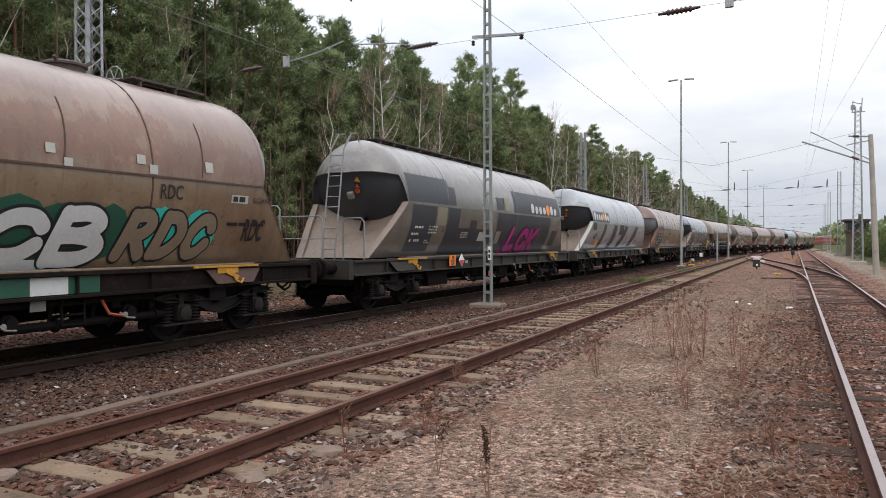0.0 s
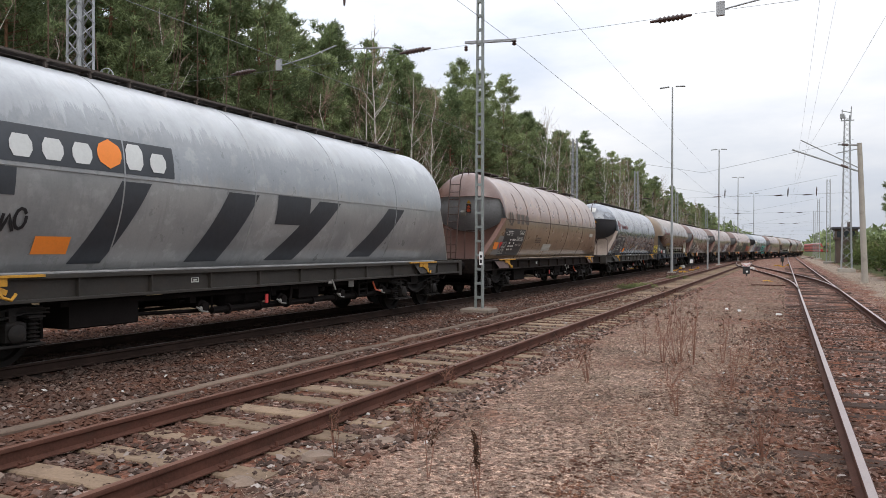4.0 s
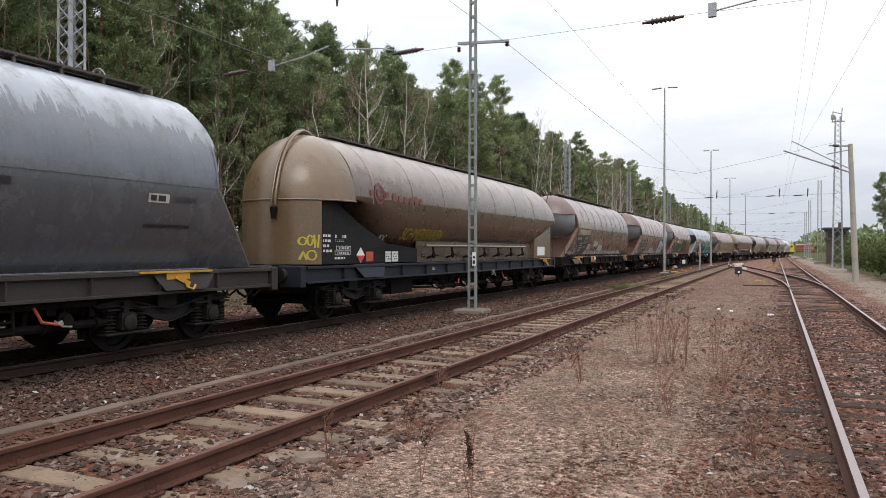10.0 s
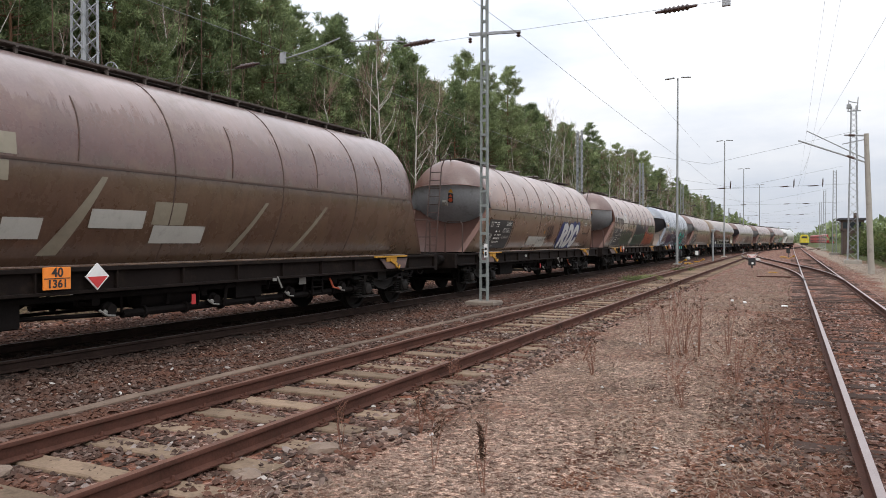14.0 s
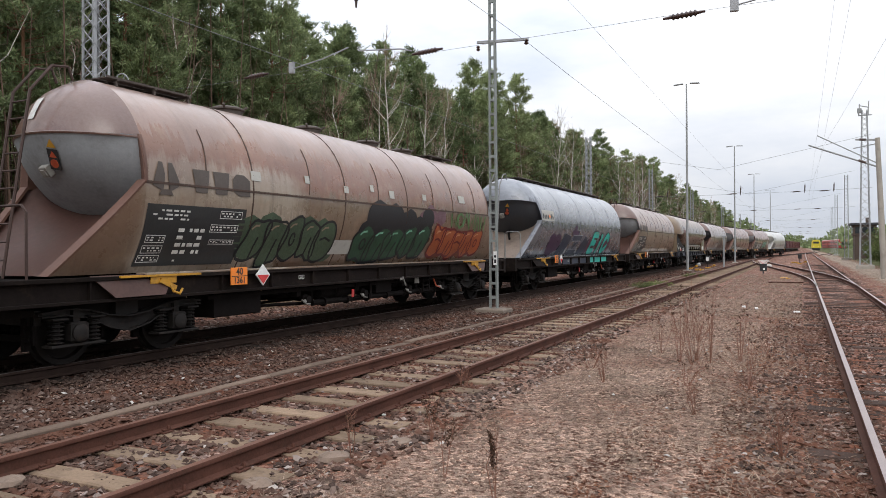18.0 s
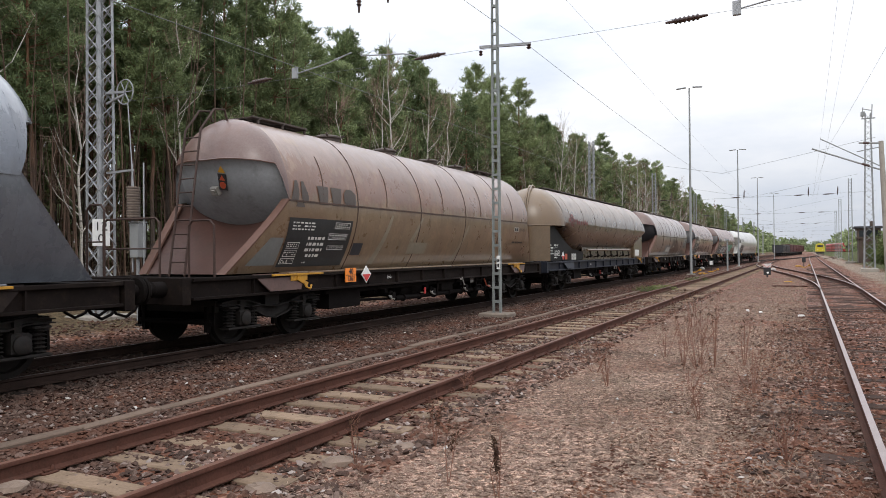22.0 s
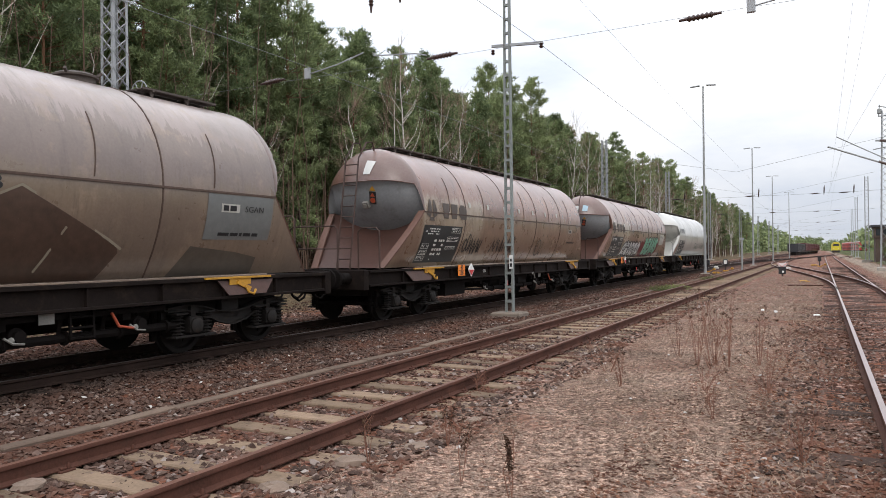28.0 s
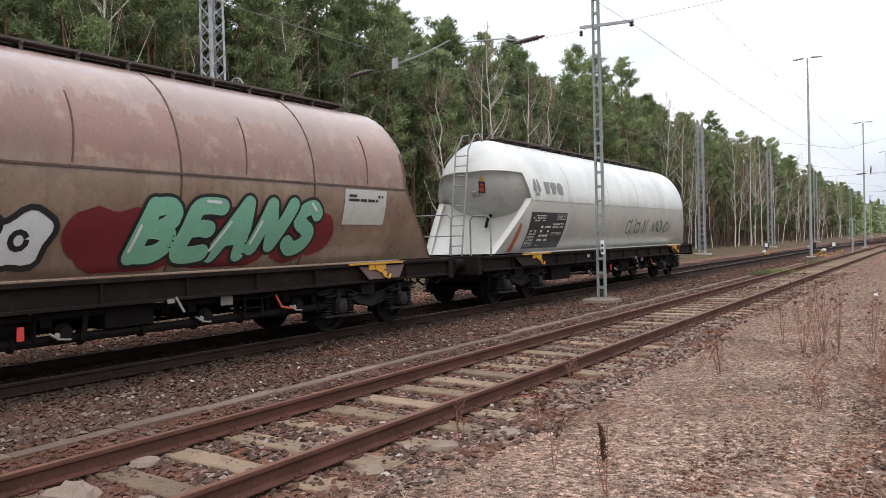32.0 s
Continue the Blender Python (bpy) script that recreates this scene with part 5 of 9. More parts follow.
def scribble(y0, z0, y1, z1, n, seed):
    """A run of looping strokes like a hasty signature."""
    r = random.Random(seed)
    out = []
    for k in range(n):
        c = y0 + (y1 - y0) * (k + 0.5) / n
        w = (y1 - y0) / n * r.uniform(0.7, 1.2)
        a, b = z0 + (z1 - z0) * r.uniform(0, 0.25), z1 - (z1 - z0) * r.uniform(0, 0.3)
        kind = r.randrange(3)
        if kind == 0:
            out.append([(c - w / 2, a), (c - w / 4, (a + b) / 2), (c, b), (c + w / 5, (a + b) / 2), (c + w / 2, a)])
        elif kind == 1:
            out.append([(c + w * 0.5 * math.cos(q), (a + b) / 2 + (b - a) / 2 * math.sin(q)) for q in np.linspace(0.5, 6.6, 11)])
        else:
            out.append([(c - w / 2, b), (c - w / 3, a), (c, a + (b - a) * 0.6), (c + w / 3, a), (c + w / 2, b)])
    return out


def cloud(y0, z0, y1, z1, n, seed, r0=0.25, r1=0.5):
    """Overlapping round blobs, as convex outlines."""
    r = random.Random(seed)
    out = []
    for k in range(n):
        rad = r.uniform(r0, r1)
        cy, cz = r.uniform(y0 + rad * 0.6, y1 - rad * 0.6), r.uniform(min(z0 + rad * 0.7, (z0 + z1) / 2), max(z1 - rad * 0.9, (z0 + z1) / 2))
        out.append([(cy + rad * 1.15 * math.cos(q), max(z0, min(z1, cz + rad * math.sin(q)))) for q in np.linspace(0, 2 * math.pi, 17)[:-1]])
    return out


def bubble_letters(w, y0, z0, y1, z1, n, seed, fill, edge, width=0.05, shine=None, lift=0.014):
    """A row of swollen overlapping letter bodies with heavy outlines; unreadable on purpose."""
    r = random.Random(seed)
    step = (y1 - y0) / n
    for k in range(n):
        c, zc = y0 + step * (k + 0.5), (z0 + z1) / 2 + r.uniform(-0.05, 0.05)
        hw, hh, lean = step * r.uniform(0.52, 0.68), (z1 - z0) / 2 * r.uniform(0.85, 1.0), r.uniform(0.0, 0.35)
        p, wave = r.uniform(2.6, 4.5), [r.uniform(-0.10, 0.10) for _ in range(4)]
        line = []
        for a in np.linspace(0, 2 * math.pi, 29):
            ca, sa = math.cos(a), math.sin(a)
            rad = (abs(ca) ** p + abs(sa) ** p) ** (-1 / p) * (1 + sum(v * math.sin((i + 2) * a + i) for i, v in enumerate(wave)))
            line.append((c + hw * rad * ca + lean * hh * rad * sa, zc + hh * rad * sa))
        line = [(y, max(1.275, z)) for y, z in line]
        up = lift + 0.003 * (k % 2)
        part("graffiti_letter", decal([line[:-1]], "g", up), fill, w, "swollen graffiti letter")
        part("letter_outline", strokes([line], width, up + 0.004), edge, w, "heavy outline of the letter")
        q = r.choice((0, 1, 2))
        if q == 0:
            inner = [(c + hw * 0.25 * math.cos(a), zc + hh * 0.3 * math.sin(a)) for a in np.linspace(0.3, 6.4, 11)]
        elif q == 1:
            inner = [(c - hw * 0.45, zc + hh * 0.1), (c, zc + hh * 0.22), (c + hw * 0.6, zc + hh * 0.05)]
        else:
            inner = [(c - hw * 0.05, zc - hh * 0.95), (c + hw * 0.05, zc - hh * 0.3), (c + hw * 0.22, zc + hh * 0.15)]
        part("letter_stroke", strokes([inner], width * 0.9, up + 0.005), edge, w)
        if shine is not None:
            part("letter_shine", strokes([[(c - hw * 0.5, zc + hh * 0.55), (c - hw * 0.2, zc + hh * 0.72), (c + hw * 0.15, zc + hh * 0.74)]], width * 0.7, up + 0.006), shine, w)


GLYPHS = {
    "B": [[(0.12, 0.0), (0.10, 0.5), (0.12, 1.0)], [(0.12, 0.97), (0.55, 1.0), (0.78, 0.78), (0.55, 0.56), (0.18, 0.52)], [(0.30, 0.54), (0.75, 0.46), (0.92, 0.24), (0.66, 0.03), (0.12, 0.03)]],
    "C": [[(0.90, 0.74), (0.72, 0.95), (0.40, 0.96), (0.14, 0.66), (0.14, 0.32), (0.38, 0.04), (0.70, 0.06), (0.92, 0.30)]],
    "R": [[(0.12, 0.0), (0.12, 0.5), (0.14, 1.0)], [(0.14, 0.97), (0.58, 1.0), (0.82, 0.76), (0.58, 0.52), (0.2, 0.48)], [(0.40, 0.50), (0.62, 0.26), (0.90, 0.0)]],
    "D": [[(0.14, 0.0), (0.14, 0.5), (0.14, 1.0)], [(0.14, 0.98), (0.55, 0.96), (0.86, 0.66), (0.86, 0.34), (0.55, 0.04), (0.14, 0.02)]],
    "E": [[(0.86, 0.98), (0.45, 1.0), (0.14, 0.92), (0.12, 0.5), (0.14, 0.08), (0.45, 0.0), (0.88, 0.04)], [(0.16, 0.52), (0.45, 0.54), (0.72, 0.52)]],
    "F": [[(0.90, 0.96), (0.50, 1.0), (0.16, 0.94), (0.16, 0.5), (0.12, 0.0)], [(0.18, 0.52), (0.45, 0.54), (0.72, 0.54)]],
    "A": [[(0.04, 0.0), (0.28, 0.55), (0.52, 1.0)], [(0.52, 0.98), (0.72, 0.5), (0.94, 0.0)], [(0.26, 0.32), (0.5, 0.34), (0.78, 0.32)]],
    "N": [[(0.10, 0.0), (0.14, 0.5), (0.18, 0.98)], [(0.18, 0.94), (0.46, 0.5), (0.72, 0.06)], [(0.72, 0.06), (0.84, 0.5), (0.96, 1.0)]],
    "S": [[(0.84, 0.84), (0.58, 1.0), (0.26, 0.90), (0.22, 0.66), (0.52, 0.52), (0.82, 0.36), (0.76, 0.10), (0.42, 0.0), (0.12, 0.14)]],
    "I": [[(0.5, 0.0), (0.48, 0.3), (0.5, 0.62)], [(0.48, 0.90), (0.52, 0.93), (0.54, 0.90)]],
    "L": [[(0.2, 1.0), (0.16, 0.5), (0.16, 0.06), (0.5, 0.02), (0.88, 0.06)]],
    "K": [[(0.14, 0.0), (0.14, 0.5), (0.16, 1.0)], [(0.88, 1.0), (0.55, 0.68), (0.22, 0.46)], [(0.34, 0.52), (0.62, 0.24), (0.94, 0.0)]],
}


def rounded(line, n=4):
    """A smooth curve through the points of line."""
    p = [line[0]] + list(line) + [line[-1]]
    out = []
    for i in range(1, len(p) - 2):
        a, b, c, d = (np.array(q, float) for q in p[i - 1:i + 3])
        for k in range(n):
            t = k / n
            out.append(tuple(0.5 * (2 * b + (c - a) * t + (2 * a - 5 * b + 4 * c - d) * t * t + (3 * b - a - 3 * c + d) * t ** 3)))
    return out + [tuple(line[-1])]


def fat_strokes(lines, width, lift):
    """Round-ended brush strokes on the near side, each bead of paint a little proud of the last."""
    m = Mesh()
    k = 0
    for line in lines:
        pts = rounded(line)
        for i, (y, z) in enumerate(pts):
            ring = [(y + width / 2 * math.cos(a), max(1.272, z + width / 2 * math.sin(a))) for a in np.linspace(0, 2 * math.pi, 13)[:-1]]
            k += 1
            up = lift + 0.00006 * k
            m.add([(side_x(*p) + up, p[0], p[1]) for p in ring], [tuple(range(12))])
            if i + 1 < len(pts):
                a, b = np.array((y, z)), np.array(pts[i + 1])
                d = b - a
                n = np.array((-d[1], d[0])) / max(1e-6, np.linalg.norm(d)) * width / 2
                k += 1
                up = lift + 0.00006 * k
                quad = [a + n, b + n, b - n, a - n]
                m.add([(side_x(q[0], max(1.272, q[1])) + up, q[0], max(1.272, q[1])) for q in quad], [(0, 1, 2, 3)])
    return m


def fat_graffiti(w, text, y0, y1, z0, z1, fill, edge, thick=0.24, rim=0.055, slant=0.12, shine=None, seed=1, jump=0.06):
    """Swollen letters one by one: a dark rim, the fill, and a light edge along the top."""
    r = random.Random(seed)
    step = (y1 - y0) / len(text)
    for k, ch in enumerate(text):
        a, b = y0 + k * step + thick * 0.30, y0 + (k + 1) * step - thick * 0.16
        lo, hi = z0 + thick / 2 + r.uniform(0, jump), z1 - thick / 2 - r.uniform(0, jump)
        lines = [[(a + (b - a) * u + slant * (v - 0.5) * (hi - lo), lo + (hi - lo) * v) for u, v in ln] for ln in GLYPHS[ch]]
        base = 0.014 + 0.008 * (k % 2)
        part("graffiti_outline", fat_strokes(lines, thick + 2 * rim, base), edge, w, "dark outline of the letter", smooth=0)
        part("graffiti_letter", fat_strokes(lines, thick, base + 0.006), fill, w, "swollen graffiti letter", smooth=0)
        if shine is not None:
            part("letter_shine", fat_strokes([[(y - thick * 0.18, z + thick * 0.26) for y, z in lines[0][:2]]], thick * 0.18, base + 0.013), shine, w, "pale shine on the letter", smooth=0)


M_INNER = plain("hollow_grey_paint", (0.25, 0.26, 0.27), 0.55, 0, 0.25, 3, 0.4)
M_INNER_DARK = plain("hollow_dark_grey", (0.040, 0.043, 0.050), 0.5, 0, 0.25, 3, 0.3)
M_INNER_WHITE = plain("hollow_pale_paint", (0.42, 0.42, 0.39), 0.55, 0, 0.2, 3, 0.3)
M_GREYRAIL = plain("pale_handrail_paint", (0.20, 0.20, 0.195), 0.55, 0.2, 0.2, 6, 0.3)
M_BROWNRAIL = plain("brown_handrail_paint", (0.055, 0.033, 0.027), 0.6, 0, 0.3, 6, 0.3, spec=0.25)
M_PANEL = plain("black_data_panel", (0.025, 0.027, 0.028), 0.5, 0, 0.3, 4, 0.3)
M_MARK = plain("white_marking", (0.62, 0.62, 0.58), 0.6, 0, 0.2, 8, 0.35)
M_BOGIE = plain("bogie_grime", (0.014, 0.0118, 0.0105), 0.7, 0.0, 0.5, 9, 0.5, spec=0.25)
M_HANDLE = plain("worn_pale_paint", (0.22, 0.21, 0.19), 0.6, 0, 0.3, 9, 0.5)
M_WALK = plain("roof_grating", (0.085, 0.070, 0.062), 0.7, 0, 0.4, 9, 0.4, spec=0.2)
M_CORNER = plain("brown_corner_plate", (0.075, 0.038, 0.030), 0.5, 0, 0.4, 4, 0.5, spec=0.3)
M_SIGNRED = plain("sign_red_orange", (0.42, 0.075, 0.03), 0.5, 0, 0.2, 6, 0.2)
WHEEL_SETS = []
WAGONS = []


def running_gear(w, sole_mat, buf_mat=None, ln=LEN):
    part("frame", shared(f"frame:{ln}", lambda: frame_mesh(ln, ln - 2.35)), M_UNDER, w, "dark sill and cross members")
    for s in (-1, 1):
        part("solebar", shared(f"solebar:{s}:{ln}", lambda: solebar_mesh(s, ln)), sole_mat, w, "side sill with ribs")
    for y, sg in ((0.62, 1), (ln - 0.62, -1)):
        part("headstock", shared("headstock", lambda: Mesh().box(-1.32, -0.09, 0.80, 1.32, 0.09, 1.25, bev=0.015)), sole_mat, w, m=pose(0, y, 0))
        part("coupling", shared(f"coupling:{sg}", lambda: Mesh().bar((0, 0, 1.0), (0, -0.55 * sg, 1.0), 0.08, 0.12).tube([(0.3, 0, 0.92), (0.31, -0.14 * sg, 0.72), (0.32, -0.32 * sg, 0.62), (0.31, -0.50 * sg, 0.68), (0.3, -0.62 * sg, 0.86)], 0.024, 6).tube([(-0.3, 0, 0.92), (-0.31, -0.14 * sg, 0.72), (-0.32, -0.32 * sg, 0.62), (-0.31, -0.50 * sg, 0.68), (-0.3, -0.62 * sg, 0.86)], 0.024, 6)), M_UNDER, w, "coupling hook and brake hoses", m=pose(0, y, 0))
        for x in (-0.875, 0.875):
            part("buffer", shared(f"buffer:{sg}", lambda: buffer_mesh(sg)), buf_mat or M_UNDER, w, "round buffer", m=pose(x, 0.0 if sg > 0 else ln, 1.06))
    for y in (3.05, ln - 3.05):
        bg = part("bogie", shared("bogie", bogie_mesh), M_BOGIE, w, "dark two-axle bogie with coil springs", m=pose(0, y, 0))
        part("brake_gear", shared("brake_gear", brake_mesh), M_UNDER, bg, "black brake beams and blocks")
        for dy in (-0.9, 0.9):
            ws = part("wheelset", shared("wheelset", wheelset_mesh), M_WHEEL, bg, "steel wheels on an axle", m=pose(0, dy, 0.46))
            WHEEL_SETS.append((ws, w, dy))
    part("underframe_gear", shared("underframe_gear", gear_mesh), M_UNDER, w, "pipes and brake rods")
    for y in (7.1, 9.25, 11.35, 13.2):
        part("valve_handle", shared("valve_handle", lambda: Mesh().tube([(1.19, -0.10, 0.60), (1.22, 0.0, 0.52), (1.20, 0.16, 0.50)], 0.016, 5).lathe([(0.035, 1.16), (0.045, 1.2), (0.02, 1.22)], "x", 8, (0, 0, 0.56))), M_HANDLE, w, "pale valve handle", m=pose(0, y + 0.1, 0))
    part("drain_hose", shared("drain_hose", lambda: Mesh().tube([(1.18, 0, 0.80), (1.21, 0.1, 0.60), (1.20, 0.35, 0.55), (1.17, 0.6, 0.60)], 0.022, 6)), M_SIGNRED, w, "rust-red hose", m=pose(0, 12.9, 0))
    part("step_plate", shared("step_plate", lambda: Mesh().box(1.20, -0.11, 0.72, 1.215, 0.11, 0.90, bev=0.003)), M_HANDLE, w, "pale plate hung from the sill", m=pose(0, 11.9, 0))
    part("release_pull", shared("release_pull", lambda: Mesh().box(1.20, -0.03, 0.55, 1.22, 0.05, 0.72, bev=0.004)), M_RED, w, "red release pull", m=pose(0, 8.9, 0))
    part("load_lever", shared("load_lever", lambda: Mesh().bar((1.345, 0, 0.92), (1.36, 0.12, 0.70), 0.02, 0.03).box(1.345, -0.14, 0.84, 1.352, -0.02, 0.90)), M_HANDLE, w, "pale load change lever", m=pose(0, ln * 0.5 + 1.7, 0))
    part("sill_marks", shared("sill_marks", lambda: Mesh().box(1.345, 0, 1.02, 1.349, 0.16, 1.035).box(1.345, 0.0, 1.09, 1.349, 0.16, 1.10).box(1.345, 0.0, 1.02, 1.349, 0.012, 1.10).box(1.345, 0.16, 1.02, 1.349, 0.172, 1.10).box(1.345, 0.04, 1.05, 1.349, 0.13, 1.07)), M_MARK, w, "small framed white marks on the sill", kind="stuff", m=pose(-0.075, 6.9, 0))


def bars(y0, z0, y1, z1, rows, seed, gap=0.45, word=(0.06, 0.3)):
    """Rows of small bars standing in for writing."""
    r = random.Random(seed)
    out = []
    h = (z1 - z0) / rows
    for k in range(rows):
        y = y0
        zz = z1 - (k + 1) * h + h * gap / 2
        while y < y1 - 0.03:
            ln = min(r.uniform(*word), y1 - y)
            if r.random() < 0.85:
                out.append(rect(y, zz, y + ln, zz + h * (1 - gap)))
            y += ln + 0.035
    return out


def panel_marks(k):
    """White writing on a data panel, as bars and small framed tables."""
    fine, tiny = (0.04, 0.13), (0.02, 0.06)
    out = bars(3.22, 2.06, 3.95, 2.25, 3, k, 0.55, fine) + bars(3.78, 1.52, 4.34, 1.98, 4, k + 20, 0.5, fine) + bars(3.85, 1.42, 4.0, 1.46, 1, k + 3, 0.3, tiny)
    for y0, z0, y1, z1 in ((4.62, 2.13, 5.15, 2.26), (4.45, 1.90, 5.1, 2.03), (4.5, 1.70, 5.08, 1.78), (3.18, 1.72, 3.55, 1.84), (3.16, 1.56, 3.55, 1.68), (3.14, 1.42, 3.55, 1.53)):
        out += [rect(y0, z0, y1, z0 + 0.010), rect(y0, z1 - 0.010, y1, z1), rect(y0, z0, y0 + 0.010, z1), rect(y1 - 0.010, z0, y1, z1)]
        out += bars(y0 + 0.03, z0 + 0.02, y1 - 0.02, z1 - 0.02, 2, k + 31 + int(z0 * 10), 0.45, tiny)
    return out


def hopper_wagon(paint, inner, sole, label, roof="walk", rail_mat=None, chute=None, lip=None, panel=True, yellow=(True, True), seed=0, diamond=3.9, plate=None, signs=True, rib=None, fold=False, ledge=None):
    w = empty("tank_wagon", None, label, "railway wagon", "wagons of the goods train")
    rail_mat = rail_mat or M_GREYRAIL
    part("tank", shared("tank", hull_mesh), paint, w, "weathered tank shell")
    for y0, sg in ((LIP0, 1), (LIP1, -1)):
        if fold:
            part("hood", shared(f"hood:fold:{sg}", lambda: fold_hood_mesh(y0, sg), 50), P_HOOD if rib else paint, w, "folded hood of the tank end")
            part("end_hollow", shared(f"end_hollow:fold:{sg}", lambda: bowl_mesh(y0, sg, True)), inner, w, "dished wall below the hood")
            for s in (-1, 1):
                part("end_rim", shared(f"end_rim:{sg}:{s}", lambda: rim_mesh(y0, sg, s)), lip if rib else paint, w, "upright edge of the tank wall")
        else:
            part("hood", shared(f"hood:{sg}", lambda: hood_mesh(y0, sg)), P_HOOD if rib else paint, w, "domed end of the tank")
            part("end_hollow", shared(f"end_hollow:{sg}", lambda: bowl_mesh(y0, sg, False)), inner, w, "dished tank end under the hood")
        part("chute", shared(f"chute:{sg}", lambda: chute_mesh(y0, sg)), chute or paint, w, "sloping end plate")
        for s in (-1, 1):
            part("side_wing", shared(f"side_wing:{sg}:{s}", lambda: wing_mesh(y0, sg, s)), paint, w, "raked side plate of the tank end")
            part("end_lip", shared(f"end_lip:{sg}:{s}", lambda: lip_mesh(y0, sg, s)), lip or paint, w, "folded lip along the raked edge")
    for y in (5.4, 8.3, 11.0, 13.6):
        part("weld_rib", shared("weld_rib", lambda: ribs_mesh([0.0], 0.035)), rib or paint, w, m=pose(0, y, 0))
    if rib is not None:
        for y in (4.3, 6.8, 9.7, 12.3, 14.8):
            part("short_rib", shared("short_rib", lambda: Mesh().grid([[((WX + k) * math.cos(a), dy + 0.08 * math.sin(3 * a), ZC + (HZ + k) * math.sin(a)) for a in np.linspace(0.02, 0.62, 9)] for dy, k in ((-0.012, 0.002), (-0.006, 0.010), (0.006, 0.010), (0.012, 0.002))])), rib, w, "short weld line on the upper wall", m=pose(0, y + 0.25 * math.sin(y * 7 + seed), 0))
    for s in (-1, 1):
        part("seam", shared(f"seam:{s}", lambda: Mesh().bar((s * 1.455, LIP0, ZC - 0.02), (s * 1.455, LIP1, ZC - 0.02), 0.02, 0.035)), rib or paint, w, "long seam along the side")
    if roof == "walk":
        part("walkway", shared("walkway", lambda: walkway_mesh(LIP0 + 0.15, LIP1 - 0.5)), M_WALK, w, "roof walkway of dark grating")
    else:
        part("walkway", shared("walkway:front", lambda: walkway_mesh(LIP0 + 0.15, LIP0 + 1.9)), M_WALK, w, "short roof platform")
        part("walkway", shared("walkway:rear", lambda: walkway_mesh(LIP1 - 2.0, LIP1 - 0.4)), M_WALK, w, "short roof platform")
        for y in (6.3, 8.9, 11.4, 13.2):
            part("hatch", shared(f"hatch:{y}", lambda: hatch_mesh(y)), M_WALK, w, "round roof hatch")
    part("ladder", shared("ladder", lambda: ladder_mesh(-0.08, LIP0 - 1.32, LIP0 - 0.90, 1.22, 4.2)), rail_mat, w, "end ladder with hooped top")
    part("railing", shared("railing:0", lambda: hoop(-1.15, 0.25, 1.05, 1.2, 2.25)), rail_mat, w, "end platform railing")
    part("railing", shared("railing:1", lambda: hoop(0.62, 1.2, 1.35, 1.2, 2.2, False)), rail_mat, w, "end platform railing")
    part("railing", shared("railing:2", lambda: hoop(-1.2, -0.75, 0.75, 1.2, 2.5, True)), rail_mat, w, "end platform railing")
    if rib is None:
        part("outlet_pipe", shared("outlet_pipe", lambda: Mesh().tube([(0.05, LIP0 + 0.25, 2.28), (0.15, LIP0 - 0.10, 2.14), (0.30, LIP0 - 0.42, 1.96)], 0.042, 8)), M_UNDER, w, "short black outlet pipe below the dish")
    part("tank_ledge", shared("tank_ledge", lambda: Mesh().box(1.10, LIP0 + 0.1, 1.237, 1.335, LIP1 - 0.1, 1.268, bev=0.006).box(-1.335, LIP0 + 0.1, 1.237, -1.10, LIP1 - 0.1, 1.268, bev=0.006)), ledge or paint, w, "pale ledge along the foot of the tank")
    for s in (-1, 1):
        part("corner_plate", shared(f"corner_plate:0:{s}", lambda: corner_mesh(2.2, 1, s)), M_CORNER if rib else sole, w, "bent plate over the bogie")
        part("corner_plate", shared(f"corner_plate:1:{s}", lambda: corner_mesh(LEN - 2.2, -1, s)), M_CORNER if rib else sole, w, "bent plate over the bogie")
    running_gear(w, sole)
    if yellow[0]:
        part("hand_brake", shared("hand_brake:0", lambda: yellow_mesh(2.75)), M_YELLOW, w, "yellow hand brake guard")
    if yellow[1]:
        part("hand_brake", shared("hand_brake:1", lambda: yellow_mesh(14.6)), M_YELLOW, w, "yellow hand brake guard")
    if panel:
        part("data_panel", shared("data_panel", lambda: decal([rect(3.10, 1.36, 5.25, 2.31)], "p")), M_PANEL, w, "black data panel")
        part("data_marking", shared(f"data_marking:{seed % 3}", lambda: decal(panel_marks(seed % 3), "p", 0.012)), M_MARK, w, "rows of white bars", kind="stuff")
    if signs:
        part("warning_sign", shared("warning_sign", lambda: Mesh().box(-0.11, -0.012, -0.24, 0.11, 0.0, 0.16)), M_BLACK, w, "tilted orange and black warning sign", m=on_dish(0.42, 0.30, fold, 14) @ Matrix.Scale(0.82, 4))
        part("sign_mark", shared("sign_mark", lambda: Mesh().add([(-0.08, -0.016, 0.0), (0.08, -0.016, 0.0), (0.0, -0.016, 0.13)], [(0, 1, 2)]).lathe([(0.055, -0.017), (0.085, -0.017), (0.085, -0.013), (0.055, -0.013), (0.055, -0.017)], "y", 14, (0, 0, -0.12))), M_SIGNRED, w, "red-orange sign marks", m=on_dish(0.42, 0.30, fold, 14) @ Matrix.Scale(0.82, 4))
        part("warning_triangle", shared("warning_triangle", lambda: Mesh().add([(-0.10, -0.01, 0.19), (0.10, -0.01, 0.19), (0.0, -0.01, 0.36)], [(0, 1, 2)])), M_YELLOW, w, "yellow warning triangle", m=on_dish(0.42, 0.30, fold, 14) @ Matrix.Scale(0.82, 4))
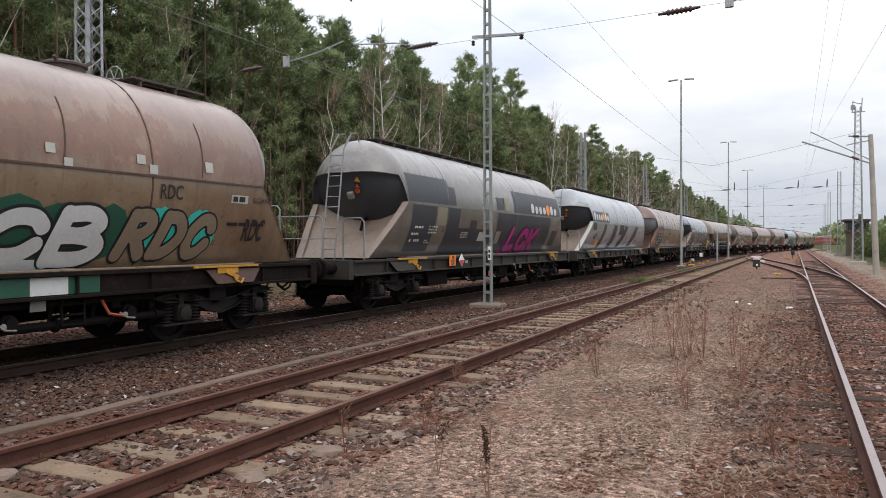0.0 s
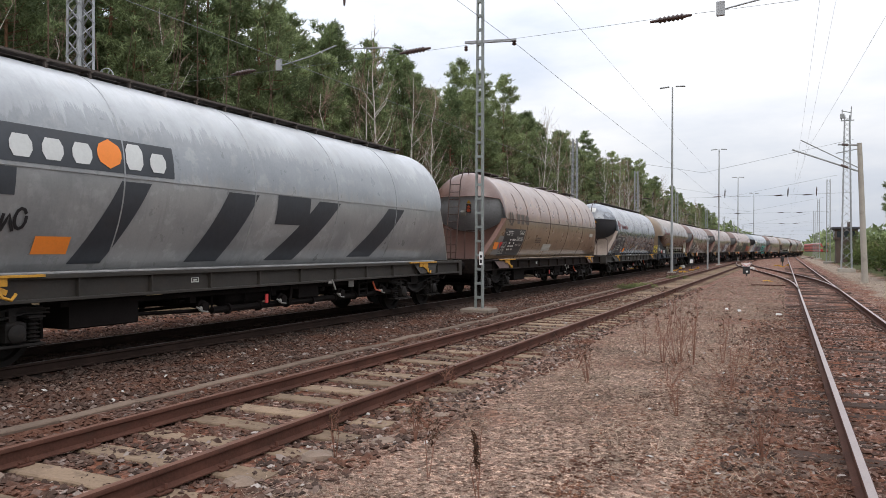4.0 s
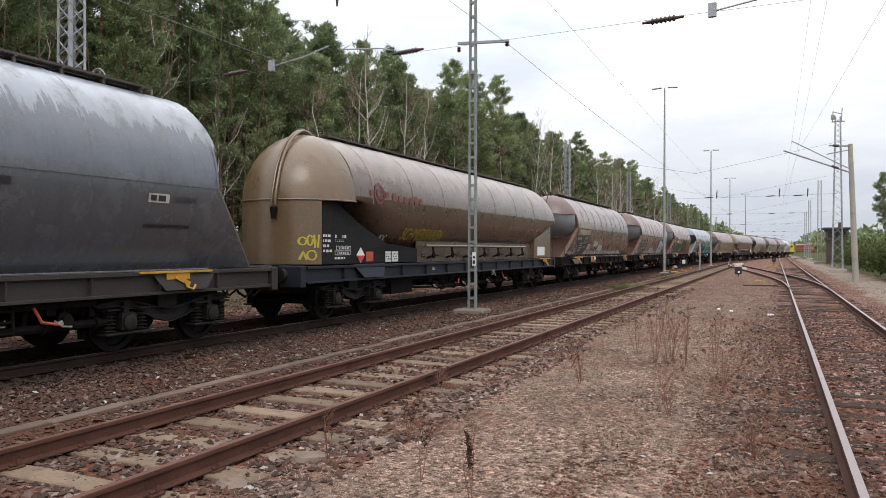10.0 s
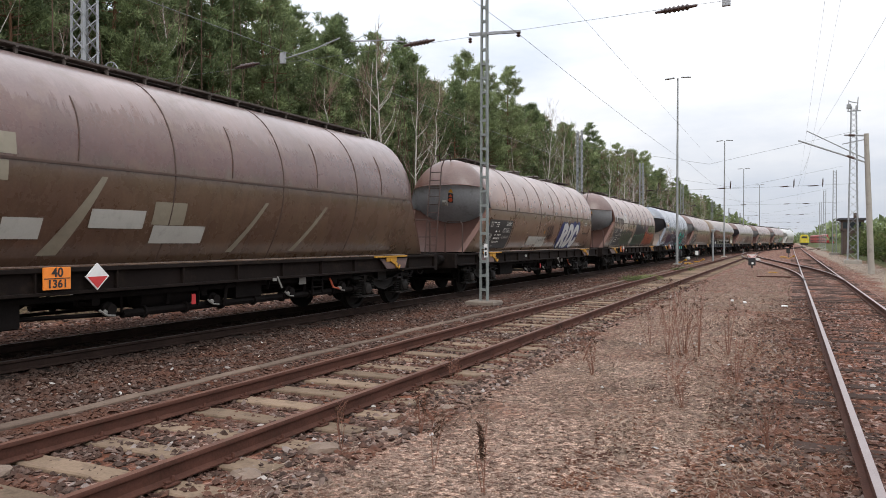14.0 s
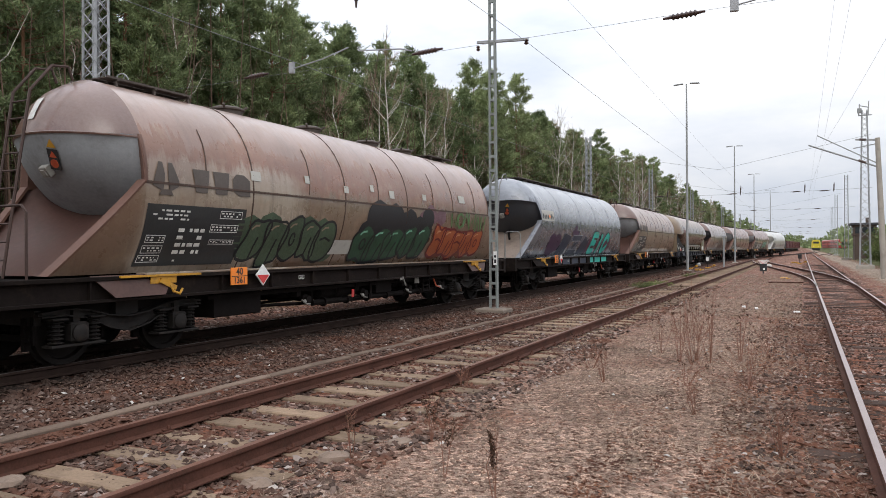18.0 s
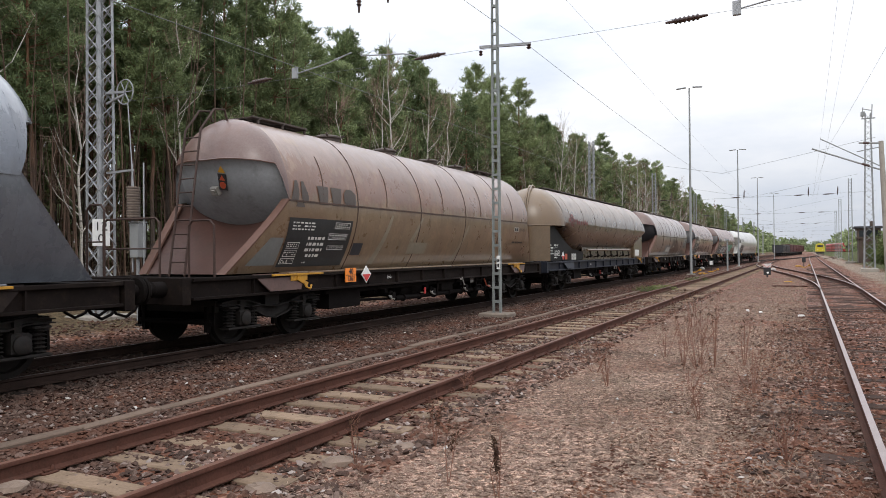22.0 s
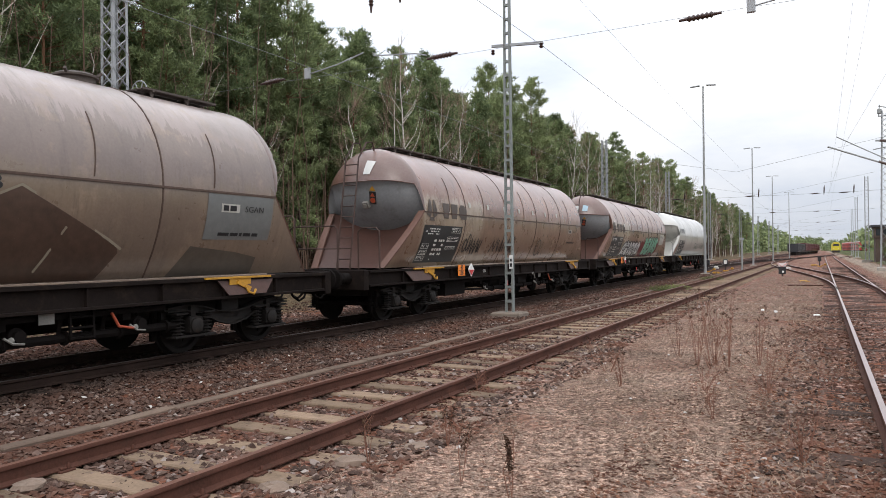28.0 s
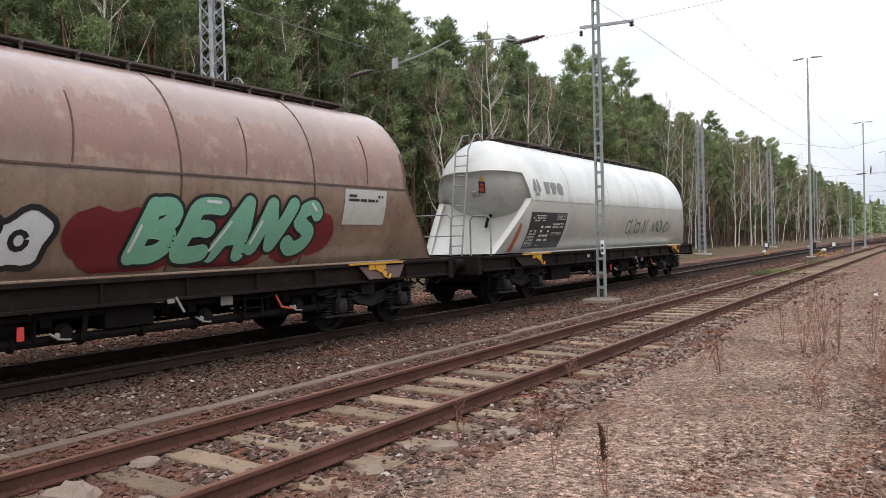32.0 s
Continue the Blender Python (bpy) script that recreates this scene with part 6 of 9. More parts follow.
        part("bracket_box", shared("bracket_box", lambda: Mesh().box(-0.08, -0.10, -0.09, 0.08, 0.0, 0.09, bev=0.012).box(-0.05, -0.12, -0.05, 0.05, -0.10, 0.05)), M_HANDLE, w, "small pale box on the dish", m=on_dish(0.50, 0.42, fold))
    if plate:
        y, z = plate
        part("hazard_plate", shared("hazard_plate", lambda: Mesh().box(1.36, -0.2, -0.15, 1.38, 0.2, 0.15, bev=0.004)), M_ORANGE, w, "orange hazard plate with black bars", m=pose(0, y, z))
        part("plate_line", shared("plate_line", lambda: Mesh().box(1.378, -0.19, -0.006, 1.384, 0.19, 0.006)), M_BLACK, w, m=pose(0, y, z))
        part("plate_figure", shared("plate_figure:40", lambda: letters("40", 0.17, 0.004)), M_BLACK, w, "black figures", m=pose(1.386, y, z + 0.075, 90, 0, 90))
        part("plate_figure", shared("plate_figure:1361", lambda: letters("1361", 0.15, 0.004)), M_BLACK, w, "black figures", m=pose(1.386, y, z - 0.075, 90, 0, 90))
        part("hazard_diamond", shared("hazard_diamond", lambda: Mesh().box(-0.01, -0.135, -0.135, 0.01, 0.135, 0.135, pose(1.37, 0, 0, 45, 0, 0))), M_WHITE, w, "white diamond label", m=pose(0, y + 0.62, z))
        part("diamond_mark", shared("diamond_mark", lambda: Mesh().add([(1.385, -0.165, 0), (1.385, 0.165, 0), (1.385, 0, -0.165)], [(0, 1, 2)])), M_RED, w, "red half of the label", m=pose(0, y + 0.62, z))
    WAGONS.append(w)
    return w


def mark(w, name, polys, mat, label="", lift=0.010):
    for p in polys:
        part(name, decal([p], name, lift), mat, w, label)


# -- round-ended wagon with a pressure barrel --
LENB = 19.9


def barrel_x(y, z):
    return 1.42 * math.sqrt(max(0.02, 1 - ((z - 2.82) / 1.46) ** 2))


def barrel_wagon(paint, sole, label, seed=0):
    w = empty("tank_wagon", None, label, "railway wagon", "wagons of the goods train")
    m = Mesh()
    rows = []
    n = 40
    profile = ((2.5, 0.0, 0.985, 0.985), (2.9, 0.12, 1, 1), (3.4, 0.4, 1, 1), (4.1, 0.78, 1, 1), (4.9, 0.98, 1, 1), (5.4, 1, 1, 1), (10.0, 1, 1, 1), (16.4, 1, 1, 1), (16.9, 0.95, 1, 1), (17.4, 0.80, 1, 1), (17.9, 0.60, 1, 1), (18.25, 0.44, 1, 0.985),
               (18.5, 0.33, 1, 0.95), (18.7, 0.25, 1, 0.87), (18.86, 0.18, 0.998, 0.74), (18.98, 0.13, 0.99, 0.56), (19.05, 0.10, 0.98, 0.36), (19.09, 0.08, 0.97, 0.18), (19.10, 0.05, 0.02, 0.01))
    for y, drop, kx, kz in profile:
        row = []
        for a in np.linspace(0, 2 * math.pi, n + 1):
            x, z = 1.42 * kx * math.cos(a), 1.46 * math.sin(a)
            if z < 0:
                z = z * drop - 0.14 * (1 - drop) * math.sin(-a) ** 0.3
            else:
                z *= kz
            row.append((x, y, 2.82 + z))
        rows.append(row)
    m.grid(rows)
    part("barrel", m, paint, w, "long round barrel")
    d = Mesh()
    d.grid([[(1.42 * math.cos(va) * math.cos(u), 2.5 - 1.42 * math.cos(va) * math.sin(u), 2.68 + 1.60 * math.sin(va)) for u in np.linspace(0, math.pi, 29)] for va in np.linspace(0, math.pi / 2, 11)])
    part("dome", d, P_OCHRE, w, "round dome of the end")
    us = np.linspace(radians(39), radians(141), 19)
    sk = Mesh()
    sk.grid([[(1.42 * math.cos(u), 2.5 - 1.42 * math.sin(u), z) for u in us] for z in (1.26, 1.7, 2.2, 2.69)])
    for sd in (-1, 1):
        x, y = sd * 1.42 * math.cos(us[0]), 2.5 - 1.42 * math.sin(us[0])
        sk.add([(x, y, 1.26), (x - sd * 0.05, y + 0.06, 1.26), (x - sd * 0.05, y + 0.06, 2.69), (x, y, 2.69)], [(0, 1, 2, 3)])
    part("end_skirt", sk, P_OCHRE, w, "upright rounded skirt below the dome")
    band = Mesh()
    band.tube([(1.43 * math.cos(u), 2.5 - 1.43 * math.sin(u), 2.68) for u in np.linspace(0, math.pi, 29)], 0.022, 6)
    part("band", band, P_OCHRE, w, "thin band round the end")
    part("dome_floor", Mesh().add([(1.40 * math.cos(u), 2.5 - 1.40 * math.sin(u), 2.67) for u in np.linspace(0, math.pi, 25)] + [(-1.40, 2.95, 2.66), (1.40, 2.95, 2.66)], [tuple(range(27))]), M_UNDER, w)
    pipe = Mesh()
    for dx in (0.0, 0.09):
        pipe.tube(rounded([(0.0 + dx, 2.75, 4.27), (0.03 + dx, 2.35, 4.36), (0.10 + dx, 1.95, 4.24), (0.15 + dx, 1.55, 3.93), (0.18 + dx, 1.25, 3.45), (0.20 + dx, 1.08, 2.95), (0.20 + dx, 1.03, 2.72), (0.20 + dx, 1.03, 2.55)]), 0.032, 8)
    part("vent_pipe", pipe, P_OCHRE, w, "two bent pipes over the dome")
    part("vent_end", Mesh().lathe([(0.06, 2.52), (0.085, 2.5), (0.05, 2.25)], n=10, at=(0.245, 1.03, 0)), M_UNDER, w)
    for sd in (-1, 1):
        sp = Mesh().add([(sd * 1.08, 1.66, 1.26), (sd * 1.14, 6.2, 1.26), (sd * 1.14, 6.2, 1.62), (sd * 1.14, 4.4, 1.75), (sd * 1.10, 3.2, 2.2), (sd * 1.08, 2.2, 2.67), (sd * 1.08, 1.66, 2.67)], [tuple(range(7))])
        sp.add([(sd * 1.04, 1.66, 1.26), (sd * 1.10, 6.2, 1.26), (sd * 1.10, 6.2, 1.62), (sd * 1.10, 4.4, 1.75), (sd * 1.06, 3.2, 2.2), (sd * 1.04, 2.2, 2.67), (sd * 1.04, 1.66, 2.67)], [tuple(range(7))[::-1]])
        part("side_plate", sp, M_SIDEPLATE, w, "dark side plate with data marks", smooth=0)

    def plate_x(y, z):
        return 1.08 + 0.06 * min(1, max(0, (y - 1.66) / 4.0))
    tiny = (0.02, 0.07)
    marks_ = bars(1.68, 1.50, 2.02, 1.95, 4, seed, 0.5, (0.04, 0.12)) + bars(2.14, 1.84, 2.62, 1.93, 1, seed + 2, 0.2, (0.04, 0.08)) + bars(2.14, 1.76, 2.5, 1.82, 2, seed + 3, 0.6, tiny) + bars(2.14, 1.36, 2.55, 1.42, 1, seed + 8, 0.2, (0.04, 0.12))
    for y0, z0, y1, z1 in ((2.14, 1.46, 2.80, 1.56), (2.20, 1.57, 2.80, 1.67)):
        marks_ += [rect(y0, z0, y1, z0 + 0.012), rect(y0, z1 - 0.012, y1, z1), rect(y0, z0, y0 + 0.012, z1), rect(y1 - 0.012, z0, y1, z1)] + bars(y0 + 0.04, z0 + 0.025, y1 - 0.03, z1 - 0.025, 1, seed + 5, 0.2, tiny)
    part("data_marking", decal(marks_, "m", 0.006, plate_x), M_MARK, w, "rows of white bars", kind="stuff")
    for y0, y1 in ((4.42, 4.72), (4.76, 5.08)):
        part("white_label", decal([rect(y0, 1.28, y1, 1.54)], "m", 0.006, plate_x), M_MARK, w, "pale framed label")
        part("label_marking", decal(bars(y0 + 0.03, 1.32, y1 - 0.03, 1.51, 3, 4, 0.5, tiny), "m", 0.012, plate_x), M_BLACK, w, kind="stuff")
    part("hazard_diamond", Mesh().box(-0.008, -0.13, -0.13, 0.008, 0.13, 0.13, pose(1.12, 3.22, 1.45, 45, 0, 0)), M_WHITE, w, "white diamond label")
    part("diamond_mark", Mesh().add([(1.131, 3.04, 1.445), (1.131, 3.40, 1.445), (1.131, 3.22, 1.27)], [(0, 1, 2)]), M_RED, w, "red half of the label")
    part("hazard_plate", decal([rect(3.48, 1.30, 3.82, 1.54)], "m", 0.008, plate_x), M_SIGNRED, w, "red-orange hazard plate")
    part("cradle", Mesh().box(-0.85, 5.6, 1.24, 0.85, 16.7, 1.66), M_UNDER, w, "long cradle under the barrel")
    for sd in (-1, 1):
        part("side_skirt", Mesh().box(sd * 1.04 - 0.02, 6.3, 1.24, sd * 1.04 + 0.02, 16.7, 1.82), paint, w, "long tan skirt plate below the barrel")
    for y in np.linspace(6.4, 16.4, 7):
        part("saddle", shared("saddle", lambda: Mesh().box(-1.0, -0.03, 1.24, 1.0, 0.03, 1.75)), M_UNDER, w, m=pose(0, y, 0))
    part("manifold", Mesh().tube([(1.24, 6.5, 1.70), (1.24, 15.4, 1.70)], 0.042, 8), P_OCHRE, w, "pipe along the sill")
    for y in np.linspace(7.0, 15.0, 7):
        part("valve", Mesh().tube([(1.24, y, 1.66), (1.27, y, 1.42), (1.0, y, 1.34)], 0.035, 6).lathe([(0.09, 1.24), (0.10, 1.28), (0.05, 1.31)], "x", 10, (0, y, 1.44)).bar((1.3, y, 1.44), (1.32, y + 0.2, 1.42), 0.025), M_UNDER, w, "valve with a lever")
    for y in (3.3, 5.4, 7.4, 9.4, 11.6, 13.8, 16.0):
        rows = []
        for yy, k in ((y - 0.03, 0.0), (y - 0.015, 0.010), (y + 0.015, 0.010), (y + 0.03, 0.0)):
            rows.append([((1.42 + k) * math.cos(a), yy, 2.82 + (1.46 + k) * math.sin(a)) for a in np.linspace(-0.1, math.pi + 0.1, 29)])
        part("weld_rib", Mesh().grid(rows), paint, w)
    walk_ = Mesh()
    for x in (-0.25, 0.0, 0.25):
        walk_.box(x - 0.10, 2.9, 4.300, x + 0.10, 18.0, 4.315)
    for sd in (-1, 1):
        walk_.bar((sd * 0.38, 2.9, 4.31), (sd * 0.38, 18.0, 4.31), 0.03, 0.04)
    y = 3.0
    while y < 18.0:
        walk_.bar((-0.40, y, 4.285), (0.40, y, 4.285), 0.04, 0.03)
        y += 0.8
    part("walkway", walk_, M_WALK, w, "roof walkway of dark grating")
    part("rear_skirt", Mesh().box(-1.2, 16.7, 1.24, 1.2, 19.02, 2.62, bev=0.03), P_OCHRE, w, "upright rear skirt")
    part("rear_plate", Mesh().box(1.201, 17.1, 1.36, 1.215, 18.1, 1.72), M_WHITE, w, "white plate")
    for x in (-0.05, 0.4):
        part("ladder_rail", Mesh().tube([(x, 19.3, 1.2), (x, 19.2, 3.6), (x, 18.6, 4.3)], 0.022, 6), M_BROWNRAIL, w)
    for k in range(10):
        part("rung", shared("rung", lambda: Mesh().tube([(-0.05, 0, 0), (0.4, 0, 0)], 0.014, 5)), M_BROWNRAIL, w, m=pose(0, 19.29 - k * 0.011, 1.5 + k * 0.23))
    part("railing", hoop(-1.15, 0.9, LENB - 0.75, 1.2, 2.3), M_BROWNRAIL, w, "end platform railing")
    part("hand_brake", yellow_mesh(17.0), M_YELLOW, w, "yellow hand brake guard")
    for sd in (-1, 1):
        part("corner_plate", corner_mesh(2.6, 1, sd), sole, w, "bent plate over the bogie")
    running_gear(w, sole, M_SOLE_GREY, LENB)
    WAGONS.append(w)
    return w


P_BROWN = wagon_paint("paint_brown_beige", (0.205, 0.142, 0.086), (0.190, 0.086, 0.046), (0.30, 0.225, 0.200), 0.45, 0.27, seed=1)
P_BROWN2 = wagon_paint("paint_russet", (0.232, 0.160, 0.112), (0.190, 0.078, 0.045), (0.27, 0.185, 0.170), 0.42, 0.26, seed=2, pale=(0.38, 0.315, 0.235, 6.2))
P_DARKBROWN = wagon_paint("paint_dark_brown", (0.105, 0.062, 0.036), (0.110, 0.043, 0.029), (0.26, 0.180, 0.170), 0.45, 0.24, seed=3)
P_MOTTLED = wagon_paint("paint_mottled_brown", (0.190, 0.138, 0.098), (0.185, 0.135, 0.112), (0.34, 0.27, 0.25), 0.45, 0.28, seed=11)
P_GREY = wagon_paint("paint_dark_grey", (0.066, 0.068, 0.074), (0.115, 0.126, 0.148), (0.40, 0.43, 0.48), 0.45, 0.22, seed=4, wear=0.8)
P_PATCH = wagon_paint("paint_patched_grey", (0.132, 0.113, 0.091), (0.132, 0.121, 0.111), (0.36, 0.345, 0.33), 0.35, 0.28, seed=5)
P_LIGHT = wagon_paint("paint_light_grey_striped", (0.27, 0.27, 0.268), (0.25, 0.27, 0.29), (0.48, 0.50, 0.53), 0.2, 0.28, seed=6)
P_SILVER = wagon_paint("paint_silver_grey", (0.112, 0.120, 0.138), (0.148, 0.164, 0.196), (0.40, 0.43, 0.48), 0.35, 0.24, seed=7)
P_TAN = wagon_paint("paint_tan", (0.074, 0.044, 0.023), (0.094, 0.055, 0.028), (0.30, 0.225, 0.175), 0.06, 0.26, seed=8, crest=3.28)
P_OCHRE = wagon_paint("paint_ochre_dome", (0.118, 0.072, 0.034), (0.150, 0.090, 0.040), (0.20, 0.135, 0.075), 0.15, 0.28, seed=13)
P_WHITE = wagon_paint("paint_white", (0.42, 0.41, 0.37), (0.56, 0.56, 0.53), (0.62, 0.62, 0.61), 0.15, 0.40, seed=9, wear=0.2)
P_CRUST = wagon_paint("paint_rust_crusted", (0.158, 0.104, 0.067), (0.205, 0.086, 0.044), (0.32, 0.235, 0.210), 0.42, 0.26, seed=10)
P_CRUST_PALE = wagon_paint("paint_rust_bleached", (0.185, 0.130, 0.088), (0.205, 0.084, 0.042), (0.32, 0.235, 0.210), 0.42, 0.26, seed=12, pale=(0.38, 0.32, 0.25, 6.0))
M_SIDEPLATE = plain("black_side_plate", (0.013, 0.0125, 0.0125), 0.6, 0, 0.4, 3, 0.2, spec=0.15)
# rusty brown, taken darker for the shade inside the end hollow
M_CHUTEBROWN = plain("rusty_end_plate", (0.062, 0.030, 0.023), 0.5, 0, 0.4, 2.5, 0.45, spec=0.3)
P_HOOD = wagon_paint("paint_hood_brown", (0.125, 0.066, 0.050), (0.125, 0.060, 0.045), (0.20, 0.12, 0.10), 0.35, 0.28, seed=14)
M_CHUTEPALE = plain("pale_end_plate", (0.20, 0.155, 0.125), 0.6, 0, 0.35, 2.5, 0.5)
M_LIPBROWN = plain("worn_brown_edge", (0.115, 0.060, 0.044), 0.5, 0, 0.35, 2.5, 0.35, spec=0.3)
M_LOGO_GREY = plain("faded_grey_lettering", (0.078, 0.062, 0.053), 0.6, 0, 0.25, 5, 0.3)
M_LOGO_RED = plain("faded_red_lettering", (0.165, 0.048, 0.045), 0.6, 0, 0.25, 5, 0.3)

def logo_blocks(w, y0, y1, z0, z1, mat, label="faded company mark of plain blocks"):
    """A mark of three lozenges and three broad blocks in y0..y1, z0..z1."""
    k, h = (y1 - y0) / 2.25, z1 - z0

    def p(*pts):
        return [(y0 + a * k, z0 + b * h) for a, b in pts]
    mark(w, "company_mark", [p((0.0, 0.25), (0.22, 0.1), (0.26, 0.55), (0.22, 0.95), (0.14, 0.95)), p((0.34, 0.95), (0.42, 0.95), (0.58, 0.3), (0.36, 0.1), (0.32, 0.5)), p((0.14, 0.0), (0.44, 0.0), (0.38, 0.16), (0.2, 0.16)),
                             p((0.85, 0.85), (1.24, 0.85), (1.18, 0.15), (0.92, 0.15)), p((1.32, 0.85), (1.72, 0.85), (1.66, 0.15), (1.38, 0.15)),
                             p((1.8, 0.3), (1.95, 0.15), (2.25, 0.15), (2.25, 0.7), (2.1, 0.85), (1.9, 0.85), (1.8, 0.7))], mat, label)


def word_blocks(w, y0, y1, z0, z1, n, mat, dot=None, label="company name as plain blocks", xf=None):
    """n letter-sized blocks in a row; dot: the place of a round orange spot."""
    polys, k, h = [], (y1 - y0) / n, z1 - z0
    for i in range(n):
        if i == dot:
            continue
        a = y0 + i * k
        top = z1 if i == 0 else z1 - 0.06 * h
        polys.append([(a + 0.14 * k, z0 + 0.1 * h), (a + 0.26 * k, z0), (a + 0.72 * k, z0), (a + 0.84 * k, z0 + 0.1 * h), (a + 0.84 * k, z0 + (0.9 if i in (0, n - 2) else 0.66) * h), (a + 0.72 * k, z0 + (1.0 if i in (0, n - 2) else 0.76) * h), (a + 0.26 * k, z0 + (1.0 if i in (0, n - 2) else 0.76) * h), (a + 0.14 * k, z0 + (0.9 if i in (0, n - 2) else 0.66) * h)])
    part("company_name", decal(polys, "n", 0.012, xf), mat, w, label, kind="stuff")
    if dot is not None:
        c, zc, r = y0 + (dot + 0.5) * k, (z0 + z1) / 2, 0.48 * k
        part("company_spot", decal([[(c + r * math.cos(a), zc + r * math.sin(a)) for a in np.linspace(0, 2 * math.pi, 17)[:-1]]], "d", 0.012, xf), M_ORANGE, w, "orange round spot")


def ring_mark(w, y0, y1, z0, z1, mat, xf=None):
    c, zc, r = (y0 + y1) / 2, (z0 + z1) / 2, (z1 - z0) / 2
    part("company_ring", strokes([[(c + r * 0.8 * math.cos(a), zc + r * 0.8 * math.sin(a)) for a in np.linspace(0, 2 * math.pi, 25)], [(c + r * 0.38 * math.cos(a), zc + r * 0.38 * math.sin(a)) for a in np.linspace(0, 2 * math.pi, 17)]], 0.065, 0.012, xf), mat, w, "faded red double ring")
    part("company_bar", decal([rect(y0 - 0.1, zc - 0.07, c - r, zc + 0.07), rect(c + r, zc - 0.07, y1 + 0.1, zc + 0.07)], "b", 0.012, xf), mat, w)


w1 = hopper_wagon(P_BROWN, M_INNER, M_SOLE, "rusty beige tank wagon with green and white graffiti", "hatch", M_BROWNRAIL, M_CHUTEBROWN, lip=M_LIPBROWN, seed=1, rib=M_RIB)
w2 = hopper_wagon(P_PATCH, M_INNER_DARK, M_SOLE_GREY, "grey tank wagon with dark paint patches and a magenta graffiti", "walk", M_GREYRAIL, M_CHUTEPALE, lip=M_CHUTEPALE, panel=False, seed=2, plate=(5.8, 1.12))
w3 = hopper_wagon(P_LIGHT, M_INNER_DARK, M_SOLE_GREY, "light grey tank wagon with dark slanted stripes", "walk", M_GREYRAIL, M_CHUTEPALE, lip=P_WHITE, panel=False, seed=4)
w4 = hopper_wagon(P_BROWN, M_INNER, M_SOLE, "beige and rust tank wagon with a black data panel", "hatch", M_BROWNRAIL, M_CHUTEBROWN, lip=M_LIPBROWN, seed=5, rib=M_RIB)
w5 = hopper_wagon(P_GREY, M_INNER_DARK, M_SOLE_GREY, "dark grey tank wagon with a faded red company mark", "walk", M_BROWNRAIL, M_CHUTEPALE, lip=M_CHUTEPALE, seed=6, plate=None, fold=True)
w6 = barrel_wagon(P_TAN, M_SOLE_BLUE, "tan round-ended tank wagon with yellow scrawls", 3)
w7 = hopper_wagon(P_DARKBROWN, M_INNER, M_SOLE, "dark brown tank wagon with pale painted-over patches", "walk", M_BROWNRAIL, M_CHUTEBROWN, lip=M_LIPBROWN, seed=7, plate=(6.3, 1.10), rib=M_RIB, fold=True)
w8 = hopper_wagon(P_CRUST, M_INNER, M_SOLE, "rust-crusted tank wagon with blue and white graffiti", "hatch", M_BROWNRAIL, M_CHUTEBROWN, lip=M_LIPBROWN, seed=9, rib=M_RIB)
w9 = hopper_wagon(P_CRUST_PALE, M_INNER, M_SOLE, "orange-brown tank wagon covered with green and orange graffiti", "hatch", M_BROWNRAIL, M_CHUTEBROWN, lip=M_LIPBROWN, seed=11, plate=(5.1, 1.15), rib=M_RIB, fold=True)
w10 = hopper_wagon(P_SILVER, M_INNER_DARK, M_SOLE, "silver-grey tank wagon with purple and turquoise graffiti", "walk", M_GREYRAIL, M_CHUTEPALE, lip=P_SILVER, panel=False, seed=10, plate=(5.05, 1.17))
w11 = hopper_wagon(P_BROWN, M_INNER, M_SOLE, "brown and beige tank wagon with a black data panel", "hatch", M_BROWNRAIL, M_CHUTEBROWN, lip=M_LIPBROWN, seed=13, plate=(5.2, 1.15), rib=M_RIB)
w12 = barrel_wagon(P_TAN, M_SOLE_BLUE, "tan round-ended tank wagon with a faded red mark", 5)
w13 = hopper_wagon(P_MOTTLED, M_INNER_DARK, M_SOLE, "dark weathered tank wagon with pale painted-over zigzags", "hatch", M_BROWNRAIL, M_CHUTEBROWN, lip=M_LIPBROWN, seed=15, panel=False, rib=M_RIB)
w14 = hopper_wagon(P_BROWN2, M_INNER, M_SOLE, "russet tank wagon with black scrawled graffiti", "walk", M_BROWNRAIL, M_CHUTEBROWN, lip=M_LIPBROWN, seed=8, plate=(5.25, 1.12), rib=M_RIB)
w15 = hopper_wagon(P_BROWN2, M_INNER, M_SOLE, "russet tank wagon with white and green graffiti", "walk", M_BROWNRAIL, M_CHUTEBROWN, lip=M_LIPBROWN, seed=12, plate=(5.1, 1.15), rib=M_RIB, fold=True)
w16 = hopper_wagon(P_WHITE, M_INNER_WHITE, M_SOLE, "white tank wagon with rust stains at the tail of the train", "walk", M_GREYRAIL, P_WHITE, lip=P_WHITE, seed=14)
LIPS = [-2.6, 16.0, 34.6, 53.0, 71.65, 89.79, 109.75, 128.3, 146.65, 164.95, 183.25, 201.37, 221.2, 239.8, 258.1, 276.5]

# stickers on the folded hoods
def hood_sticker(w, q0, q1, w0, w1, mat, label, fold=True, name="hood_sticker", lift=0.012):
    point = fold_point if fold else lambda q, t, y0, sg: hood_point(math.pi * q, t, y0, sg)
    rows = [[tuple(np.array(point(q, t, LIP0, 1)) + np.array((lift * 0.5 * math.cos(math.pi * q), -lift, lift * 0.75))) for q in np.linspace(q0, q1, 9)] for t in np.linspace(w0, w1, 7)]
    part(name, Mesh().grid(rows), mat, w, label)


